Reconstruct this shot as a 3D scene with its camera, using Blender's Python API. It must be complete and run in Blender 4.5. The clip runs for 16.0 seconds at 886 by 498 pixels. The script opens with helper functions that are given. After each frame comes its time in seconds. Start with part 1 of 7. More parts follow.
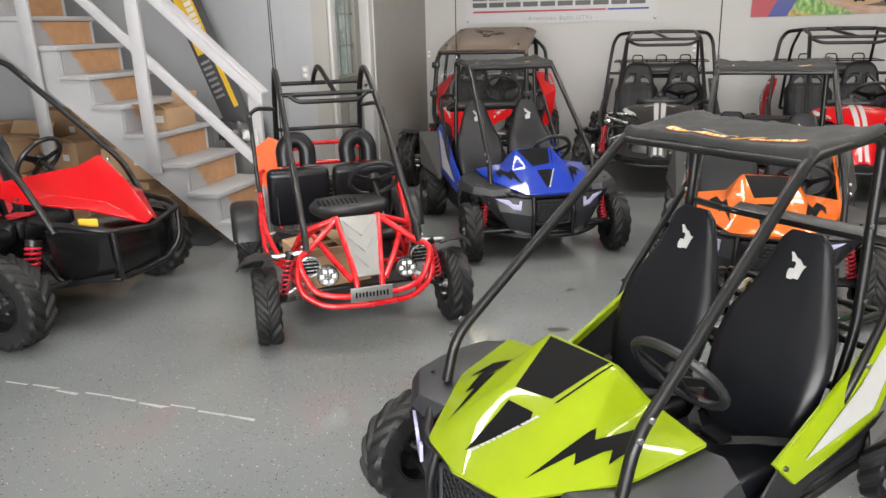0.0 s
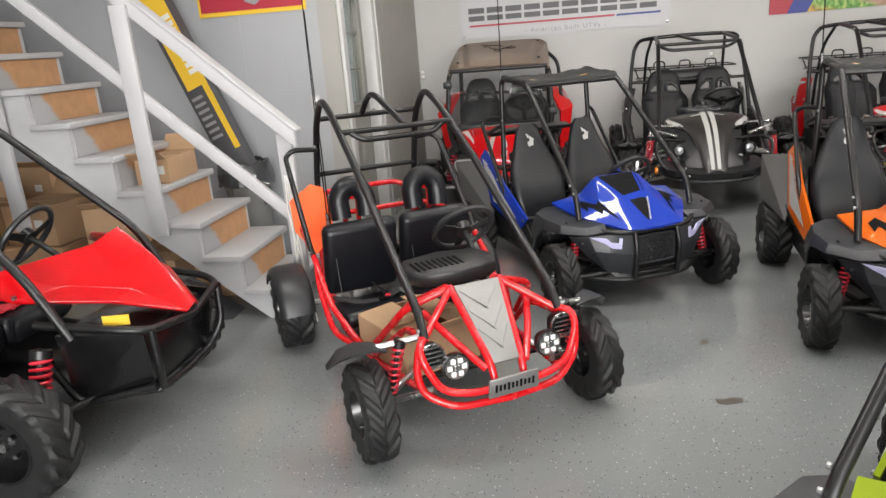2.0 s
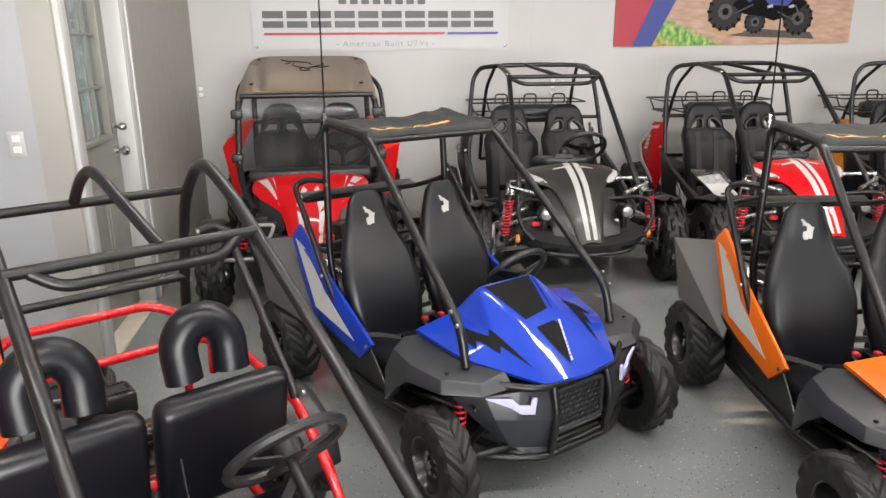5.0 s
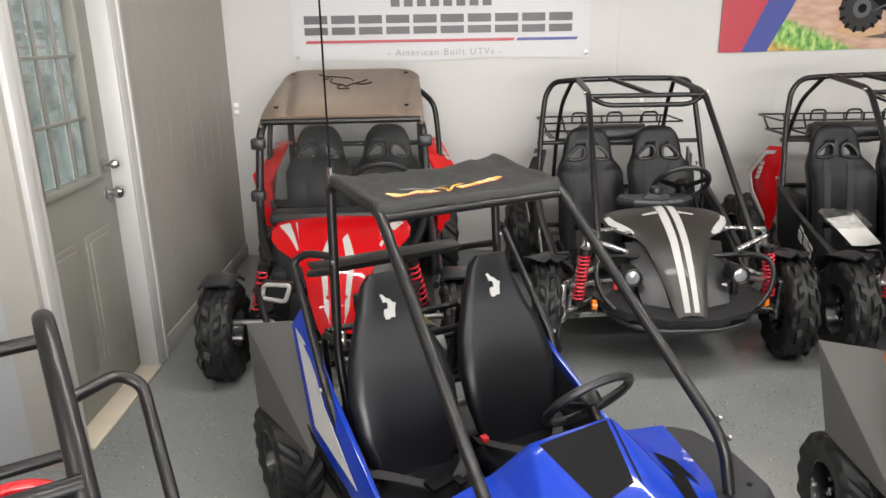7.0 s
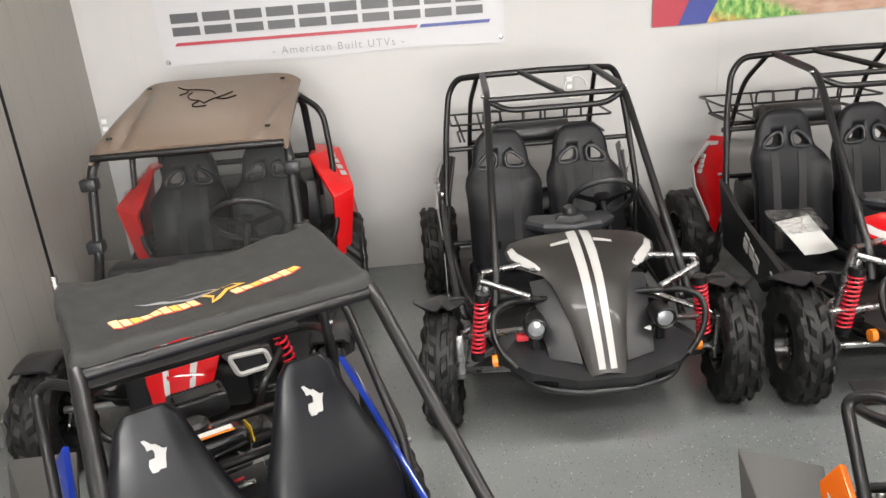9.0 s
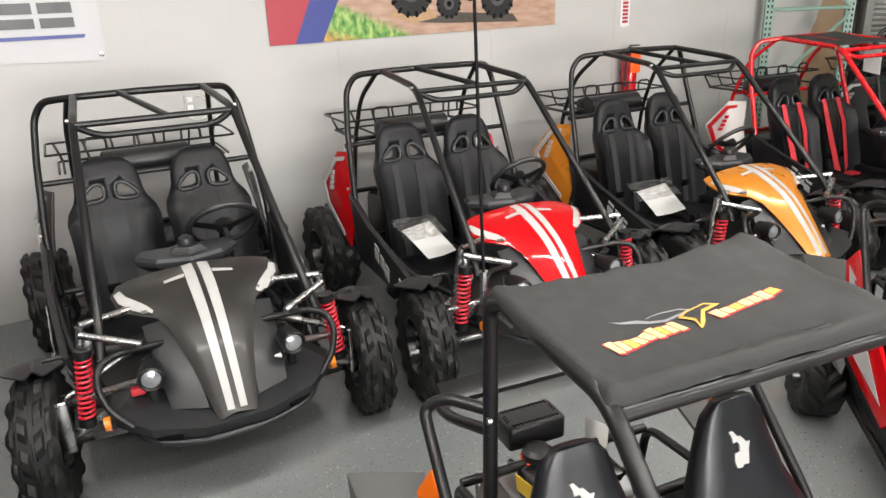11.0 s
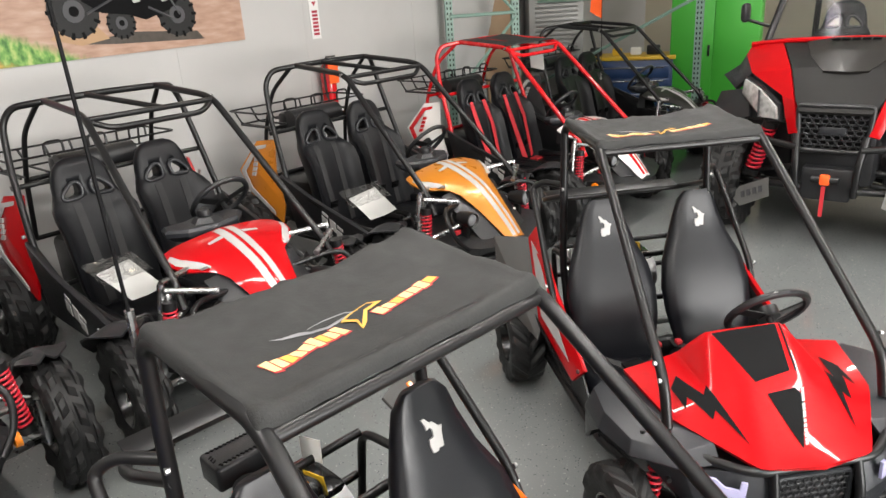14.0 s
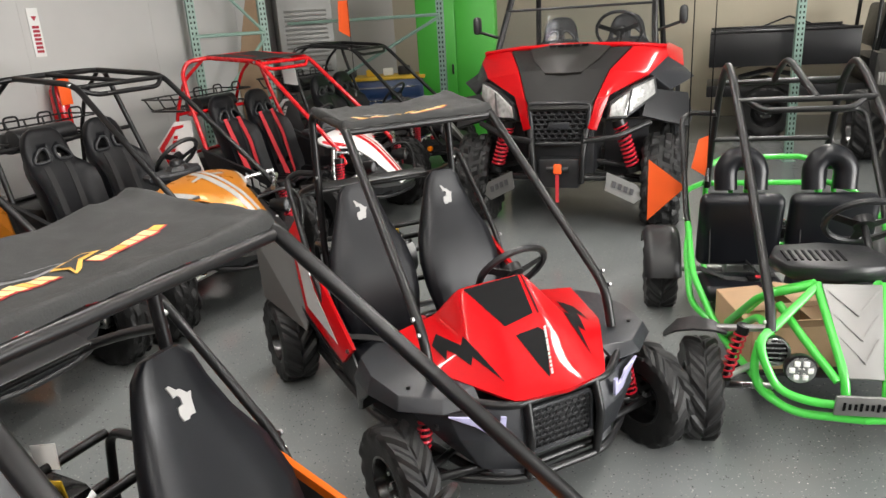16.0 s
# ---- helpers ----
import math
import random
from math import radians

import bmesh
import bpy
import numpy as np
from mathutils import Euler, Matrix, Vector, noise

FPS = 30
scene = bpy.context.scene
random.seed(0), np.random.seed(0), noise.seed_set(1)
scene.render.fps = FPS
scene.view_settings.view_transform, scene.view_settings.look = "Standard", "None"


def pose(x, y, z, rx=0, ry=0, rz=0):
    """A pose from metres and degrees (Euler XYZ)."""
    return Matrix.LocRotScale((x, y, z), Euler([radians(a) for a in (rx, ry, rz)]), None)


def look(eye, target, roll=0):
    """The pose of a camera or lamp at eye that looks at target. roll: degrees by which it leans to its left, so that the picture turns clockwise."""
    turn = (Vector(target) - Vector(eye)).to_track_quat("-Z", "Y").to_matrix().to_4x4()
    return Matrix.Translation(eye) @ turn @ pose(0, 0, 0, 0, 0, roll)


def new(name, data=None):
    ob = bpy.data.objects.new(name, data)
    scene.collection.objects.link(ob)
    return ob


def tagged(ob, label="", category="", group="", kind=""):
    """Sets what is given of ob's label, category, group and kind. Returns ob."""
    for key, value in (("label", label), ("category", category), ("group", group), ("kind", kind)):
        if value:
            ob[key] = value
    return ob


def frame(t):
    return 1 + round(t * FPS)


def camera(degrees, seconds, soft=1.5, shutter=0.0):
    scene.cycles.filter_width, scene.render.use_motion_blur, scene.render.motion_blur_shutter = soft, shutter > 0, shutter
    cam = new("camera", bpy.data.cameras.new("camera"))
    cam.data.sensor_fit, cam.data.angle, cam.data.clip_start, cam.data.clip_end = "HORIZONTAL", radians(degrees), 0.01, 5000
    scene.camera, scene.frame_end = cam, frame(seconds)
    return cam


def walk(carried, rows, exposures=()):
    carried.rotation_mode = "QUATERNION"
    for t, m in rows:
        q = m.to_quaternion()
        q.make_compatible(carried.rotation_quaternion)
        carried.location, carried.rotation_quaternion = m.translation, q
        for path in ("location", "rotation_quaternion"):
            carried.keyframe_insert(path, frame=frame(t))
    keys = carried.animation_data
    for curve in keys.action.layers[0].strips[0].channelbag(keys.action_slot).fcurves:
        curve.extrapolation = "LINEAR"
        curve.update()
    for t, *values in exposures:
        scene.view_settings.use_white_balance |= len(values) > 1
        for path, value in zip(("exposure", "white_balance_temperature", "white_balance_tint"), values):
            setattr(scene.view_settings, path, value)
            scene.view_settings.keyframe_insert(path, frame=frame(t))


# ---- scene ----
cam = camera(64.3, 16.0)
PATH = [
    (0, (0.519, 0.865, 1.499), (0.015, 2.704, 0.895), -1.3),
    (0.5, (0.333, 1.091, 1.495), (-0.332, 2.879, 0.892), -2.3),
    (1, (0.094, 1.231, 1.515), (-0.593, 3.019, 0.941), -1.9),
    (1.5, (-0.214, 1.329, 1.514), (-0.76, 3.171, 0.956), -3.7),
    (2, (-0.447, 1.481, 1.499), (-0.789, 3.37, 0.938), -4.5),
    (2.5, (-0.624, 1.721, 1.521), (-0.727, 3.64, 0.967), -4.3),
    (3, (-0.767, 1.986, 1.518), (-0.627, 3.903, 0.965), -3.6),
    (3.2, (-0.811, 2.096, 1.523), (-0.595, 4.006, 0.969), -3.2),
    (5.3, (-0.69, 3.291, 1.59), (-0.451, 5.193, 1.02), -0.0),
    (5.5, (-0.649, 3.392, 1.588), (-0.43, 5.298, 1.023), -0.1),
    (6, (-0.533, 3.618, 1.608), (-0.365, 5.531, 1.05), -0.4),
    (6.5, (-0.52, 3.831, 1.636), (-0.401, 5.751, 1.089), -0.4),
    (7, (-0.51, 4.053, 1.694), (-0.48, 5.965, 1.107), -1.0),
    (7.5, (-0.384, 4.226, 1.745), (-0.433, 6.122, 1.11), -1.4),
    (8, (-0.188, 4.425, 1.792), (-0.271, 6.308, 1.123), -2.4),
    (8.5, (-0.072, 4.587, 1.82), (-0.144, 6.46, 1.122), -3.7),
    (9, (0.03, 4.743, 1.843), (0.092, 6.62, 1.156), -4.4),
    (9.5, (0.15, 4.8, 1.845), (0.454, 6.657, 1.168), -3.8),
    (10, (0.255, 4.8, 1.821), (0.789, 6.601, 1.134), -3.2),
    (10.2, (0.264, 4.818, 1.807), (0.894, 6.587, 1.12), -2.7),
    (12.3, (0.456, 4.799, 1.801), (1.594, 6.293, 1.114), -3.7),
    (12.5, (0.462, 4.792, 1.804), (1.636, 6.258, 1.117), -3.9),
    (13, (0.479, 4.775, 1.804), (1.744, 6.164, 1.119), -4.0),
    (13.5, (0.49, 4.755, 1.803), (1.845, 6.058, 1.119), -4.0),
    (14, (0.494, 4.735, 1.779), (1.936, 5.941, 1.098), -3.8),
    (14.5, (0.51, 4.718, 1.743), (2.038, 5.817, 1.066), -3.4),
    (15, (0.519, 4.696, 1.691), (2.131, 5.67, 1.017), -3.7),
    (15.5, (0.504, 4.67, 1.634), (2.193, 5.516, 0.979), -3.8),
    (16, (0.469, 4.626, 1.581), (2.241, 5.314, 0.959), -3.6),
]
walk(cam, [(t, look(eye, target, roll)) for t, eye, target, roll in PATH], exposures=[(0, 0.86), (1.5, 0.90), (3, 1.03), (5.5, 1.3), (7, 1.33), (8, 1.4), (9, 1.5), (10, 1.45), (12.5, 1.43), (13.5, 1.39), (15, 1.25), (16, 1.15)])

# ---- world, sun, large lights ----
world = bpy.data.worlds.new("world")
scene.world = world
world.use_nodes = True
_wn = world.node_tree
_sky = _wn.nodes.new("ShaderNodeTexSky")
_sky.sky_type = 'NISHITA'
_sky.sun_disc = False
_sky.sun_elevation = radians(38)
_sky.sun_rotation = radians(200)
_wn.nodes["Background"].inputs["Strength"].default_value = 0.12
_wn.links.new(_sky.outputs["Color"], _wn.nodes["Background"].inputs["Color"])


def area_light(name, m, sx, sy, watts, color=(1, 1, 1)):
    d = bpy.data.lights.new(name, 'AREA')
    d.shape, d.size, d.size_y, d.energy, d.color = 'RECTANGLE', sx, sy, watts, color
    ob = new(name, d)
    ob.matrix_world = m
    return tagged(ob, kind="structure")


CEIL = 3.3
# daylight through the open shop front behind the camera
area_light("shopfront_daylight", pose(.9, -3.9, 1.6, 90, 0, 0), 6.0, 2.6, 470, (1.0, 0.975, 0.955))
# strip lamps under the ceiling, unseen; several only added to brighten back and east
STRIPS = [(1.0, .4), (-1.6, 3.9), (1.0, 3.9), (3.6, 3.9), (6.6, 3.9), (9.6, 3.9), (-.5, 6.2), (2.2, 6.2), (4.9, 6.2)]
for _x, _y in STRIPS:
    area_light("strip_lamp", pose(_x, _y, CEIL - 0.09), 2.3, 0.12, 23, (1.0, 0.955, 0.905))

# ---- materials ----
def material(name, color, rough=0.5, metal=0.0, coat=0.0, bump=0.0, scale=30.0, vary=0.12, bscale=None, spec=0.5, stain=0.0):
    """A surface with variation at two scales in colour and roughness, and fine relief."""
    m = bpy.data.materials.new(name)
    m.use_nodes = True
    nt = m.node_tree
    b = nt.nodes["Principled BSDF"]
    b.inputs["Metallic"].default_value = metal
    b.inputs["Coat Weight"].default_value = coat
    b.inputs["Coat Roughness"].default_value = 0.04
    b.inputs["Specular IOR Level"].default_value = spec
    tc = nt.nodes.new("ShaderNodeTexCoord")
    n1 = nt.nodes.new("ShaderNodeTexNoise")
    n1.inputs["Scale"].default_value, n1.inputs["Detail"].default_value = scale, 6
    n2 = nt.nodes.new("ShaderNodeTexNoise")
    n2.inputs["Scale"].default_value, n2.inputs["Detail"].default_value = scale * 0.11, 3
    nt.links.new(tc.outputs["Object"], n1.inputs["Vector"])
    nt.links.new(tc.outputs["Object"], n2.inputs["Vector"])
    mix = nt.nodes.new("ShaderNodeMath")
    mix.operation = 'MULTIPLY_ADD'
    nt.links.new(n1.outputs["Fac"], mix.inputs[0])
    mix.inputs[1].default_value = 0.5
    add = nt.nodes.new("ShaderNodeMath")
    add.operation = 'MULTIPLY'
    nt.links.new(n2.outputs["Fac"], add.inputs[0])
    add.inputs[1].default_value = 0.5
    nt.links.new(add.outputs[0], mix.inputs[2])
    ramp = nt.nodes.new("ShaderNodeMapRange")
    ramp.inputs[1].default_value, ramp.inputs[2].default_value = 0.3, 0.7
    ramp.inputs[3].default_value, ramp.inputs[4].default_value = 1 - vary, 1 + vary
    nt.links.new(mix.outputs[0], ramp.inputs[0])
    mul = nt.nodes.new("ShaderNodeMix")
    mul.data_type, mul.blend_type = 'RGBA', 'MULTIPLY'
    mul.inputs[0].default_value = 1.0
    mul.inputs[6].default_value = (*color, 1)
    nt.links.new(ramp.outputs[0], mul.inputs[7])
    nt.links.new(mul.outputs[2], b.inputs["Base Color"])
    rr = nt.nodes.new("ShaderNodeMapRange")
    rr.inputs[1].default_value, rr.inputs[2].default_value = 0.3, 0.7
    rr.inputs[3].default_value, rr.inputs[4].default_value = max(0.02, rough * 0.85), min(1, rough * 1.2)
    nt.links.new(mix.outputs[0], rr.inputs[0])
    nt.links.new(rr.outputs[0], b.inputs["Roughness"])
    if bump:
        bn = nt.nodes.new("ShaderNodeBump")
        bn.inputs["Strength"].default_value = bump
        bn.inputs["Distance"].default_value = 0.004
        n3 = nt.nodes.new("ShaderNodeTexNoise")
        n3.inputs["Scale"].default_value, n3.inputs["Detail"].default_value = bscale or scale * 4, 4
        nt.links.new(tc.outputs["Object"], n3.inputs["Vector"])
        nt.links.new(n3.outputs["Fac"], bn.inputs["Height"])
        nt.links.new(bn.outputs["Normal"], b.inputs["Normal"])
    return m


def glass(name, color=(1, 1, 1), rough=0.0, ior=1.5, haze=0.0):
    """Thin clear sheet: mostly see-through, glossy by Fresnel."""
    m = bpy.data.materials.new(name)
    m.use_nodes = True
    nt = m.node_tree
    out = nt.nodes["Material Output"]
    tr = nt.nodes.new("ShaderNodeBsdfTransparent")
    tr.inputs["Color"].default_value = (*color, 1)
    gl = nt.nodes.new("ShaderNodeBsdfGlossy")
    gl.inputs["Roughness"].default_value = max(rough, 0.02)
    fr = nt.nodes.new("ShaderNodeFresnel")
    fr.inputs["IOR"].default_value = ior
    mx = nt.nodes.new("ShaderNodeMixShader")
    lim = nt.nodes.new("ShaderNodeMath")
    lim.operation = 'MINIMUM'
    lim.inputs[1].default_value = 0.3
    nt.links.new(fr.outputs[0], lim.inputs[0])
    nt.links.new(lim.outputs[0], mx.inputs[0])
    nt.links.new(tr.outputs[0], mx.inputs[1])
    nt.links.new(gl.outputs[0], mx.inputs[2])
    top = mx
    # pale diffuse veil mixed over the clear sheet
    if haze:
        df = nt.nodes.new("ShaderNodeBsdfDiffuse")
        df.inputs["Color"].default_value = (.5, .5, .48, 1)
        no = nt.nodes.new("ShaderNodeTexNoise")
        no.inputs["Scale"].default_value = 4
        ml = nt.nodes.new("ShaderNodeMath")
        ml.operation = 'MULTIPLY'
        ml.inputs[1].default_value = 2 * haze
        nt.links.new(no.outputs["Fac"], ml.inputs[0])
        top = nt.nodes.new("ShaderNodeMixShader")
        nt.links.new(ml.outputs[0], top.inputs[0])
        nt.links.new(mx.outputs[0], top.inputs[1])
        nt.links.new(df.outputs[0], top.inputs[2])
    nt.links.new(top.outputs[0], out.inputs["Surface"])
    return m


def glow(name, color, strength):
    m = bpy.data.materials.new(name)
    m.use_nodes = True
    b = m.node_tree.nodes["Principled BSDF"]
    b.inputs["Base Color"].default_value = (*color, 1)
    b.inputs["Emission Color"].default_value = (*color, 1)
    b.inputs["Emission Strength"].default_value = strength
    return m


def floor_material():
    """Grey epoxy floor with scattered pale flakes, scuffs and uneven gloss."""
    m = bpy.data.materials.new("epoxy_floor")
    m.use_nodes = True
    nt = m.node_tree
    b = nt.nodes["Principled BSDF"]
    tc = nt.nodes.new("ShaderNodeTexCoord")
    big = nt.nodes.new("ShaderNodeTexNoise")
    big.inputs["Scale"].default_value, big.inputs["Detail"].default_value = 0.9, 5
    nt.links.new(tc.outputs["Object"], big.inputs["Vector"])
    base = nt.nodes.new("ShaderNodeValToRGB")
    base.color_ramp.elements[0].position, base.color_ramp.elements[0].color = 0.3, (0.155, 0.167, 0.165, 1)
    base.color_ramp.elements[1].position, base.color_ramp.elements[1].color = 0.72, (0.215, 0.226, 0.223, 1)
    nt.links.new(big.outputs["Fac"], base.inputs["Fac"])
    cur = base.outputs["Color"]
    for scale, cut, tone in ((62.0, 0.17, (0.36, 0.36, 0.35)), (120.0, 0.20, (0.30, 0.30, 0.29)), (70.0, 0.17, (0.03, 0.034, 0.038)), (36.0, 0.11, (0.46, 0.45, 0.43)), (44.0, 0.12, (0.025, 0.028, 0.03))):
        v = nt.nodes.new("ShaderNodeTexVoronoi")
        v.inputs["Scale"].default_value = scale
        v.inputs["Randomness"].default_value = 1.0
        nt.links.new(tc.outputs["Object"], v.inputs["Vector"])
        lt = nt.nodes.new("ShaderNodeMath")
        lt.operation = 'LESS_THAN'
        lt.inputs[1].default_value = cut
        nt.links.new(v.outputs["Distance"], lt.inputs[0])
        sep = nt.nodes.new("ShaderNodeSeparateColor")
        nt.links.new(v.outputs["Color"], sep.inputs[0])
        gt = nt.nodes.new("ShaderNodeMath")
        gt.operation = 'GREATER_THAN'
        gt.inputs[1].default_value = 0.72
        nt.links.new(sep.outputs[0], gt.inputs[0])
        both = nt.nodes.new("ShaderNodeMath")
        both.operation = 'MULTIPLY'
        nt.links.new(lt.outputs[0], both.inputs[0])
        nt.links.new(gt.outputs[0], both.inputs[1])
        mx = nt.nodes.new("ShaderNodeMix")
        mx.data_type = 'RGBA'
        nt.links.new(both.outputs[0], mx.inputs[0])
        nt.links.new(cur, mx.inputs[6])
        mx.inputs[7].default_value = (*tone, 1)
        cur = mx.outputs[2]
    nt.links.new(cur, b.inputs["Base Color"])
    rn = nt.nodes.new("ShaderNodeTexNoise")
    rn.inputs["Scale"].default_value, rn.inputs["Detail"].default_value = 2.2, 8
    nt.links.new(tc.outputs["Object"], rn.inputs["Vector"])
    rr = nt.nodes.new("ShaderNodeMapRange")
    rr.inputs[1].default_value, rr.inputs[2].default_value, rr.inputs[3].default_value, rr.inputs[4].default_value = 0.3, 0.7, 0.06, 0.17
    nt.links.new(rn.outputs["Fac"], rr.inputs[0])
    nt.links.new(rr.outputs[0], b.inputs["Roughness"])
    bn = nt.nodes.new("ShaderNodeBump")
    bn.inputs["Strength"].default_value, bn.inputs["Distance"].default_value = 0.12, 0.003
    fn = nt.nodes.new("ShaderNodeTexNoise")
    fn.inputs["Scale"].default_value, fn.inputs["Detail"].default_value = 38, 4
    nt.links.new(tc.outputs["Object"], fn.inputs["Vector"])
    nt.links.new(fn.outputs["Fac"], bn.inputs["Height"])
    nt.links.new(bn.outputs["Normal"], b.inputs["Normal"])
    return m


def poster_material():
    """Dirt track with a grassy lower corner, as broad colour areas with noise."""
    m = bpy.data.materials.new("poster_print")
    m.use_nodes = True
    nt = m.node_tree
    b = nt.nodes["Principled BSDF"]
    b.inputs["Roughness"].default_value = 0.45
    tc = nt.nodes.new("ShaderNodeTexCoord")
    sp = nt.nodes.new("ShaderNodeSeparateXYZ")
    nt.links.new(tc.outputs["Object"], sp.inputs[0])

    def noise_ramp(scale, stretch, stops):
        mp = nt.nodes.new("ShaderNodeMapping")
        mp.inputs["Scale"].default_value = stretch
        nt.links.new(tc.outputs["Object"], mp.inputs["Vector"])
        nz = nt.nodes.new("ShaderNodeTexNoise")
        nz.inputs["Scale"].default_value, nz.inputs["Detail"].default_value = scale, 8
        nt.links.new(mp.outputs["Vector"], nz.inputs["Vector"])
        rp = nt.nodes.new("ShaderNodeValToRGB")
        for i, (q, c) in enumerate(stops):
            e = rp.color_ramp.elements[i] if i < 2 else rp.color_ramp.elements.new(q)
            e.position, e.color = q, (*c, 1)
        nt.links.new(nz.outputs["Fac"], rp.inputs["Fac"])
        return rp.outputs["Color"], nz.outputs["Fac"]

    dirt, f1 = noise_ramp(7, (1, 1, 4), ((0.30, (0.33, 0.20, 0.145)), (0.70, (0.47, 0.33, 0.255)), (0.5, (0.41, 0.26, 0.19))))
    grass, f2 = noise_ramp(26, (1, 1, .6), ((0.36, (0.05, 0.16, 0.03)), (0.66, (0.42, 0.50, 0.16)), (0.5, (0.16, 0.34, 0.07))))
    litter, f3 = noise_ramp(22, (1, 1, 1), ((0.38, (0.22, 0.13, 0.03)), (0.62, (0.55, 0.34, 0.06)), (0.5, (0.36, 0.24, 0.06))))

    def edge(slope, limit, wob):
        """Share of the area under a sloping line with a ragged edge."""
        a = nt.nodes.new("ShaderNodeMath")
        a.operation = 'MULTIPLY_ADD'
        nt.links.new(sp.outputs["X"], a.inputs[0])
        a.inputs[1].default_value = slope
        nt.links.new(sp.outputs["Z"], a.inputs[2])
        c = nt.nodes.new("ShaderNodeMath")
        c.operation = 'MULTIPLY_ADD'
        nt.links.new(f2, c.inputs[0])
        c.inputs[1].default_value = wob
        nt.links.new(a.outputs[0], c.inputs[2])
        r = nt.nodes.new("ShaderNodeMapRange")
        r.inputs[1].default_value, r.inputs[2].default_value = limit + .03, limit - .03
        nt.links.new(c.outputs[0], r.inputs[0])
        return r.outputs[0]

    cur = dirt
    for fac, col in ((edge(.42, .50, .12), grass), (edge(.35, .28, .14), litter)):
        mx = nt.nodes.new("ShaderNodeMix")
        mx.data_type = 'RGBA'
        nt.links.new(fac, mx.inputs[0])
        nt.links.new(cur, mx.inputs[6])
        nt.links.new(col, mx.inputs[7])
        cur = mx.outputs[2]
    nt.links.new(cur, b.inputs["Base Color"])
    return m


def outdoor_material():
    """Blurred daylight and shrubs beyond the door's panes."""
    m = material("outdoor_backdrop", (0.3, 0.32, 0.28), 0.9, scale=6, vary=0.6)
    b = m.node_tree.nodes["Principled BSDF"]
    src = b.inputs["Base Color"].links[0].from_socket
    m.node_tree.links.new(src, b.inputs["Emission Color"])
    b.inputs["Emission Strength"].default_value = 0.42
    return m


def riser_material():
    """Bare plywood, turning grey towards the near end along a ragged slanting edge."""
    m = material("bare_plywood", (0.40, 0.22, 0.11), 0.6, bump=0.15, scale=14, vary=0.25)
    nt = m.node_tree
    b = nt.nodes["Principled BSDF"]
    src = b.inputs["Base Color"].links[0].from_socket
    tc = nt.nodes.new("ShaderNodeTexCoord")
    sp = nt.nodes.new("ShaderNodeSeparateXYZ")
    nt.links.new(tc.outputs["Generated"], sp.inputs[0])
    nz = nt.nodes.new("ShaderNodeTexNoise")
    nz.inputs["Scale"].default_value = 3
    nt.links.new(tc.outputs["Generated"], nz.inputs["Vector"])
    a = nt.nodes.new("ShaderNodeMath")
    a.operation = 'MULTIPLY_ADD'
    nt.links.new(sp.outputs["Z"], a.inputs[0])
    a.inputs[1].default_value = 0.22
    nt.links.new(sp.outputs["Y"], a.inputs[2])
    a2 = nt.nodes.new("ShaderNodeMath")
    a2.operation = 'MULTIPLY_ADD'
    nt.links.new(nz.outputs["Fac"], a2.inputs[0])
    a2.inputs[1].default_value = 0.16
    nt.links.new(a.outputs[0], a2.inputs[2])
    st = nt.nodes.new("ShaderNodeMapRange")
    st.inputs[1].default_value, st.inputs[2].default_value = 0.40, 0.47
    nt.links.new(a2.outputs[0], st.inputs[0])
    mx = nt.nodes.new("ShaderNodeMix")
    mx.data_type = 'RGBA'
    nt.links.new(st.outputs[0], mx.inputs[0])
    mx.inputs[6].default_value = (0.33, 0.33, 0.34, 1)
    nt.links.new(src, mx.inputs[7])
    nt.links.new(mx.outputs[2], b.inputs["Base Color"])
    return m


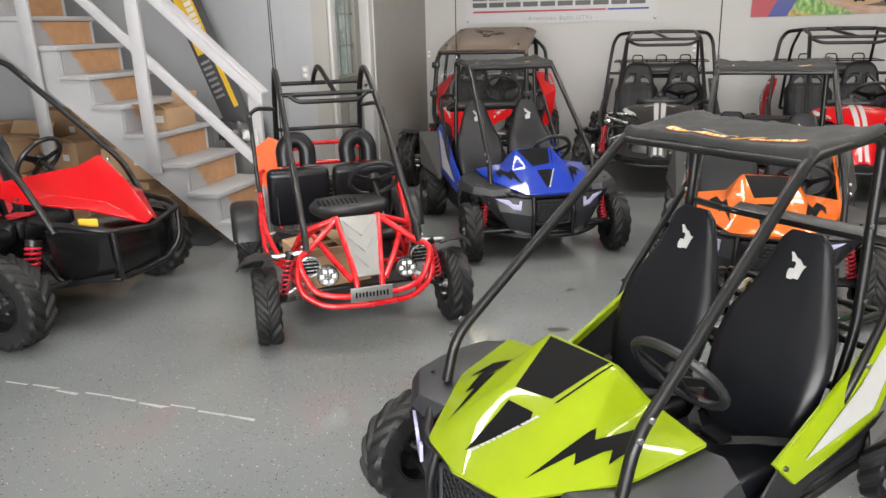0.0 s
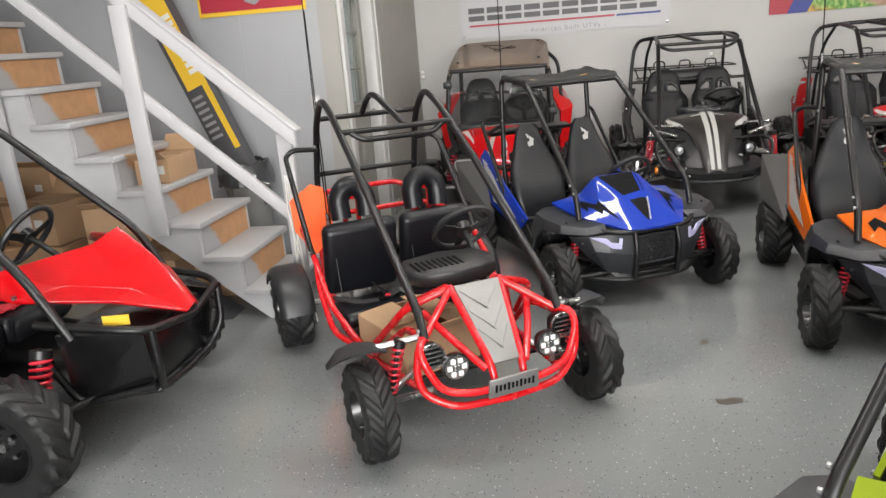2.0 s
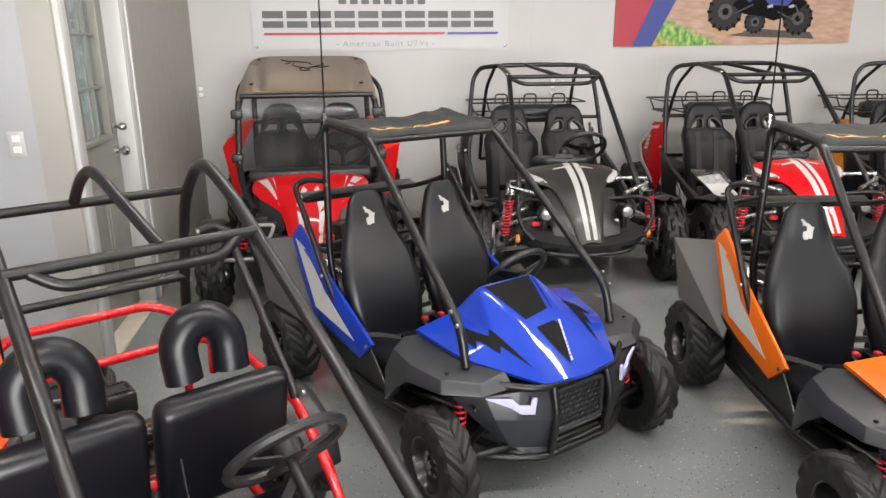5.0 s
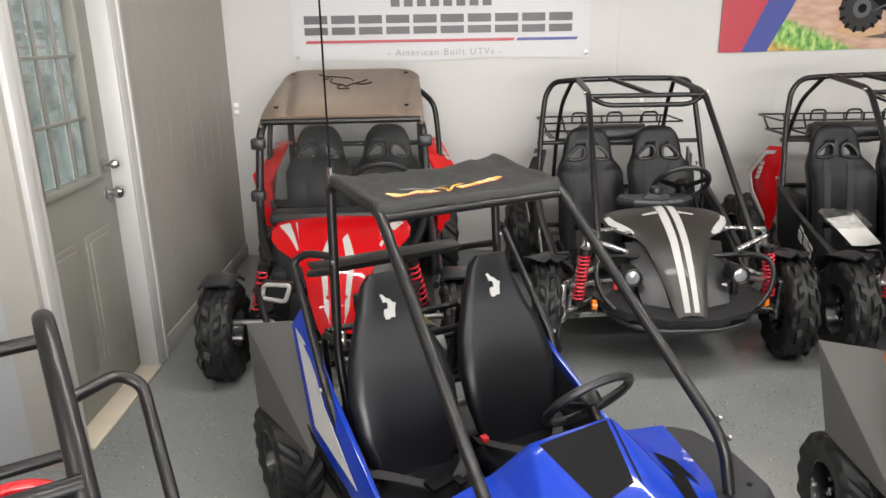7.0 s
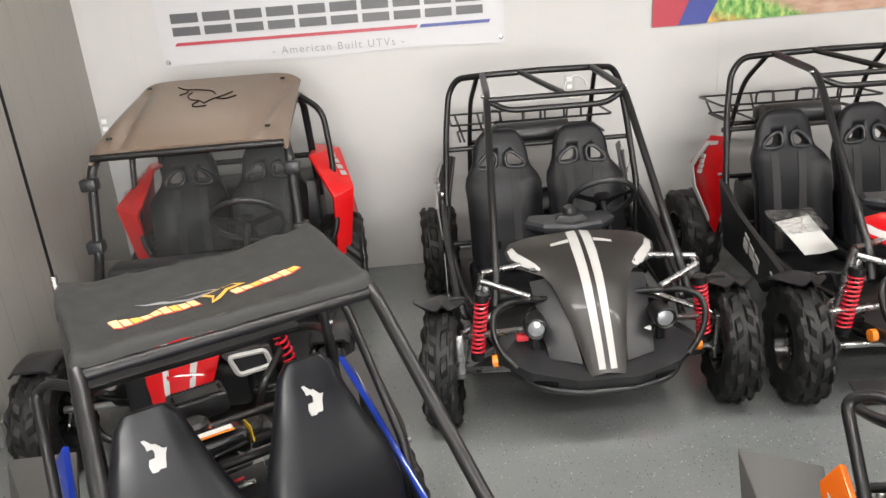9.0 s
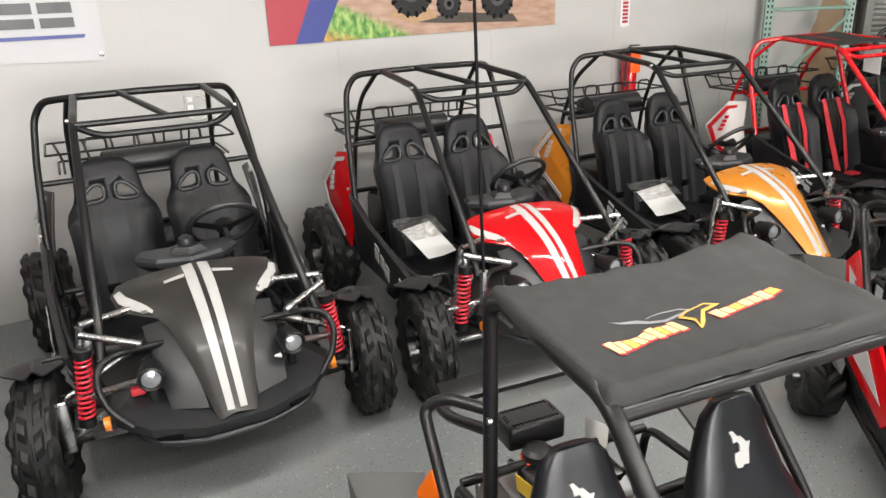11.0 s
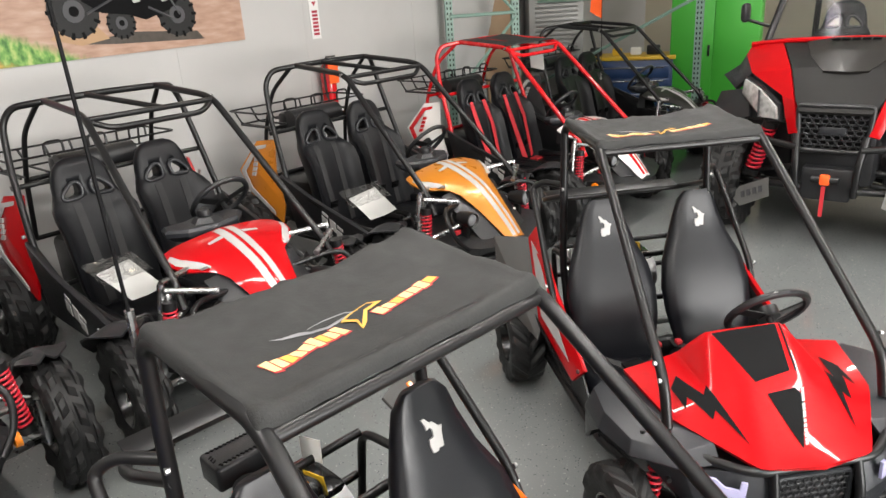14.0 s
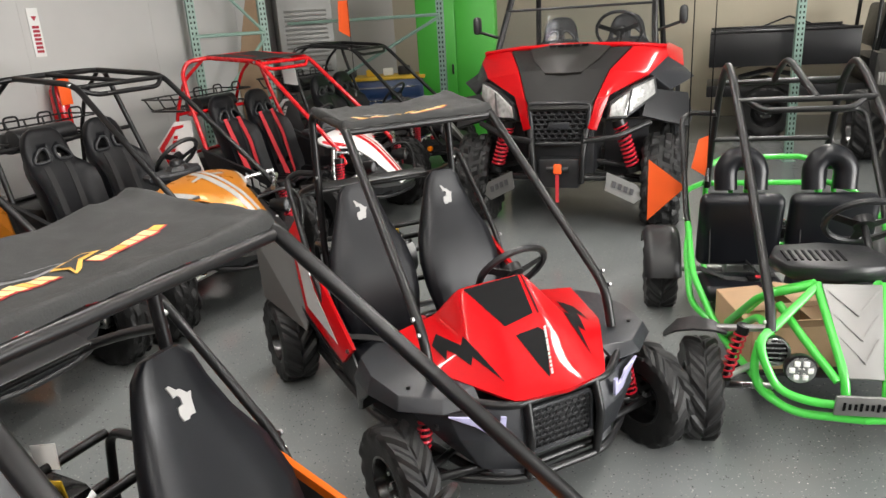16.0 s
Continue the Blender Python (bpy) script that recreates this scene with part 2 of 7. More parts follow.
M = {
    "floor": floor_material(),
    "wall": material("white_wall_paint", (0.455, 0.45, 0.44), 0.5, bump=0.08, scale=5, vary=0.035, bscale=60),
    "wall_cream": material("cream_wall_paint", (0.44, 0.395, 0.30), 0.5, bump=0.08, scale=5, vary=0.04, bscale=60),
    "wall_cool": material("pale_blue_grey_wall_paint", (0.34, 0.35, 0.365), 0.5, bump=0.06, scale=5, vary=0.03, bscale=60),
    "wall_grey": material("warm_grey_panel_paint", (0.325, 0.316, 0.292), 0.5, bump=0.06, scale=6, vary=0.04),
    "groove": material("panel_groove_shade_paint", (0.27, 0.262, 0.245), 0.6, scale=6, vary=0.05),
    "wall_dark": material("shaded_grey_wall_paint", (0.36, 0.36, 0.36), 0.6, bump=0.06, scale=6, vary=0.04),
    "ceiling": material("white_ceiling_paint", (0.78, 0.78, 0.76), 0.7, scale=5, vary=0.03),
    "trim": material("white_trim_paint", (0.43, 0.43, 0.425), 0.4, scale=12, vary=0.04),
    "door": material("olive_grey_door_paint", (0.21, 0.21, 0.188), 0.4, scale=8, vary=0.04),
    "sill": material("worn_beige_threshold", (0.50, 0.45, 0.36), 0.55, scale=9, vary=0.15),
    "lampclear": material("clear_faceted_headlamp", (0.42, 0.42, 0.41), 0.10, metal=0.3, bump=0.9, scale=24, vary=0.75, bscale=45, coat=1.0),
    "stairpaint": material("white_painted_lumber", (0.41, 0.41, 0.42), 0.5, bump=0.12, scale=9, vary=0.07),
    "tread": material("grey_painted_tread", (0.38, 0.38, 0.385), 0.5, bump=0.1, scale=10, vary=0.09),
    "ply": riser_material(),
    "card": material("brown_cardboard", (0.42, 0.27, 0.155), 0.75, bump=0.08, scale=10, vary=0.12),
    "cardin": material("cardboard_inside", (0.35, 0.22, 0.12), 0.8, scale=10, vary=0.1),
    "rubber": material("tyre_rubber", (0.0105, 0.0105, 0.0108), 0.5, bump=0.35, scale=45, vary=0.3, spec=0.38),
    "blk": material("black_powder_coated_steel", (0.007, 0.007, 0.0075), 0.34, scale=40, vary=0.05, spec=0.42),
    "blkrim": material("gloss_black_rim", (0.006, 0.006, 0.0065), 0.22, scale=30, vary=0.15, coat=0.2),
    "plastic": material("black_moulded_plastic", (0.0145, 0.015, 0.0165), 0.38, bump=0.12, scale=60, vary=0.12, bscale=400),
    "plastic_g": material("charcoal_moulded_plastic", (0.021, 0.0225, 0.026), 0.36, bump=0.12, scale=60, vary=0.1, bscale=400),
    "satin": material("satin_black_paint", (0.017, 0.0155, 0.014), 0.40, scale=30, vary=0.1, coat=0.1, bump=0.05, bscale=300),
    "matt": material("matt_black_moulded_plastic", (0.013, 0.0125, 0.012), 0.55, bump=0.15, scale=60, vary=0.12, bscale=400, spec=0.25),
    "rimgrey": material("grey_moulded_plastic_rim", (0.024, 0.025, 0.028), 0.36, scale=40, vary=0.08),
    "fender": material("matt_dark_grey_plastic", (0.045, 0.044, 0.042), 0.5, bump=0.1, scale=50, vary=0.08, bscale=300),
    "vinyl": material("black_vinyl_upholstery", (0.0052, 0.0058, 0.0080), 0.33, bump=0.07, scale=30, vary=0.06, bscale=260, spec=0.36),
    "seatvinyl": material("black_bucket_seat_vinyl", (0.0060, 0.0064, 0.0080), 0.36, bump=0.12, scale=30, vary=0.08, bscale=300, spec=0.28),
    "cloth": material("black_canvas", (0.0135, 0.014, 0.0135), 0.68, bump=0.3, scale=25, vary=0.12, bscale=260),
    "belt": material("black_webbing", (0.02, 0.02, 0.021), 0.7, scale=60, vary=0.15),
    "beltred": material("red_webbing", (0.52, 0.025, 0.035), 0.6, scale=60, vary=0.12),
    "red": material("red_gloss_paint", (0.44, 0.0022, 0.005), 0.30, scale=12, vary=0.06, coat=0.5, spec=0.08),
    "redplastic": material("red_moulded_plastic", (0.66, 0.005, 0.007), 0.36, scale=16, vary=0.06, bump=0.05, bscale=200),
    "redtube": material("red_powder_coat", (0.54, 0.005, 0.009), 0.26, scale=20, vary=0.06, coat=0.3),
    "blue": material("blue_gloss_paint", (0.008, 0.033, 0.31), 0.30, scale=12, vary=0.08, coat=0.75, spec=0.08),
    "orange": material("orange_gloss_paint", (0.58, 0.112, 0.008), 0.30, scale=12, vary=0.06, coat=0.5, spec=0.08),
    "gold": material("metallic_gold_orange_paint", (0.58, 0.205, 0.016), 0.28, metal=0.2, scale=14, vary=0.06, coat=0.4),
    "lime": material("lime_gloss_paint", (0.23, 0.31, 0.006), 0.30, scale=12, vary=0.05, coat=0.5, spec=0.08),
    "green": material("green_powder_coat", (0.06, 0.52, 0.06), 0.3, scale=20, vary=0.06, coat=0.3),
    "cabinet": material("bright_green_cabinet_paint", (0.06, 0.42, 0.04), 0.4, scale=6, vary=0.05),
    "white": material("white_gloss_paint", (0.78, 0.77, 0.75), 0.25, scale=12, vary=0.04, coat=0.4),
    "silver": material("brushed_silver_plate", (0.25, 0.247, 0.24), 0.5, metal=0.75, scale=20, vary=0.08),
    "chrome": material("zinc_plated_steel", (0.46, 0.46, 0.46), 0.27, metal=1.0, scale=20, vary=0.08),
    "steel": material("bare_steel", (0.36, 0.36, 0.36), 0.4, metal=0.9, scale=20, vary=0.15),
    "spring": material("red_coil_paint", (0.55, 0.012, 0.03), 0.3, scale=20, vary=0.08, coat=0.3),
    "decal": material("satin_black_decal", (0.004, 0.004, 0.0045), 0.55, scale=20, vary=0.1, spec=0.1),
    "decalw": material("silver_white_decal", (0.40, 0.395, 0.385), 0.35, scale=20, vary=0.08),
    "lens": material("frosted_lamp_strip", (0.44, 0.43, 0.64), 0.2, scale=20, vary=0.04, coat=0.5),
    "lampglass": material("clear_faceted_lamp", (0.42, 0.43, 0.45), 0.10, metal=0.6, bump=0.5, scale=30, vary=0.25, bscale=90, coat=0.8),
    "amber": material("amber_reflector", (0.85, 0.24, 0.01), 0.25, scale=20, vary=0.06, coat=0.5),
    "goldprint": material("golden_print", (0.66, 0.36, 0.06), 0.6, scale=40, vary=0.2),
    "flame": material("pale_yellow_print", (0.66, 0.50, 0.22), 0.6, scale=40, vary=0.25),
    "flag": material("orange_vinyl_flag", (0.95, 0.12, 0.015), 0.55, scale=14, vary=0.05),
    "banner": material("white_vinyl_banner", (0.475, 0.475, 0.49), 0.45, bump=0.1, scale=4, vary=0.05, bscale=7),
    "bred": material("banner_red_ink", (0.36, 0.02, 0.04), 0.45, scale=8, vary=0.05),
    "bblue": material("banner_blue_ink", (0.03, 0.045, 0.23), 0.45, scale=8, vary=0.05),
    "bgrey": material("banner_dark_grey_ink", (0.06, 0.06, 0.065), 0.45, scale=8, vary=0.06),
    "bmid": material("banner_mid_grey_ink", (0.25, 0.25, 0.26), 0.45, scale=8, vary=0.06),
    "poster": poster_material(),
    "yellow": material("yellow_print", (0.72, 0.46, 0.03), 0.45, scale=10, vary=0.06),
    "roof": material("tan_moulded_roof_plastic", (0.17, 0.125, 0.095), 0.40, bump=0.1, scale=30, vary=0.08, bscale=300),
    "rack": material("sage_green_rack_paint", (0.20, 0.31, 0.26), 0.45, scale=14, vary=0.1),
    "tool": material("navy_tool_chest_paint", (0.02, 0.05, 0.14), 0.35, scale=12, vary=0.08),
    "louvre": material("grey_painted_sheet_steel", (0.24, 0.24, 0.23), 0.45, metal=0.2, scale=10, vary=0.1),
    "bagdark": material("black_plastic_bag", (0.05, 0.052, 0.055), 0.2, bump=0.8, scale=20, vary=0.3, bscale=30, coat=0.5),
    "paper": material("white_paper", (0.72, 0.72, 0.70), 0.6, scale=10, vary=0.04),
    "rope": material("white_cord", (0.66, 0.66, 0.62), 0.7, scale=40, vary=0.1),
    "brownpanel": material("brown_back_panel", (0.30, 0.20, 0.12), 0.6, scale=8, vary=0.12),
    "outdoors": outdoor_material(),
    "chalk": material("pale_floor_scratch", (0.36, 0.36, 0.35), 0.5, scale=60, vary=0.3),
    "glass": glass("clear_window_glass", (0.93, 0.95, 0.95)),
    # reflection haze of the windscreens, painted in as a pale diffuse share
    "smoke": glass("hazed_windscreen", (0.86, 0.87, 0.88), 0.04, 1.12, 0.014),
    "clearbag": glass("clear_crumpled_film", (0.97, 0.97, 0.97), 0.10, 1.3, 0.03),
    "tube": glow("lamp_tube", (1.0, 0.98, 0.95), 3.0),
    "walltube": glow("warm_lamp_tube", (1.0, 0.86, 0.66), 4.5),
    "stain": material("dark_floor_scuff", (0.07, 0.06, 0.05), 0.4, scale=30, vary=0.3),
}

# ---- modelling helpers ----
from mathutils import bvhtree


def finish(bm, name, mat, sharp=38, smooth=True):
    if isinstance(bm, Many):
        bm = joined(*bm)
    me = bpy.data.meshes.new(name)
    bmesh.ops.recalc_face_normals(bm, faces=bm.faces)
    bm.to_mesh(me)
    bm.free()
    if smooth:
        me.shade_smooth()
        me.set_sharp_from_angle(angle=radians(sharp))
    me.materials.append(mat)
    return me


def part(name, bm, mat, parent=None, label="", at=None, sharp=38):
    """One mesh object under a thing or a part; of several meshes, one object each."""
    if isinstance(bm, Many):
        return [part(name, b, mat, parent, label, at, sharp) for b in bm][0]
    me = bm if isinstance(bm, bpy.types.Mesh) else finish(bm, name, M[mat] if isinstance(mat, str) else mat, sharp)
    ob = new(name, me)
    if parent is not None:
        ob.parent = parent
    if at is not None:
        ob.matrix_basis = at
    if label:
        ob["label"] = label
    return ob


def thing(name, m, label, category, group=""):
    ob = new(name)
    ob.empty_display_size = 0.1
    ob.matrix_world = m
    return tagged(ob, label, category, group)


def joined(*bms):
    out = bmesh.new()
    for b in [q for b in bms for q in (b if isinstance(b, Many) else (b,))]:
        me = bpy.data.meshes.new("tmp")
        b.to_mesh(me)
        b.free()
        out.from_mesh(me)
        bpy.data.meshes.remove(me)
    return out


def box(c, s, bevel=0.0, rot=None, seg=2):
    bm = bmesh.new()
    bmesh.ops.create_cube(bm, size=1.0)
    bmesh.ops.scale(bm, vec=s, verts=bm.verts)
    if bevel:
        bmesh.ops.bevel(bm, geom=bm.edges[:], offset=min(bevel, min(s) * 0.49), segments=seg, profile=0.5, affect='EDGES')
    if rot:
        bmesh.ops.transform(bm, matrix=pose(0, 0, 0, *rot), verts=bm.verts)
    bmesh.ops.translate(bm, vec=c, verts=bm.verts)
    return bm


def rounded(pts, fillet, closed=False, n=4):
    """A polyline with its corners rounded."""
    P = [Vector(p) for p in pts]
    out = []
    k = len(P)
    for i, p in enumerate(P):
        if not closed and i in (0, k - 1):
            out.append(p)
            continue
        a, b = P[i - 1] - p, P[(i + 1) % k] - p
        d = min(fillet, a.length * 0.45, b.length * 0.45)
        q0, q1 = p + a.normalized() * d, p + b.normalized() * d
        for j in range(n + 1):
            t = j / n
            out.append(q0 * (1 - t) ** 2 + p * 2 * t * (1 - t) + q1 * t * t)
    return out


def tube(pts, r, fillet=0.06, n=12, closed=False, bm=None, taper=None):
    bm = bm or bmesh.new()
    P = rounded(pts, fillet, closed) if fillet else [Vector(p) for p in pts]
    k = len(P)
    rings = []
    up = None
    for i, p in enumerate(P):
        a = P[i - 1] if (i or closed) else None
        b = P[(i + 1) % k] if (i < k - 1 or closed) else None
        d = ((b - p) if a is None else (p - a) if b is None else ((b - p).normalized() + (p - a).normalized())).normalized()
        if up is None:
            up = d.orthogonal().normalized()
        else:
            up = (up - d * up.dot(d))
            up = up.normalized() if up.length > 1e-6 else d.orthogonal().normalized()
        s = d.cross(up)
        rr = r if taper is None else r + (taper - r) * i / (k - 1)
        rings.append([bm.verts.new(p + (up * math.cos(t) + s * math.sin(t)) * rr) for t in [2 * math.pi * j / n for j in range(n)]])
    for i in range(k if closed else k - 1):
        A, B = rings[i], rings[(i + 1) % k]
        for j in range(n):
            bm.faces.new((A[j], A[(j + 1) % n], B[(j + 1) % n], B[j]))
    if not closed:
        bm.faces.new(rings[0])
        bm.faces.new(rings[-1])
    return bm


class Many(list):
    """Several meshes that become parts of the same name."""


def tubes(list_of_pts, r, fillet=0.06, n=10):
    return Many(tube(p, r, fillet, n) for p in list_of_pts)


def mirrored(p):
    return [(-x, y, z) for x, y, z in p]


def lathe(profile, n=24, axis='X', bm=None):
    """Turns (radius, along) pairs round an axis through the origin."""
    bm = bm or bmesh.new()
    rings = []
    for r, h in profile:
        ring = []
        for j in range(n):
            a = 2 * math.pi * j / n
            c, s = r * math.cos(a), r * math.sin(a)
            ring.append(bm.verts.new({'X': (h, c, s), 'Y': (c, h, s), 'Z': (c, s, h)}[axis]))
        rings.append(ring)
    for A, B in zip(rings, rings[1:]):
        for j in range(n):
            bm.faces.new((A[j], A[(j + 1) % n], B[(j + 1) % n], B[j]))
    for ring, (r, h) in ((rings[0], profile[0]), (rings[-1], profile[-1])):
        if r < .01:
            bm.faces.new(ring)
    return bm


def cyl(p0, p1, r0, r1=None, n=12, bm=None):
    return tube([p0, p1], r0, 0, n, bm=bm, taper=r0 if r1 is None else r1)


def loft(loops, bm=None, caps=True):
    bm = bm or bmesh.new()
    R = [[bm.verts.new(p) for p in loop] for loop in loops]
    n = len(R[0])
    for A, B in zip(R, R[1:]):
        for j in range(n):
            bm.faces.new((A[j], A[(j + 1) % n], B[(j + 1) % n], B[j]))
    if caps:
        bm.faces.new(R[0])
        bm.faces.new(R[-1])
    return bm


def plate(pts, thick, bm=None, bevel=0.0):
    """A flat or folded sheet from a polygon, thickened along its normal."""
    b2 = bmesh.new()
    P = [Vector(p) for p in pts]
    nrm = Vector()
    for i in range(len(P)):
        nrm += P[i].cross(P[(i + 1) % len(P)])
    nrm = nrm.normalized() * thick * 0.5
    a = [b2.verts.new(p + nrm) for p in P]
    c = [b2.verts.new(p - nrm) for p in P]
    b2.faces.new(a)
    b2.faces.new(list(reversed(c)))
    for i in range(len(P)):
        j = (i + 1) % len(P)
        b2.faces.new((a[i], c[i], c[j], a[j]))
    if bevel:
        bmesh.ops.bevel(b2, geom=b2.edges[:], offset=bevel, segments=2, profile=0.5, affect='EDGES')
    return b2 if bm is None else joined(bm, b2)


def shell(verts, faces, thick, bevel=0.0, seg=2):
    """A folded panel from corners and faces, given thickness inwards and softened edges."""
    bm = bmesh.new()
    vs = [bm.verts.new(v) for v in verts]
    for f in faces:
        bm.faces.new([vs[i] for i in f])
    bmesh.ops.recalc_face_normals(bm, faces=bm.faces)
    if sum(f.normal.z * f.calc_area() for f in bm.faces) < 0:
        bmesh.ops.reverse_faces(bm, faces=bm.faces)
    bmesh.ops.solidify(bm, geom=bm.faces[:], thickness=thick)
    if bevel:
        bmesh.ops.bevel(bm, geom=bm.edges[:], offset=bevel, segments=seg, profile=0.6, affect='EDGES', clamp_overlap=True)
    return bm


def creased(verts, faces, thick, crease=.55):
    """Moulded sheet: panels swell gently between soft creases, given a thickness."""
    bm = bmesh.new()
    vv = [bm.verts.new(v) for v in verts]
    for f in faces:
        bm.faces.new([vv[i] for i in f])
    bmesh.ops.recalc_face_normals(bm, faces=bm.faces)
    if sum(f.normal.z for f in bm.faces) < 0:
        bmesh.ops.reverse_faces(bm, faces=bm.faces)
    lay = bm.edges.layers.float.new("crease_edge")
    for e in bm.edges:
        e[lay] = .9 if e.is_boundary else crease
    me = bpy.data.meshes.new("sheet")
    bm.to_mesh(me)
    ob = bpy.data.objects.new("sheet_blank", me)
    scene.collection.objects.link(ob)
    sub = ob.modifiers.new("swell", 'SUBSURF')
    sub.levels = sub.render_levels = 3
    sol = ob.modifiers.new("thickness", 'SOLIDIFY')
    sol.thickness, sol.offset = thick, -1
    out = bmesh.new()
    out.from_mesh(ob.evaluated_get(bpy.context.evaluated_depsgraph_get()).to_mesh())
    bpy.data.objects.remove(ob)
    return out


def on_quad(q, uv, lift=0.004, thick=0.002, bm=None):
    """A decal polygon in the plane of a quad: uv pairs from corner 0 (u to 1, v to 3), lifted off it."""
    a, b, c, d = [Vector(p) for p in q]
    nrm = (b - a).cross(d - a).normalized()
    pts = []
    for u, v in uv:
        pts.append(a * (1 - u) * (1 - v) + b * u * (1 - v) + c * u * v + d * (1 - u) * v + nrm * lift)
    return plate(pts, thick, bm)


def coil(p0, p1, R, r, turns, n=6, per=10):
    p0, p1 = Vector(p0), Vector(p1)
    d = p1 - p0
    u = d.orthogonal().normalized()
    w = d.normalized().cross(u)
    k = int(turns * per)
    return tube([p0 + d * (i / k) + (u * math.cos(2 * math.pi * i / per) + w * math.sin(2 * math.pi * i / per)) * R for i in range(k + 1)], r, 0, n)


def drape(tree, poly, lift=.002, cuts=3):
    """A thin print of a plan polygon laid on a surface from above."""
    bm = bmesh.new()
    poly = list(poly)
    if sum(p[0] * q[1] - q[0] * p[1] for p, q in zip(poly, poly[1:] + poly[:1])) < 0:
        poly.reverse()
    bm.faces.new([bm.verts.new((x, y, 0)) for x, y in poly])
    bm.normal_update()
    bmesh.ops.triangulate(bm, faces=bm.faces[:])
    if cuts:
        bmesh.ops.subdivide_edges(bm, edges=bm.edges[:], cuts=cuts, use_grid_fill=True)
    last = 0
    for v in bm.verts:
        hit = tree.ray_cast(Vector((v.co.x, v.co.y, 5)), Vector((0, 0, -1)))[0]
        last = hit.z if hit else last
        v.co.z = last + lift
    bmesh.ops.recalc_face_normals(bm, faces=bm.faces[:])
    if sum(f.normal.z for f in bm.faces) < 0:
        bmesh.ops.reverse_faces(bm, faces=bm.faces[:])
    return bm


def tree_of(ob):
    return bvhtree.BVHTree.FromPolygons([v.co for v in ob.data.vertices], [f.vertices for f in ob.data.polygons])


CACHE = {}


def cached(key, make):
    if key not in CACHE:
        CACHE[key] = make()
    return CACHE[key]


def tyre_mesh(r, w, rim, lugs, knobby=False):
    """One connected carcass whose tread rises into swept chevron lugs that wrap the shoulders."""
    per = 8
    n = lugs * per
    lug = (0, .55, 1, 1, 1, .55, 0, 0)
    # across: share of the width, radius, height of the lugs there
    rows = [(-.40, rim, 0), (-.46, rim * 1.06, 0), (-.515, r * .74, 0), (-.515, r * .83, .25), (-.50, r * .885, .8), (-.45, r * .935, 1), (-.33, r * .952, 1), (-.18, r * .958, 1), (-.05, r * .96, 1), (-.01, r * .96, .1)]
    if knobby:
        rows[6:9] = [(-.37, r * .948, 1), (-.34, r * .95, .05), (-.29, r * .952, .05), (-.26, r * .953, 1), (-.10, r * .96, 1), (-.06, r * .96, .05)]
    rows += [(-x, q, h) for x, q, h in reversed(rows)]
    depth = r * (.082 if knobby else .062)
    bm = bmesh.new()
    rings = []
    for x, q, h in rows:
        side = 1 if x > 0 else -1
        ring = []
        for i in range(n):
            k = i + (per // 2 if side > 0 else 0) + (per // 2 if knobby and abs(x) < .32 else 0)
            swept = abs(x) * (.9 if knobby else 2.0) * 2 * math.pi / lugs * (1 if q > r * .7 else 0)
            a = 2 * math.pi * i / n + swept
            up = lug[k % per] * h * depth * (.8 + .2 * math.sin(k // per * 2.4 + (x * 9 if knobby else 0)))
            flare = up * (.7 if abs(x) > .48 else 0)
            R = q + up * (.45 if abs(x) > .48 else 1)
            ring.append(bm.verts.new((x * w + side * flare, R * math.cos(a), R * math.sin(a))))
        rings.append(ring)
    for A, B in zip(rings, rings[1:]):
        for i in range(n):
            bm.faces.new((A[i], A[(i + 1) % n], B[(i + 1) % n], B[i]))
    return finish(bm, "tyre", M["rubber"], 26)


def rim_mesh(rim, w, mat):
    """Dished steel rim, open on both sides, with a stepped disc and wheel nuts."""
    prof = [(rim * 1.04, -w * .45), (rim * .97, -w * .46), (rim * .93, -w * .40), (rim * .90, -w * .12), (rim * .84, -w * .02), (rim * .62, w * .02), (rim * .50, w * .10), (rim * .30, w * .12), (.001, w * .12)]
    out = [(.001, w * .14), (rim * .30, w * .14), (rim * .50, w * .125), (rim * .60, w * .05), (rim * .84, w * .02), (rim * .90, w * .12), (rim * .93, w * .40), (rim * .97, w * .46), (rim * 1.04, w * .45)]
    bms = [lathe(prof, 28), lathe(out, 28)]
    for i in range(4):
        a = math.pi / 4 + i * math.pi / 2
        c, q = rim * .40 * math.cos(a), rim * .40 * math.sin(a)
        bms.append(cyl((-w * .06, c, q), (w * .22, c, q), rim * .075, n=6))
    return finish(joined(*bms), "rim", M[mat], 35)


def wheel(parent, name, x, y, r, w, rim, lugs, turn=0.0, mat="blkrim", knobby=False):
    flip = 180 if x < 0 else 0
    w0 = part(name, cached(("rim", rim, w, mat), lambda: rim_mesh(rim, w, mat)), mat, parent, at=pose(x, y, r, 0, 0, turn + flip))
    part("tyre", cached(("tyre", r, w, rim, lugs), lambda: tyre_mesh(r, w, rim, lugs, knobby)), "rubber", w0)
    bm = joined(cyl((-w * .1, 0, 0), (w * .30, 0, 0), rim * .13, n=8), *[cyl((w * .2, rim * .40 * math.cos(q), rim * .40 * math.sin(q)), (w * .26, rim * .40 * math.cos(q), rim * .40 * math.sin(q)), rim * .07, n=6) for q in [math.pi / 4 + i * math.pi / 2 for i in range(4)]])
    part("hub_nut", cached(("hub", rim, w), lambda: finish(bm, "hub_nut", M["chrome"])), "chrome", w0)
    return w0


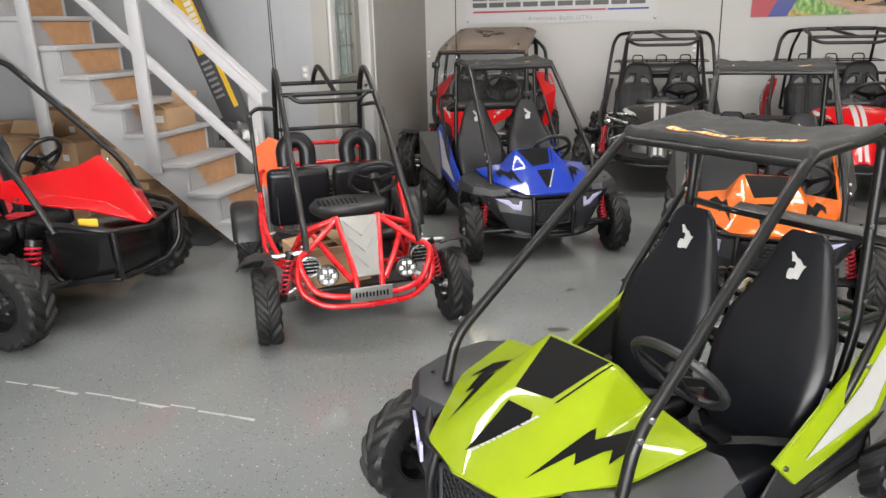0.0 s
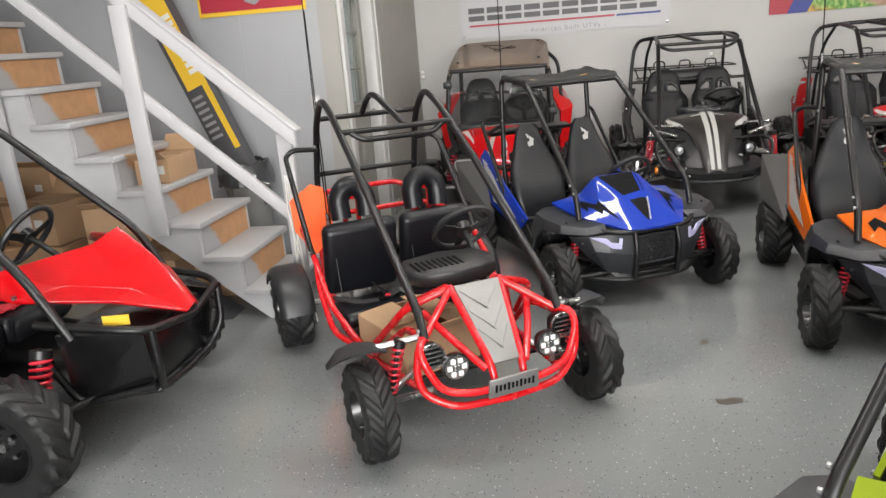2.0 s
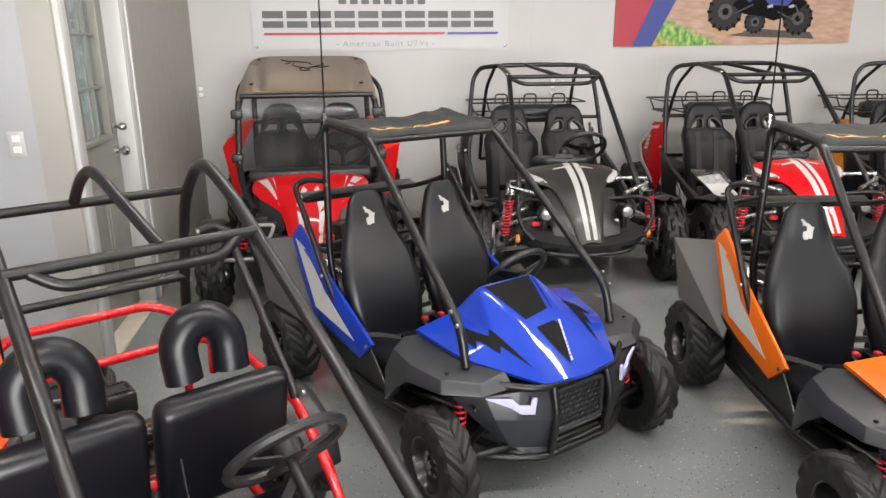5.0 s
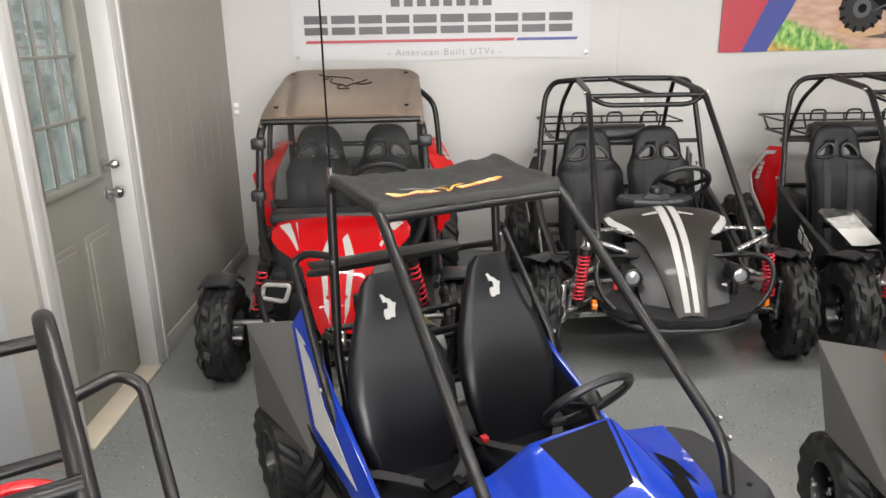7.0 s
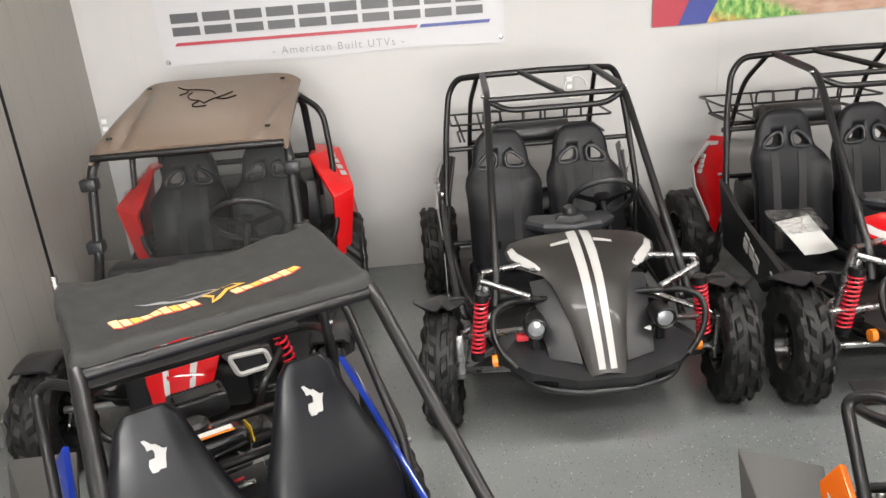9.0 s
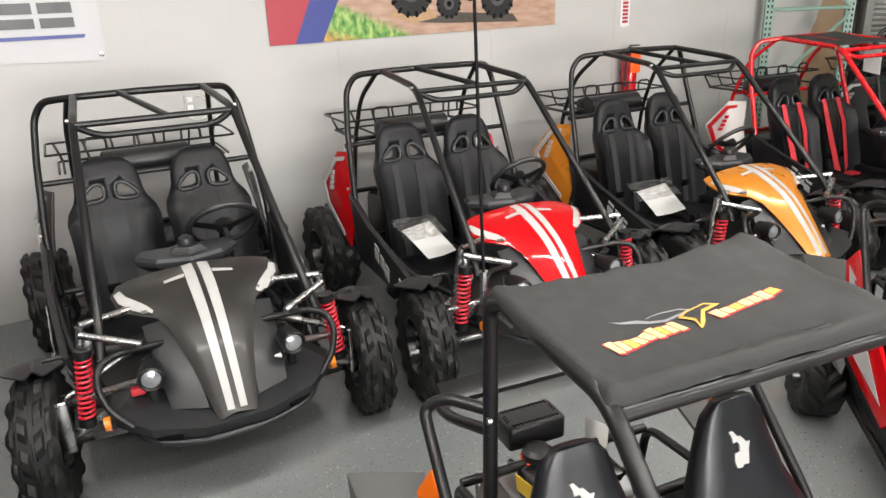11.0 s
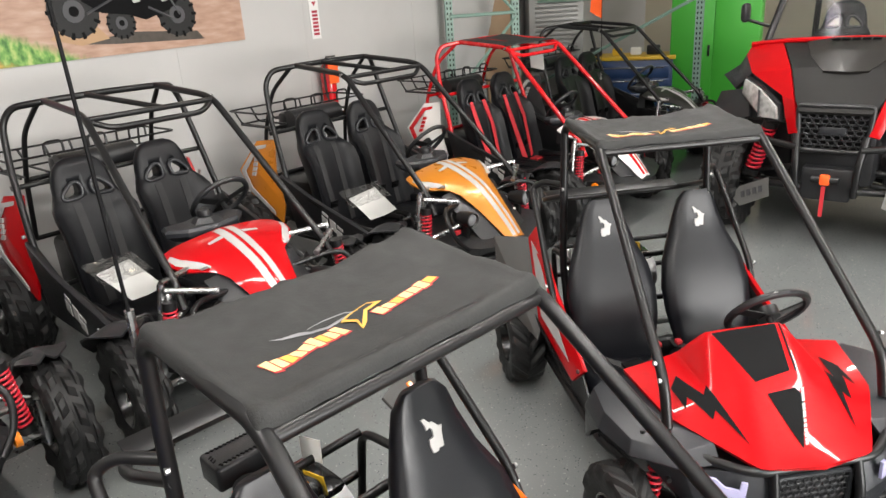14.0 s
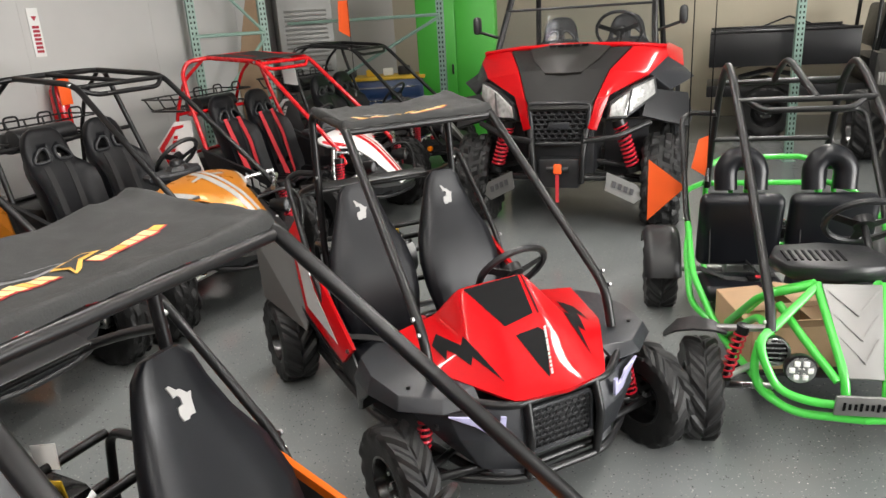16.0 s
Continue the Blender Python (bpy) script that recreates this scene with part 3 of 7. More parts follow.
def shock(parent, p0, p1, R=0.032, mat="spring", turns=8):
    p0, p1 = Vector(p0), Vector(p1)
    s = part("shock_absorber", joined(cyl(p0, p1, R * .45, n=8), cyl(p0.lerp(p1, .0), p0.lerp(p1, .12), R * 1.15, n=10), cyl(p0.lerp(p1, .9), p1, R * 1.15, n=10)), "blk", parent)
    part("spring", coil(p0.lerp(p1, .1), p0.lerp(p1, .9), R, R * .21, turns), mat, s, "red coil spring")
    return s


def steering(parent, m, R=0.15, mat="plastic"):
    ring = [(R * math.cos(a), R * math.sin(a), 0) for a in [2 * math.pi * i / 24 for i in range(24)]]
    w0 = part("steering_wheel", tube(ring, 0.014, 0, 8, closed=True), mat, parent, at=m)
    sp = [plate([(R * .95 * math.cos(a - .12), R * .95 * math.sin(a - .12), 0), (R * .95 * math.cos(a + .12), R * .95 * math.sin(a + .12), 0), (.03 * math.cos(a + .8), .03 * math.sin(a + .8), -.02), (.03 * math.cos(a - .8), .03 * math.sin(a - .8), -.02)], .006) for a in (math.pi / 2 + math.pi, math.pi * 0.1, math.pi * 0.9)]
    part("spokes", joined(*sp, cyl((0, 0, -.025), (0, 0, .012), .04, n=14)), "blk", w0)
    part("column", cyl((0, 0, -.02), (0, 0, -.30), .014), "blk", w0)
    return w0


# ---- the large structure ----
WY, LX = 9.52, -2.01
X0, X1, Y0 = -5.7, 11.5, -4.0


def slab(name, lo, hi, mat, label="", bevel=0.0):
    c = [(a + b) / 2 for a, b in zip(lo, hi)]
    s = [b - a for a, b in zip(lo, hi)]
    ob = part(name, box(c, s, bevel), mat)
    return tagged(ob, label, "", "", "structure")


slab("floor", (X0 - .2, Y0 - .2, -.12), (X1 + .2, WY + .3, 0), "floor", "grey epoxy garage floor with pale flakes")
slab("ceiling", (X0 - .2, Y0 - .2, CEIL), (X1 + .2, WY + .3, CEIL + .12), "ceiling", "plain white ceiling")
slab("wall_north", (LX - .15, WY, 0), (X1 + .2, WY + .15, CEIL), "wall", "white painted panel wall with faint seams")
# wall with the door: grey panelling from the door to the corner
DOOR0, DOOR1, DTOP = 6.71, 7.535, 2.05
slab("wall_door_side", (LX - .14, DOOR1 + .02, 0), (LX, WY, CEIL), "wall_grey", "warm grey grooved panel wall")
slab("wall_door_head", (LX - .14, 6.585, DTOP), (LX, DOOR1 + .02, CEIL), "wall_grey", "grey wall above the door")
slab("wall_door_post", (LX - .14, 6.585, 0), (LX, DOOR0 - .02, DTOP), "wall_grey", "grey wall end beside the door")
slab("wall_stairs", (X0, 6.585, 0), (LX - .14, 6.725, CEIL), "wall_cool", "pale blue grey panel wall behind the stairs")
slab("wall_west", (X0 - .15, Y0, 0), (X0, 6.725, CEIL), "wall_dark", "grey side wall")
slab("wall_east", (X1, Y0, 0), (X1 + .15, WY + .15, CEIL), "wall_cream", "cream side wall")
# shop front behind the camera with a wide opening
slab("wall_south_left", (X0, Y0 - .15, 0), (-2.2, Y0, CEIL), "wall", "white front wall")
slab("wall_south_right", (5.2, Y0 - .15, 0), (X1, Y0, CEIL), "wall", "white front wall")
slab("wall_south_head", (-2.2, Y0 - .15, 2.95), (5.2, Y0, CEIL), "wall", "white front wall head")
slab("ground", (-60, -90, -.2), (60, Y0 - .2, -.13), "wall_dark", "pale forecourt outside the shop")

# grooves of the panelling, their shade painted as darker strips, and seams of the white wall
for i in range(9):
    y = 7.80 + i * .19
    tagged(part("trim", box((LX - .0002, y, 1.7), (.0016, .006, 3.2)), "groove"), "thin strip with painted groove shade", "", "", "structure")
for x in (-1.7, -.42, .93, 2.15, 3.4, 4.62, 6.0, 7.3):
    tagged(part("trim", box((x, WY - .001, CEIL / 2), (.030, .003, CEIL)), "wall"), "white wall seam cover", "", "", "structure")
for x in (-5.2, -4.5, -3.8, -3.2, -2.75, -2.42):
    tagged(part("trim", box((x, 6.585 - .001, CEIL / 2), (.009, .003, CEIL)), "wall_cool"), "pale panel batten", "", "", "structure")
tagged(part("baseboard", box((LX + .008, (7.65 + WY) / 2, .05), (.016, WY - 7.65, .1), .004), "wall_grey"), "grey baseboard", "", "", "structure")

# door with nine panes
door = tagged(new("door_1"), "olive grey half-glazed door with nickel knob, closed", "door", "", "structure")
door.matrix_world = pose(LX - .10, 0, 0)
y0, y1 = DOOR0 + .01, DOOR1 - .01
wb, wt = 1.07, 1.90
part("leaf", joined(box((0, (y0 + y1) / 2, wb / 2 + .01), (.045, y1 - y0, wb - .02), .004), box((0, (y0 + y1) / 2, (wt + DTOP) / 2), (.045, y1 - y0, DTOP - wt - .01), .004), box((0, y0 + .075, (wb + wt) / 2), (.045, .15, wt - wb)), box((0, y1 - .075, (wb + wt) / 2), (.045, .15, wt - wb))), "door", door)
for k, yc in enumerate((y0 + .24, y1 - .24)):
    part("panel", joined(box((.024, yc, .52), (.012, .26, .62), .006), box((.030, yc, .52), (.012, .20, .56), .006)), "door", door)
for a in range(1, 3):
    yy = y0 + .15 + (y1 - y0 - .30) * a / 3
    part("muntin", box((.012, yy, (wb + wt) / 2), (.016, .016, wt - wb), .003), "door", door)
    zz = wb + (wt - wb) * a / 3
    part("muntin", box((.012, (y0 + y1) / 2, zz), (.014, y1 - y0 - .30, .016), .003), "door", door)
part("glazing_frame", joined(box((.012, (y0 + y1) / 2, wb), (.06, y1 - y0 - .26, .03), .006), box((.012, (y0 + y1) / 2, wt), (.06, y1 - y0 - .26, .03), .006), box((.012, y0 + .145, (wb + wt) / 2), (.06, .025, wt - wb), .006), box((.012, y1 - .145, (wb + wt) / 2), (.06, .025, wt - wb), .006)), "door", door)
for a in range(3):
    for c in range(3):
        dy, dz = (y1 - y0 - .30) / 3, (wt - wb) / 3
        p = part("pane", box((0, y0 + .15 + dy * (a + .5), wb + dz * (c + .5)), (.005, dy - .02, dz - .02)), "glass", door)
        p.visible_shadow = False
for z, r in ((.975, .028), (1.115, .022)):
    kn = part("door_knob" if r > .025 else "deadbolt", lathe([(.001, .02), (r * 1.15, .021), (r * 1.15, .03), (r * .45, .034), (r * .45, .055), (r, .066), (r, .085), (r * .6, .097), (.001, .099)], 18), "chrome", door, "nickel knob", at=pose(0, y1 - .07, z))
tagged(part("trim", joined(box((LX + .008, DOOR1 + .065, DTOP / 2), (.03, .11, DTOP), .006), box((LX + .026, DOOR1 + .10, DTOP / 2), (.014, .03, DTOP), .004), box((LX - .06, DOOR1 + .005, DTOP / 2), (.16, .03, DTOP), .004)), "trim"), "white door casing", "", "", "structure")
tagged(part("trim", joined(box((LX + .008, DOOR0 - .055, DTOP / 2), (.03, .075, DTOP), .006), box((LX - .06, DOOR0 - .005, DTOP / 2), (.16, .03, DTOP), .004)), "trim"), "white door casing", "", "", "structure")
slab("trim", (LX - .12, DOOR0 + .012, 0), (LX + .035, DOOR1 - .012, .018), "sill", "worn beige door threshold", .005)
# room beyond the door
slab("backdrop", (-3.6, 6.78, 0), (-3.5, 16.0, 2.9), "outdoors", "blurred grey green daylight beyond the door panes")

# stairs: open side towards the room
SY0, SY1 = 5.20, 5.84
RISE, RUN, NS = 0.206, 0.2312, 12
SX, SZ = -2.097, 0.17
stairs = tagged(new("stairs"), "white painted wooden stairs with bare plywood risers", "stairs", "", "structure")
prof = []
for i in range(NS):
    x, z = SX - RUN * i, SZ + RISE * i
    prof += [(x, z - .02), (x - RUN, z - .02)]
xe, ze = SX - RUN * NS, SZ + RISE * (NS - 1)
lower = [(xe, ze - .36), (-2.19, 0.0)]
outline = [(SX, 0.0)] + prof + lower
for y in (SY0, SY1):
    part("stringer", plate([(x, y, z) for x, z in outline], .035), "stairpaint", stairs, "sawtooth side board")
for i in range(NS):
    x, z = SX - RUN * i, SZ + RISE * i
    part("tread", box((x - RUN / 2 + .012, (SY0 + SY1) / 2, z), (RUN + .03, SY1 - SY0 + .07, .036), .006), "tread", stairs)
    part("riser", box((x - RUN - .004, (SY0 + SY1) / 2 + .001, z + RISE / 2 - .001), (.018, SY1 - SY0 - .04, RISE - .04)), "ply", stairs)
slope = math.degrees(math.atan2(RISE, RUN))


def rail_z(x):
    return 1.05 + (-1.877 - x) * RISE / RUN


for top, h in ((0.0, .085), (-.49, .085)):
    a, b = (-1.95 if top else -1.88), -4.7
    za, zb = rail_z(a) + top, rail_z(b) + top
    off = .045
    part("handrail" if not top else "middle_rail", plate([(a, SY0 - .035, za + off), (b, SY0 - .035, zb + off), (b, SY0 - .035, zb - off), (a, SY0 - .035, za - off)], .032, bevel=.004), "stairpaint", stairs)
part("handrail_cap", plate([(-1.87, SY0 - .005, rail_z(-1.87) + .062), (-4.7, SY0 - .005, rail_z(-4.7) + .062), (-4.7, SY0 - .005, rail_z(-4.7) + .048), (-1.87, SY0 - .005, rail_z(-1.87) + .048)], .10, bevel=.004), "stairpaint", stairs)
part("newel_post", box((-1.96, SY0 + .0, .55), (.085, .035, 1.07), .005), "stairpaint", stairs)
for x, z0, z1 in ((-2.768, .54, 1.82), (-3.66, .60, 2.6)):
    part("post", box((x, SY0 - .062, (z0 + z1) / 2), (.10, .03, z1 - z0), .005), "stairpaint", stairs)

# lamp housings under the ceiling, for the added strip lamps too
for x, y in STRIPS:
    f = thing("strip_light", pose(x, y, CEIL), "unseen white ceiling strip light fitting", "ceiling light", "ceiling strip lights")
    part("housing", box((0, 0, -.03), (2.4, .16, .06), .01), "trim", f)
    part("diffuser", box((0, 0, -.07), (2.34, .10, .02), .008), "tube", f)


# twin strip lamps high on the white wall
for x in (-1.36, .45, 3.38):
    f = thing("wall_light", pose(x, WY, 2.50), "white twin strip light high on the wall", "wall light", "wall strip lights")
    part("housing", box((0, -.03, 0), (.66, .06, .46), .01), "trim", f)
    part("diffuser", Many(box((0, -.068, z), (.54, .02, .05), .008) for z in (-.15, .15)), "walltube", f)


# ---- two-seat sport kart with bodywork and canvas top ----
def tall_seat(parent, x, name="seat"):
    """High-backed bucket seat, back and cushion, with a pale printed badge."""
    rows = [(.27, -.285, .30, .045), (.33, -.300, .36, .05), (.375, -.335, .46, .055), (.385, -.375, .56, .06), (.345, -.42, .66, .058), (.262, -.455, .75, .046), (.198, -.481, .84, .035), (.160, -.490, .90, .030), (.105, -.493, .932, .020)]
    loops = []
    for w, y, z, t in rows:
        lo = []
        for k in range(14):
            a = 2 * math.pi * k / 14
            cx, cy = math.cos(a), math.sin(a)
            px = math.copysign(abs(cx) ** .62, cx) * w / 2
            side = (abs(px) / (w / 2)) ** 2
            py = math.copysign(abs(cy) ** .75, cy) * t + side * .028 * (1 if z < .75 else .4)
            lo.append((px, y + py * .9, z + py * .25))
        loops.append(lo)
    s = part(name, cached("tall_seat", lambda: finish(loft(loops), "seat", M["vinyl"], 60)), "vinyl", parent, at=pose(x, 0, 0))
    part("cushion", cached("tall_cushion", lambda: finish(joined(box((0, -.08, .285), (.37, .44, .09), .04, (4, 0, 0), 3)), "cushion", M["vinyl"], 60)), "vinyl", s)
    b = [(0.0336, 0.049), (0.0232, 0.0502), (0.0058, 0.0304), (-0.0046, 0.0291), (-0.0232, 0.0093), (-0.0348, 0.0093), (-0.0261, -0.0081), (-0.0186, -0.0453), (0.0, -0.044), (0.0058, -0.0502), (0.0232, -0.0484), (0.0278, -0.0298), (0.0232, -0.0112), (0.0058, -0.0093), (0.0029, 0.0074), (0.0087, 0.0167), (0.0232, 0.0155), (0.0249, 0.0291)]
    part("badge", cached("badge", lambda: finish(plate([(u * .8, (-.4395 if v < .02 else -.4430) - v * (.33 if v < .02 else .18), .832 + v * .8) for u, v in b], .006), "badge", M["decalw"])), "decalw", s, "pale printed badge")
    return s


def small_engine(parent, m):
    """Finned single-cylinder engine with perforated silencer box, labelled cover and cables."""
    e = part("engine", joined(box((0, 0, .08), (.26, .24, .16), .02), box((.10, .02, .0), (.22, .22, .10), .02), cyl((-.2, 0, .08), (-.12, 0, .08), .085, n=16), *[box((0, .0, .03 + i * .022), (.30, .20, .008)) for i in range(6)]), "steel", parent, "grey finned engine block", at=m)
    sil = part("silencer_box", box((-.005, -.165, .262), (.180, .105, .076), .012, None, 3), "plastic", e, "black perforated silencer box")
    part("perforation", joined(*[box((-.005 + (i - 5.5) * .0124, -.165 + j * .037, .3005), (.005, .011, .003), 0, (0, 0, 35)) for i in range(12) for j in (-1, 1)], *[box((-.005 + q * .074, -.165 + j * .012, .3005), (.011, .004, .003), 0, (0, 0, 35)) for j in (-1, 0, 1) for q in (-1, 1)]), "decal", sil)
    part("perforation", joined(*[box((-.005 + (i - 3) * .021, -.2180, .240 + j * .020), (.009, .003, .010)) for i in range(7) for j in (0, 1, 2)]), "decal", sil)
    cov = part("engine_cover", joined(box((0, .02, .205), (.22, .14, .09), .03, (14, 0, 0), 3)), "blkrim", e)
    part("filler_ring", lathe([(.001, 0), (.046, 0), (.048, .006), (.001, .008)], 18, 'Z'), "flag", e, "orange filler ring", at=pose(.03, -.055, .232))
    part("filler_cap", lathe([(.001, .006), (.042, .006), (.043, .026), (.030, .038), (.001, .04)], 18, 'Z'), "plastic", e, at=pose(.03, -.055, .232))
    part("caution_label", box((-.115, .02, .215), (.003, .10, .05), 0, (14, 0, 0)), "yellow", cov, "yellow caution label")
    part("warning_label", box((.0, .042, .262), (.13, .06, .003), 0, (14, 0, 0)), "paper", cov, "white warning label")
    part("label_band", box((.0, .068, .2705), (.13, .014, .003), 0, (14, 0, 0)), "amber", cov)
    part("bracket", Many((box((.085, -.03, .228), (.014, .15, .010), .003, (10, 0, 8)), box((-.075, .06, .190), (.012, .12, .010), .003, (0, 0, -14)))), "chrome", e, "bright steel bracket")
    part("side_label", box((.112, .02, .215), (.003, .09, .045), 0, (14, 0, 0)), "yellow", cov, "yellow and black caution label")
    part("fuel_cap", lathe([(.001, 0), (.045, 0), (.045, .025), (.03, .04), (.001, .04)], 14, 'Z'), "plastic", e, at=pose(-.13, -.05, .17))
    part("fuel_tank", box((-.14, -.06, .13), (.14, .2, .10), .03), "blkrim", e)
    part("exhaust", joined(tube([(.16, .04, .1), (.22, .0, .12), (.18, -.10, .2)], .018, .04)), "chrome", e)
    part("carburettor", joined(cyl((.10, .12, .10), (.10, .17, .10), .03), box((.10, .15, .06), (.05, .05, .06), .008), cyl((.04, .15, .12), (-.08, .15, .12), .012)), "chrome", e)
    part("cable", tubes([[(-.12, .05, .2), (-.02, .16, .26), (.12, .1, .2)], [(-.1, .1, .15), (.05, .18, .2), (.16, .05, .14)], [(.14, .1, .1), (.18, .25, .16), (.12, .45, .12)]], .006, .05, 6), "rubber", e)
    part("cable", tube([(-.05, .14, .14), (.02, .2, .18), (.1, .16, .1)], .005, .04, 6), "beltred", e, "red cable")
    return e


def sport_kart(m, paint, label, steer=0.0):
    k = thing("sport_kart", m, label, "go-kart", "sport karts")
    T = .0165
    for s in (1, -1):
        f = (lambda p: p) if s > 0 else mirrored
        r0 = part("roll_bar", tube(f([(.36, .50, .50), (.36, .465, .64), (.315, -.205, 1.195), (.313, -.25, 1.215), (.313, -.58, 1.235), (.318, -.62, 1.21), (.335, -.60, .62), (.33, -.50, .30)]), T, .07), "blk", k)
        part("side_hoop", tube(f([(.325, -.615, .975), (.39, -.70, .975), (.432, -.73, .945), (.446, -.42, .60), (.43, -.34, .46)]), .0135, .06), "blk", k)
        part("bolt", Many([cyl(tuple(Vector(f([p])[0]) + Vector((s * .012, 0, 0))), tuple(Vector(f([p])[0]) + Vector((s * .021, 0, 0))), .008, n=8) for p in ((.36, .468, .645), (.36, .43, .685), (.448, -.42, .60), (.318, -.6, .96), (.33, -.605, .72))]), "steel", k, "zinc bolts")
        # thin side panel and its pale stripe
        outer = [(.448, -.765, .70), (.478, -.50, .40), (.458, -.11, .325), (.436, -.035, .405), (.432, -.42, .585), (.412, -.756, .757)]
        sp = part("side_panel", shell(f(outer), [(0, 1, 4, 5), (1, 2, 3, 4)], .018, .004), paint, k)
        q1, q2 = f([outer[0], outer[1], outer[4], outer[5]]), f([outer[1], outer[2], outer[3], outer[4]])
        sg = 1 if s > 0 else -1
        part("stripe", joined(on_quad(q1, [(.10, .35), (1, .22), (1, .72), (.35, .70)], .006 * sg), on_quad(q2, [(0, .22), (.80, .45), (0, .72)], .006 * sg)), "decalw", sp, "silver white stripe")
        part("flash", plate(f([(.487, -.52, .43), (.481, -.36, .385), (.474, -.20, .345), (.480, -.36, .362), (.486, -.47, .40)]), .004), "decal", sp)
        part("panel_bolt", Many(cyl(f([p])[0], tuple(Vector(f([p])[0]) + Vector((s * .010, 0, .004))), .008, n=8) for p in ((.440, -.07, .385), (.440, -.40, .57))), "chrome", sp, "zinc bolt")
        part("inner_panel", shell(f([(.428, -.70, .70), (.424, -.42, .555), (.428, -.06, .385), (.425, .10, .22), (.41, .10, .185), (.41, -.62, .185)]), [(0, 1, 5), (1, 2, 4, 5), (2, 3, 4)], .006), "plastic", k)
        # rear guard
        part("rear_fender", shell(f([(.39, -.862, .668), (.568, -.955, .660), (.60, -.74, .43), (.50, -.44, .345), (.455, -.50, .42)]), [(0, 1, 3, 4), (1, 2, 3)], .010, .003), "fender", k)
        wheel(k, "rear_wheel", s * .505, -.745, .20, .155, .10, 15)
        wheel(k, "front_wheel", s * .505, .535, .196, .112, .10, 15, steer)
        # front guard
        part("front_fender", shell(f([
            (.29, .25, .535), (.43, .205, .528), (.50, .245, .512), (.515, .38, .507), (.485, .525, .497), (.37, .60, .480), (.25, .58, .485),
            (.44, .17, .44), (.52, .215, .43), (.535, .38, .445), (.50, .545, .455), (.385, .625, .445), (.43, .15, .28), (.50, .165, .27), (.53, .28, .37), (.26, .64, .45)]),
            [(0, 1, 2, 3, 4, 5, 6), (1, 7, 8, 2), (2, 8, 9, 3), (3, 9, 10, 4), (4, 10, 11, 5), (7, 12, 13, 8), (8, 13, 14, 9), (5, 11, 15, 6)], .014, .005), "plastic_g", k)
        part("nose_side", shell(f([
            (.13, .675, .435), (.24, .645, .435), (.35, .595, .430), (.44, .53, .430), (.345, .575, .31), (.26, .63, .225), (.14, .675, .205), (.135, .70, .32), (.265, .658, .340), (.33, .625, .350)]),
            [(0, 1, 8, 7), (1, 2, 9, 8), (2, 3, 4, 9), (9, 4, 5), (8, 9, 5), (7, 8, 5, 6)], .014, .004), "plastic_g", k)
        part("nose_lip", shell(f([(.14, .685, .205), (.235, .64, .235), (.31, .585, .29), (.30, .60, .255), (.23, .66, .195), (.14, .705, .175)]), [(0, 1, 4, 5), (1, 2, 3, 4)], .012, .004), "plastic_g", k)
        part("lamp_strip", shell(f([(.365, .618, .432), (.284, .660, .424), (.260, .670, .398), (.226, .686, .394), (.222, .688, .422), (.206, .695, .420), (.211, .692, .360), (.257, .672, .366), (.288, .657, .392)]), [(0, 1, 8), (1, 2, 7, 8), (2, 3, 6, 7), (3, 4, 5, 6)], .010, .001), "lens", k, "frosted lavender lamp strip")
        part("screw", Many((cyl(f([(.44, .50, .492)])[0], f([(.44, .50, .503)])[0], .007, n=8), cyl(f([(.40, .600, .40)])[0], f([(.405, .618, .402)])[0], .007, n=8))), "blk", k)
        part("arm", tubes([f([(.18, .44, .22), (.46, .56, .20)]), f([(.18, .64, .22), (.46, .57, .20)]), f([(.20, .45, .20), (.42, -.30, .22), (.40, -.62, .22)])], .014, .03), "blk", k)
        shock(k, f([(.395, .525, .41)])[0], f([(.435, .535, .20)])[0], .022)
        tall_seat(k, s * .205)
        # lap belt: flat webbing over the cushion with a black buckle
        lb = part("lap_belt", Many((shell(f([(.385, -.30, .36), (.385, -.25, .352), (.31, -.20, .372), (.31, -.15, .368), (.235, -.12, .366), (.235, -.07, .360)]), [(0, 1, 3, 2), (2, 3, 5, 4)], .004), shell(f([(.03, -.30, .345), (.03, -.25, .340), (.09, -.17, .366), (.09, -.12, .362), (.17, -.09, .364), (.17, -.045, .358)]), [(0, 1, 3, 2), (2, 3, 5, 4)], .004))), "belt", k, "black webbing lap belt")
        part("buckle", joined(box(f([(.215, -.085, .374)])[0], (.085, .052, .016), .005, (-6, 0, s * 12)), box(f([(.155, -.062, .374)])[0], (.03, .04, .012), .003, (-6, 0, s * 12))), "decal", lb, "black belt buckle")
        part("release_button", box(f([(.045, -.24, .362)])[0], (.026, .03, .018), .004), "beltred", lb, "red release button")
    part("cross_bar", tubes([[(-.312, -.25, 1.212), (.312, -.25, 1.212)], [(-.318, -.605, 1.222), (.318, -.605, 1.222)], [(-.33, -.60, .62), (.33, -.60, .62)], [(-.33, -.605, .40), (.33, -.605, .40)], [(-.313, -.21, 1.195), (.313, -.21, 1.195)]], .0135, 0), "blk", k)
    part("rear_rack", joined(tube([(.325, -.60, .93), (.355, -.78, .87), (.33, -.90, .83), (-.33, -.90, .83), (-.355, -.78, .87), (-.325, -.60, .93)], .0135, .08)), "blk", k)
    part("rack_plate", box((0, -.905, .852), (.64, .008, .07), .002, (76, 0, 0)), "blk", k, "gloss black flat rack plate")
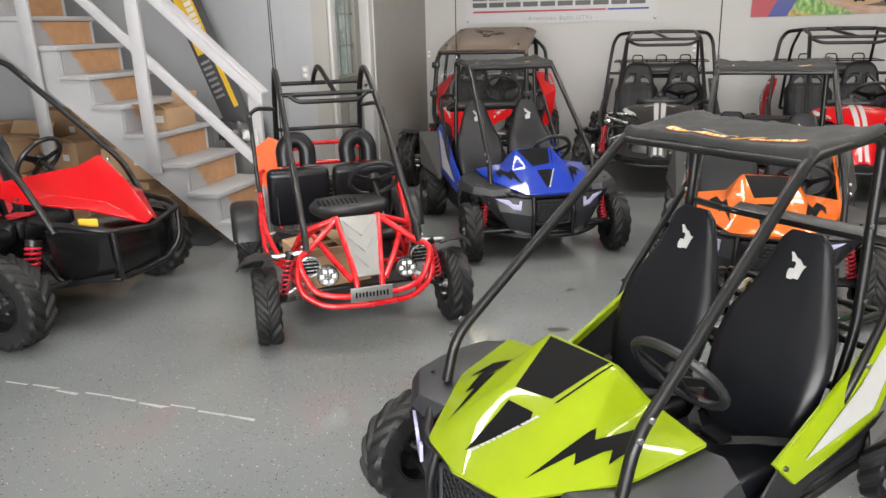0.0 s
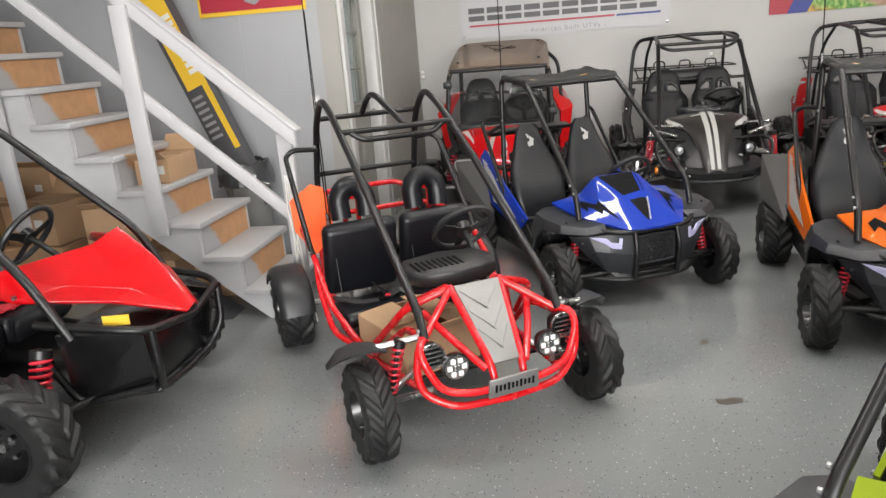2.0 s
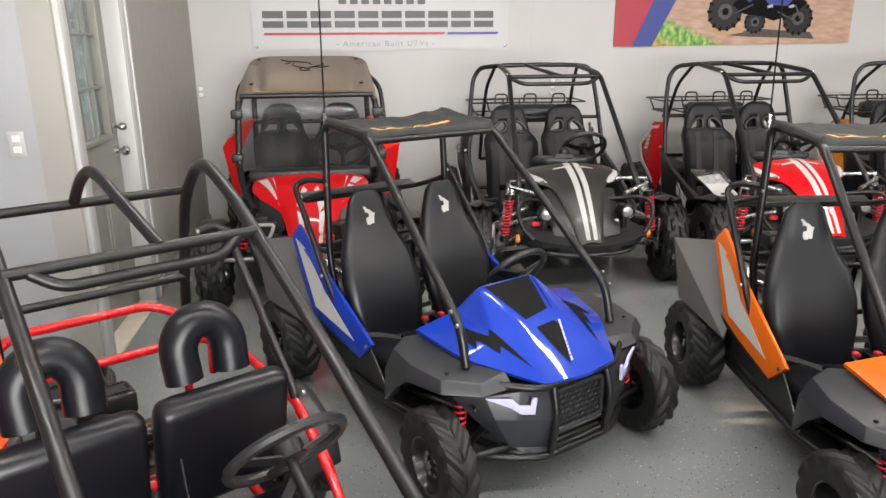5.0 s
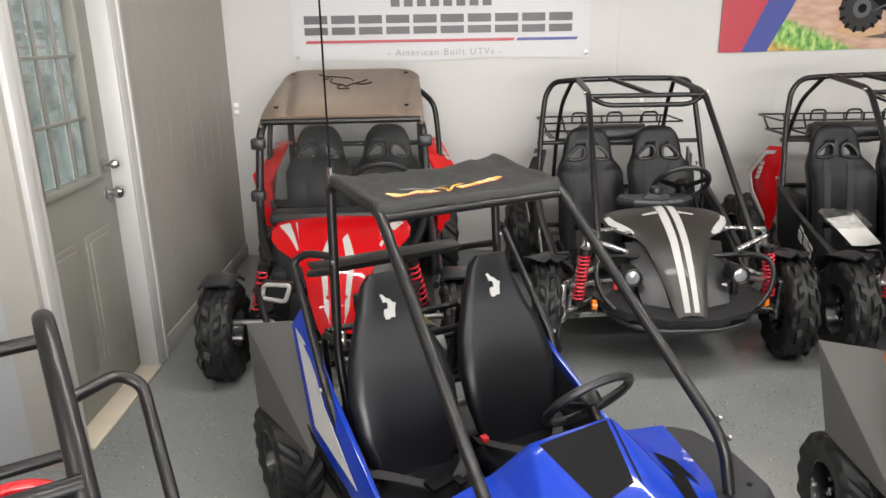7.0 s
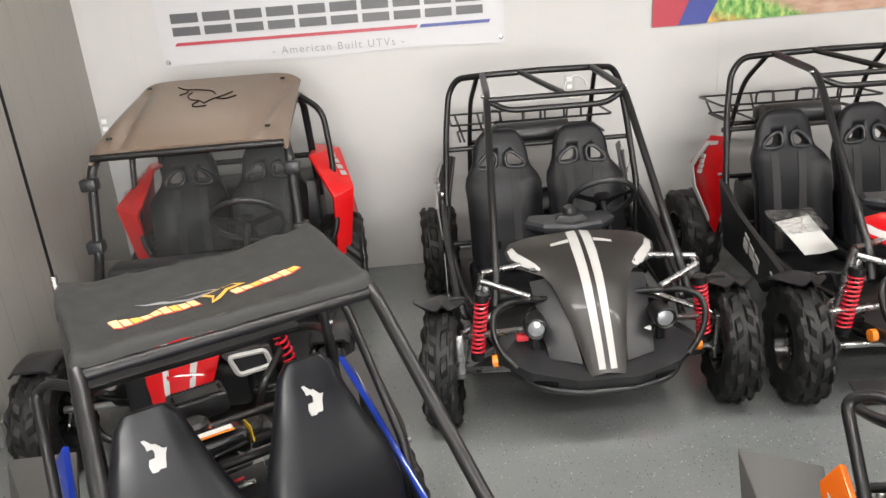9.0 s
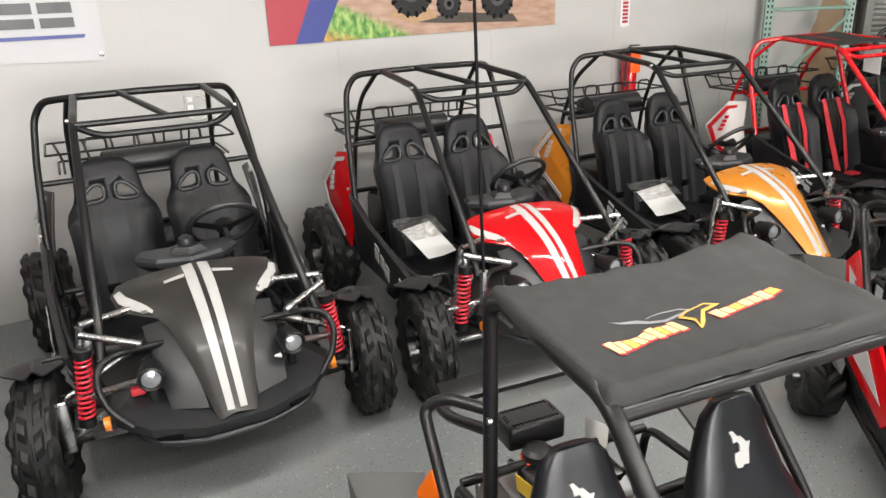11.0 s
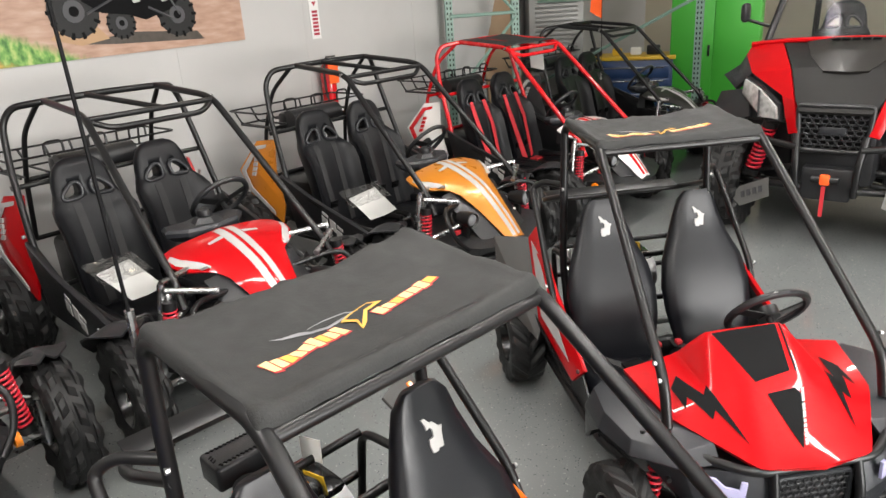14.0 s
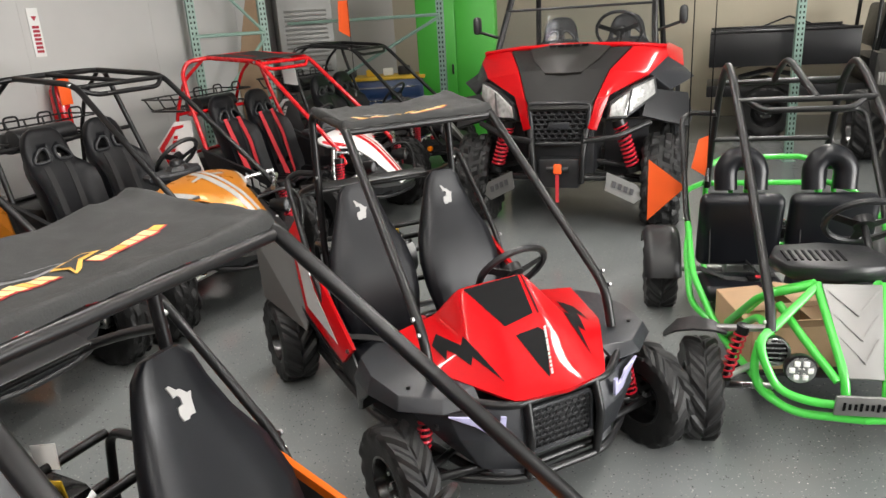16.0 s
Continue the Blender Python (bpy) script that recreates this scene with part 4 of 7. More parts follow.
    part("rear_frame", tubes([[(.30, -.60, .62), (.30, -.86, .60), (.28, -.88, .30)], [(-.30, -.60, .62), (-.30, -.86, .60), (-.28, -.88, .30)], [(-.28, -.88, .45), (.28, -.88, .45)], [(-.29, -.86, .60), (.29, -.86, .60)]], .013, .05), "blk", k)
    part("floor_pan", joined(box((0, -.05, .175), (.80, 1.0, .02), .004), tube([(.42, -.62, .19), (.42, .10, .19), (.25, .66, .19), (-.25, .66, .19), (-.42, .10, .19), (-.42, -.62, .19)], .016, .08, closed=False), box((0, -.33, .26), (.80, .05, .16), .01), box((0, .48, .28), (.44, .30, .18), .02)), "blk", k)
    part("axle", cyl((-.5, -.745, .20), (.5, -.745, .20), .016), "steel", k)
    # bonnet: raised scoop, nose and wings
    a, b, c, d, e, g, h = (.132, .275, .688), (.098, .475, .592), (.172, .70, .460), (.205, .205, .575), (.388, .225, .553), (.205, .45, .562), (.345, .455, .512)
    n = (0.0, .735, .470)
    vs = [a, b, c, d, e, g, h] + mirrored([a, b, c, d, e, g, h]) + [n, (.10, .17, .58), (-.10, .17, .58)]
    fs = [(0, 7, 8, 1), (1, 8, 9, 14, 2), (0, 1, 5), (0, 5, 3), (3, 5, 6, 4), (5, 1, 2, 6), (7, 12, 8), (7, 10, 12), (10, 11, 13, 12), (12, 13, 9, 8), (0, 3, 15), (7, 16, 10), (0, 15, 16, 7)]
    hood = part("bonnet", creased(vs, fs, .014), paint, k, sharp=60)
    ht = tree_of(hood)
    part("scoop_decal", drape(ht, [(.118, .288), (-.110, .282), (-.062, .449), (.064, .470)]), "decal", hood)
    part("scoop_line", drape(ht, [(-.120, .283), (-.126, .284), (-.086, .450), (-.078, .455)]), "decal", hood)
    part("nose_decal", drape(ht, [(.047, .509), (-.047, .502), (-.062, .527), (.028, .675)]), "decal", hood)
    part("nose_mark", Many(drape(ht, [(-.065 + u * .085, .506 + u * .165), (-.075 + u * .085, .504 + u * .165), (-.071 + u * .085, .513 + u * .165), (-.061 + u * .085, .515 + u * .165)], .003, 0) for u in (0, .062, .124, .186, .27, .33, .40, .46, .54, .62, .70, .78, .86, .92)), "decalw", hood, "small white lettering bars")
    bolt = [(.250, .323), (.219, .445), (.199, .420), (.185, .514), (.168, .634), (.210, .504), (.228, .527), (.263, .428), (.285, .466), (.290, .370)]
    for s in (1, -1):
        part("lightning_decal", drape(ht, [(s * x, y) for x, y in bolt], .003), "decal", hood)
    part("bumper", Many([
        tube([(.37, .48, .47), (.33, .58, .46), (.19, .695, .445), (-.19, .695, .445), (-.33, .58, .46), (-.37, .48, .47)], .014, .05),
        tube([(.44, .46, .21), (.34, .59, .185), (.17, .70, .175), (-.17, .70, .175), (-.34, .59, .185), (-.44, .46, .21)], .015, .06),
        tube([(.13, .695, .445), (.135, .725, .34), (.135, .70, .175)], .014, .04), tube([(-.13, .695, .445), (-.135, .725, .34), (-.135, .70, .175)], .014, .04)]), "blk", k)
    gr = part("grille", joined(box((0, .675, .335), (.24, .02, .16), .005), *[tube([((i - 4) * .025 + (.0125 if j % 2 else 0) - .006 + .0115 * math.cos(q), .692, .270 + j * .0205 + .0095 * math.sin(q)) for q in [math.pi * (k2 + .5) / 3 for k2 in range(6)]], .0026, 0, 4, closed=True) for i in range(9) for j in range(7)]), "plastic", k)
    part("grille_frame", tube([(.118, .692, .412), (.118, .695, .258), (-.118, .695, .258), (-.118, .692, .412)], .008, .02, 6, closed=True), "plastic_g", gr)
    part("nose_core", box((0, .53, .32), (.44, .24, .18), .03), "plastic", k)
    st = steering(k, pose(-.20, .10, .63, 52, 0, 0), .14)
    part("pedal_box", joined(box((.1, .42, .32), (.06, .02, .12)), box((-.1, .42, .32), (.06, .02, .12))), "blk", k)
    en = small_engine(k, pose(.03, -.81, .37))
    if paint == "orange":
        part("paper_tag", shell([(-.165, -.12, .27), (-.163, -.01, .305), (-.155, .0, .24), (-.160, -.11, .205)], [(0, 1, 2, 3)], .002), "paper", en, "white paper tag")
    # canvas top, sagging between its tubes and folded round them
    nx, ny = 37, 25
    vs = []
    for j in range(ny):
        v = (1 - math.cos(math.pi * j / (ny - 1))) / 2
        for i in range(nx):
            u = math.sin(math.pi / 2 * (i / (nx - 1) * 2 - 1))
            au = abs(u)
            y = -.212 - v * .412
            sag = (1 - au ** 2.5) * math.sin(math.pi * min(1, v * 1.02)) * .030 + (1 - au ** 2) * v ** 3 * .020
            z = 1.230 + .034 * v - sag
            z += .006 * math.exp(-((au - .94) / .045) ** 2) + .006 * math.exp(-((v - .05) / .04) ** 2)
            ex, ey = max(0, (au - .955) / .045), max(0, (.035 - v) / .035)
            z -= .024 * (1 - math.sqrt(max(0, 1 - ex * ex))) + .024 * (1 - math.sqrt(max(0, 1 - ey * ey))) + .016 * max(0, (v - .96) / .04)
            z += .008 * noise.noise((u * 2.3, v * 2.7, 1.3)) + .0075 * noise.noise((u * 7 + v * 5, v * 3 - u * 2, 4.1)) + .003 * noise.noise((u * 17 - v * 4, v * 15, 2.2))
            vs.append((u * (.327 - .004 * math.sin(v * 7)), y + .004 * noise.noise((u * 4, 0, v)), z))
    fs = [(j * nx + i, j * nx + i + 1, (j + 1) * nx + i + 1, (j + 1) * nx + i) for j in range(ny - 1) for i in range(nx - 1)]
    can = part("canopy", cached("canopy", lambda: finish(shell(vs, fs, .005), "canopy", M["cloth"], 70)), "cloth", k, "black canvas top")
    ct = tree_of(can)
    # canopy print: two rows of flame-coloured letter bars and a grey winged outline
    def cp(pts, name, mat, lift, cuts=2):
        return part(name, cached((name, pts[0]), lambda: finish(drape(ct, pts, lift, cuts), name, M[mat])), mat, can)
    for x0, y0, x1, y1, w0, n in ((.235, -.335, .045, -.383, .021, 9), (-.035, -.385, -.205, -.402, .016, 7)):
        for i in range(n):
            a0, a1 = (i + .0) / n, (i + .985) / n
            h0 = w0 * (1 if i in (0, 5, 8) else .78)
            xa, xb, ya, yb = x0 + (x1 - x0) * a0, x0 + (x1 - x0) * a1, y0 + (y1 - y0) * a0, y0 + (y1 - y0) * a1
            cp([(xa - .006, ya + h0), (xb - .006, yb + h0), (xb + .004, yb - h0), (xa + .004, ya - h0)], "print_edge", "beltred", .0015, 0)
            h0 -= .0030
            xa, xb = xa - .0016, xb + .0016
            cp([(xa - .004, ya + h0), (xb - .004, yb + h0), (xb + .004, yb - h0), (xa + .004, ya - h0)], "print_bar", "flame" if i % 4 != 2 else "goldprint", .003, 0)
    cp([(.175, -.428), (.10, -.418), (.05, -.437), (.0, -.440), (-.02, -.425), (.02, -.415), (.06, -.405), (.10, -.400)], "print_wing", "bmid", .0015)
    cp([(.035, -.405), (.0, -.425), (-.05, -.43), (-.075, -.415), (-.03, -.405), (-.005, -.375), (.02, -.355), (.012, -.385)], "print_body", "goldprint", .003)
    cp([(.022, -.406), (.0, -.419), (-.045, -.425), (-.058, -.417), (-.026, -.411), (.002, -.38), (.014, -.366), (.005, -.39)], "print_inner", "cloth", .0045)
    cp([(.13, -.424), (.10, -.4145), (.055, -.431), (.005, -.434), (-.006, -.427), (.025, -.419), (.062, -.41), (.10, -.405)], "print_inner", "cloth", .003)
    return k


sport_kart(pose(-.276, 5.935, 0, 0, 0, 207.2), "blue", "blue two-seat sport kart with black canvas top", -6)
sport_kart(pose(2.90, 5.527, 0, 0, 0, 137.3), "red", "red two-seat sport kart with black canvas top", 4)
sport_kart(pose(1.269, 5.247, 0, 0, 0, 173.5), "orange", "orange two-seat sport kart with black canvas top")
sport_kart(pose(.588, 2.852, 0, 0, 0, 139.6) @ Matrix.Scale(.955, 4), "lime", "lime green two-seat sport kart with black canvas top")


# ---- tube-frame kart with flat seats ----
def tube_kart(m, paint, label, steer=0.0, box_inside=True):
    k = thing("tube_kart", m, label, "go-kart", "tube-frame karts")
    for s in (1, -1):
        f = (lambda p: p) if s > 0 else mirrored
        part("roll_bar", tube(f([(.275, .755, .47), (.272, .70, .55), (.270, .10, .965), (.267, -.30, 1.205), (.266, -.47, 1.265), (.268, -.63, 1.13), (.275, -.74, .82), (.28, -.78, .60)]), .0165, .13), "blk", k)
        part("side_hoop", tube(f([(.27, -.66, 1.00), (.385, -.735, 1.00), (.428, -.725, .97), (.43, -.36, .58), (.425, -.33, .54)]), .0135, .05), "blk", k)
        part("bolt", Many([cyl(tuple(Vector(f([p])[0]) + Vector((s * .012, 0, 0))), tuple(Vector(f([p])[0]) + Vector((s * .021, 0, 0))), .008, n=8) for p in ((.43, -.315, .56), (.275, -.62, 1.02), (.275, -.74, .84), (.277, .74, .50))]), "steel", k, "zinc bolts")
        # painted tubes of the side and front
        part("frame_tube", tubes([
            f([(.28, -.82, .62), (.40, -.70, .60), (.425, -.32, .54), (.42, -.10, .36), (.36, .12, .24), (.33, .25, .22), (.27, .55, .44), (.275, .76, .46)]),
            f([(.42, -.30, .52), (.44, -.20, .42), (.43, -.05, .24), (.35, .10, .20)]),
            f([(.28, -.82, .62), (.28, -.84, .30), (.34, -.2, .18), (.33, .25, .20), (.26, .78, .24)]),
            f([(.275, .75, .475), (.315, .79, .46), (.31, .82, .41), (.26, .84, .30), (.16, .865, .275), (0, .87, .27)]),
            f([(.315, .79, .45), (.33, .79, .36), (.31, .80, .28), (.21, .85, .225), (0, .865, .22)]),
            f([(.10, .60, .585), (.27, .74, .47)]),
            f([(.105, .60, .59), (.062, .84, .36), (.058, .87, .27)]),
            f([(.22, .60, .51), (.15, .74, .42), (.08, .84, .34)]),
            f([(.10, .56, .575), (.22, .42, .48), (.33, .25, .24)]),
            f([(.33, .30, .30), (.27, .55, .52), (.10, .59, .58)])], .0145, .06), paint, k)
        for xx, yy, zz, nm in ((.268, .755, .415, "round_lamp"), (.19, .79, .37, "work_lamp")):
            lx = s * xx
            l0 = part(nm, lathe([(.001, -.045), (.03, -.045), (.05, -.01), (.052, .012), (.046, .014), (.001, .014)], 20, 'Y'), "blk", k, at=pose(lx, yy + .02, zz))
            if nm == "work_lamp":
                part("lens", joined(lathe([(.001, .015), (.046, .015), (.046, .019), (.001, .019)], 20, 'Y'), *[lathe([(.001, .02), (.011, .02), (.009, .026), (.001, .026)], 10, 'Y') for _ in range(1)]), "chrome", l0)
                part("led", joined(*[joined(box((.028 * math.cos(a), .021, .028 * math.sin(a)), (.019, .006, .019), .006)) for a in [i * math.pi / 3 for i in range(6)]], box((0, .021, 0), (.019, .006, .019), .006)), "white", l0)
            else:
                part("lens", lathe([(.001, .015), (.045, .015), (.045, .018), (.001, .018)], 20, 'Y'), "decal", l0)
                part("louvre", joined(*[box((0, .021, (i - 2) * .018), (.082 - abs(i - 2) * .015, .006, .006)) for i in range(5)], tube([(.047 * math.cos(j * math.pi / 8), .018, .047 * math.sin(j * math.pi / 8)) for j in range(16)], .005, 0, 6, closed=True)), "chrome", l0, "chromed grille and ring")
        wheel(k, "rear_wheel", s * .52, -.60, .20, .145, .095, 15)
        wheel(k, "front_wheel", s * .475, .645, .19, .112, .092, 15, steer)
        sec = ((.432, .030), (.445, .006), (.475, 0), (.57, 0), (.598, .008), (.612, .034))
        arc = [(x, -.60 + (.235 - d) * math.cos(radians(a)), .20 + (.235 - d) * math.sin(radians(a))) for a in (8, 24, 40, 56, 72, 88, 104, 120, 136, 150) for x, d in sec]
        part("rear_fender", shell(f(arc), [(6 * i + j, 6 * i + j + 1, 6 * i + j + 7, 6 * i + j + 6) for i in range(9) for j in range(5)], .008), "plastic", k, sharp=60)
        part("front_fender", shell(f([(.395, .665, .435), (.40, .69, .432), (.44, .63, .455), (.45, .705, .450), (.50, .59, .452), (.515, .69, .446), (.555, .555, .422), (.57, .645, .416), (.60, .545, .365), (.605, .575, .362)]), [(0, 1, 3, 2), (2, 3, 5, 4), (4, 5, 7, 6), (6, 7, 9, 8)], .008), "plastic", k, sharp=60)
        part("tie_rod", Many((tube(f([(.26, .70, .46), (.43, .66, .44)]), .013, 0), tube(f([(.25, .55, .26), (.42, .62, .20)]), .013, 0), tube(f([(.25, .74, .26), (.42, .63, .20)]), .013, 0))), "chrome", k)
        shock(k, f([(.345, .68, .46)])[0], f([(.40, .66, .22)])[0], .021)
        seat = part("seat_back", box((s * .195, -.315, .505), (.37, .09, .37), .040, (-12, 0, 0), 4), "vinyl", k, sharp=60)
        part("seat_cushion", box((s * .195, -.16, .275), (.365, .30, .08), .036, (5, 0, 0), 4), "vinyl", k, sharp=60)
        lb = part("lap_belt", shell(f([(.37, -.27, .34), (.37, -.23, .33), (.27, -.17, .326), (.27, -.13, .322), (.15, -.15, .324), (.15, -.11, .320), (.05, -.22, .335), (.05, -.18, .330)]), [(0, 1, 3, 2), (2, 3, 5, 4), (4, 5, 7, 6)], .004), "belt", k, "black webbing lap belt")
        part("buckle", box(f([(.155, -.13, .332)])[0], (.05, .045, .016), .005), "decal", lb)
        part("release_button", box(f([(.135, -.12, .342)])[0], (.026, .022, .010), .003), "beltred", lb, "red release button")
        part("seat_seam", tube([(s * .195 + .135, -.234, .36), (s * .195 + .135, -.266, .51), (s * .195 + .125, -.299, .66)], .003, .02, 5), "belt", seat)
        arch = [(s * .19 - .066, -.365, .685), (s * .19 - .070, -.385, .785), (s * .19 - .032, -.392, .838), (s * .19 + .032, -.392, .838), (s * .19 + .070, -.385, .785), (s * .19 + .066, -.365, .685)]
        part("headrest", tube(arch, .051, .07, 14), "vinyl", k, "black horseshoe headrest", sharp=60)
        part("headrest_tube", tube([(s * .19 - .035, -.42, .66), (s * .19 - .035, -.41, .78), (s * .19 + .035, -.41, .78), (s * .19 + .035, -.42, .66)], .012, .03), paint, k)
    part("roof_hoop", tube([(.03, -.61, 1.155), (.02, -.55, 1.225), (.01, -.48, 1.262), (0, -.42, 1.25), (-.04, -.15, 1.128)], .0145, .05), "blk", k)
    part("cross_bar", tubes([[(.268, -.61, 1.155), (-.268, -.61, 1.155)], [(.268, -.15, 1.125), (-.268, -.15, 1.125)], [(.22, -.15, 1.12), (.17, -.13, 1.085), (-.17, -.13, 1.085), (-.22, -.15, 1.12)], [(.272, -.72, .86), (-.272, -.72, .86)]], .0135, .05), "blk", k)
    part("rear_frame", tubes([[(.28, -.80, .70), (.20, -.86, .74), (-.20, -.86, .74), (-.28, -.80, .70)], [(.28, -.84, .32), (-.28, -.84, .32)], [(.26, -.78, .62), (-.26, -.78, .62)], [(.30, -.35, .42), (-.30, -.35, .42)], [(.33, .25, .22), (-.33, .25, .22)]], .0145, .06), paint, k)
    part("floor_pan", box((0, .10, .18), (.66, .80, .015), .003), "blk", k)
    part("axle", cyl((-.5, -.60, .205), (.5, -.60, .205), .016), "steel", k)
    pl = [(.094, .615, .592), (-.094, .615, .592), (-.052, .845, .355), (.052, .845, .355)]
    fp = part("front_plate", plate(pl, .012, bevel=.003), "silver", k, "brushed silver front plate")
    part("plate_groove", joined(*[on_quad([pl[1], pl[0], pl[3], pl[2]], [(a, b0), (a + .06, b0), (.5 + .03 * sg, b0 + .28), (.5 - .03 * sg, b0 + .26)], .008, .003) for b0 in (.08, .34, .58) for a, sg in ((.05, 1), (.89, -1))]), "silver", fp)
    np_ = part("name_plate", box((0, .892, .285), (.20, .012, .075), .004, (-8, 0, 0)), "silver", k, "silver front name plate")
    part("bar_mark", joined(*[box((-.075 + i * .0165, .900, .285), (.008, .003, .022 if i % 3 else .030), 0, (-8, 0, 0)) for i in range(10)]), "decal", np_)
    dash = part("dashboard", joined(loft([[(x * sx * .84, y + yy * .9, z) for x, yy in ((-.25, -.02), (-.20, -.15), (0, -.18), (.20, -.15), (.25, -.02), (.20, .10), (0, .14), (-.20, .10))] for sx, y, z in ((.86, .36, .545), (.97, .37, .565), (1.0, .37, .585), (.985, .37, .600), (.94, .37, .608), (.60, .37, .612))])), "plastic", k, sharp=60)
    part("vent_slot", Many([box((.06 + (i - 4) * .024, .37, .613), (.009, .11, .006)) for i in range(9)]), "decal", dash)
    steering(k, pose(-.195, .08, .66, 50, 0, 0), .14)
    small_engine(k, pose(0, -.64, .21))
    if box_inside:
        cb = thing("cardboard_box", m @ pose(.13, .26, .19, 0, 0, 10), "opened brown cardboard box on the kart floor", "box")
        part("wall", Many((box((0, .20, .085), (.36, .006, .17)), box((0, -.20, .085), (.36, .006, .17)), box((.18, 0, .085), (.006, .40, .17)), box((-.18, 0, .085), (.006, .40, .17)), box((0, 0, .005), (.36, .40, .006)))), "card", cb)
        part("flap", Many((plate([(.18, -.20, .17), (.18, .20, .17), (.015, .19, .185), (.015, -.19, .185)], .004), plate([(-.18, -.20, .17), (-.18, .20, .17), (-.03, .20, .20), (-.03, -.19, .20)], .004), plate([(-.17, .20, .17), (.17, .20, .17), (.16, .27, .23), (-.16, .27, .23)], .004))), "card", cb)
        part("tape", box((0, .06, .196), (.30, .045, .002), 0, (0, 3, 0)), "cardin", cb)
    return k


tube_kart(pose(-1.122, 4.578, 0, 0, 0, 211.8) @ Matrix.Scale(1.014, 4), "redtube", "red tube-frame two-seat kart with black roll cage")
tube_kart(pose(3.733, 4.217, 0, 0, 0, 98.2) @ Matrix.Scale(1.03, 4), "green", "bright green tube-frame two-seat kart with black roll cage")


# ---- full-size buggy with long bonnet ----
SEAT = [(0.382, -0.2, 0.36, 0.06), (0.415, -0.235, 0.48, 0.065), (0.411, -0.275, 0.62, 0.07), (0.42, -0.31, 0.76, 0.07), (0.43, -0.33, 0.835, 0.068), (0.406, -0.345, 0.88, 0.065), (0.346, -0.36, 0.925, 0.062), (0.321, -0.37, 0.96, 0.06), (0.311, -0.38, 1, 0.058), (0.292, -0.39, 1.045, 0.056), (0.25, -0.4, 1.09, 0.052), (0.191, -0.405, 1.12, 0.042), (0.105, -0.41, 1.137, 0.024)]


def seat_front(z):
    """Depth of the seat's front face at a height."""
    for (w0, y0, z0, t0), (w1, y1, z1, t1) in zip(SEAT, SEAT[1:]):
        if z <= z1 + .2 * .9 * t1:
            break
    za, zb = z0 + .2 * t0, z1 + .2 * t1
    k = max(0.0, min(1.0, (z - za) / (zb - za)))
    return (y0 + .9 * t0) * (1 - k) + (y1 + .9 * t1) * k


SLOT = [(.026, .958), (.024, .992), (.034, 1.014), (.060, 1.020), (.088, 1.004), (.126, .966), (.132, .946), (.118, .934), (.070, .936), (.036, .942)]


def seat_back():
    """Moulded bucket back with two rounded openings cut right through."""
    loops = []
    for w, yy, zz, t in SEAT:
        lo = []
        for k in range(28):
            a = 2 * math.pi * k / 28
            cx, cy = math.cos(a), math.sin(a)
            px = math.copysign(abs(cx) ** .6, cx) * w / 2
            side = (abs(px) / (w / 2)) ** 5
            py = math.copysign(abs(cy) ** .75, cy) * t + side * (.125 if zz < .80 else .10 if zz < .86 else .055 if zz < .9 else .012)
            lo.append((px, yy + py * .9, zz + py * .2))
        loops.append(lo)
    body = bpy.data.objects.new("seat_blank", finish(loft(loops), "seat", M["seatvinyl"], 60))
    cuts = []
    for sx in (-1, 1):
        ring = rounded([Vector((sx * x, 0, z)) for x, z in SLOT], .012, True, 3)
        bm = loft([[(p[0], -.20, p[2] + .02) for p in ring], [(p[0], -.56, p[2] - .03) for p in ring]])
        bmesh.ops.recalc_face_normals(bm, faces=bm.faces)
        cuts.append(bpy.data.objects.new("slot_blank", finish(bm, "slot", M["seatvinyl"], 60)))
    for ob in [body] + cuts:
        scene.collection.objects.link(ob)
    for c in cuts:
        md = body.modifiers.new("opening", 'BOOLEAN')
        md.operation, md.solver, md.object = 'DIFFERENCE', 'EXACT', c
    me = bpy.data.meshes.new_from_object(body.evaluated_get(bpy.context.evaluated_depsgraph_get()))
    for ob in [body] + cuts:
        bpy.data.objects.remove(ob)
    me.name = "seat"
    return me


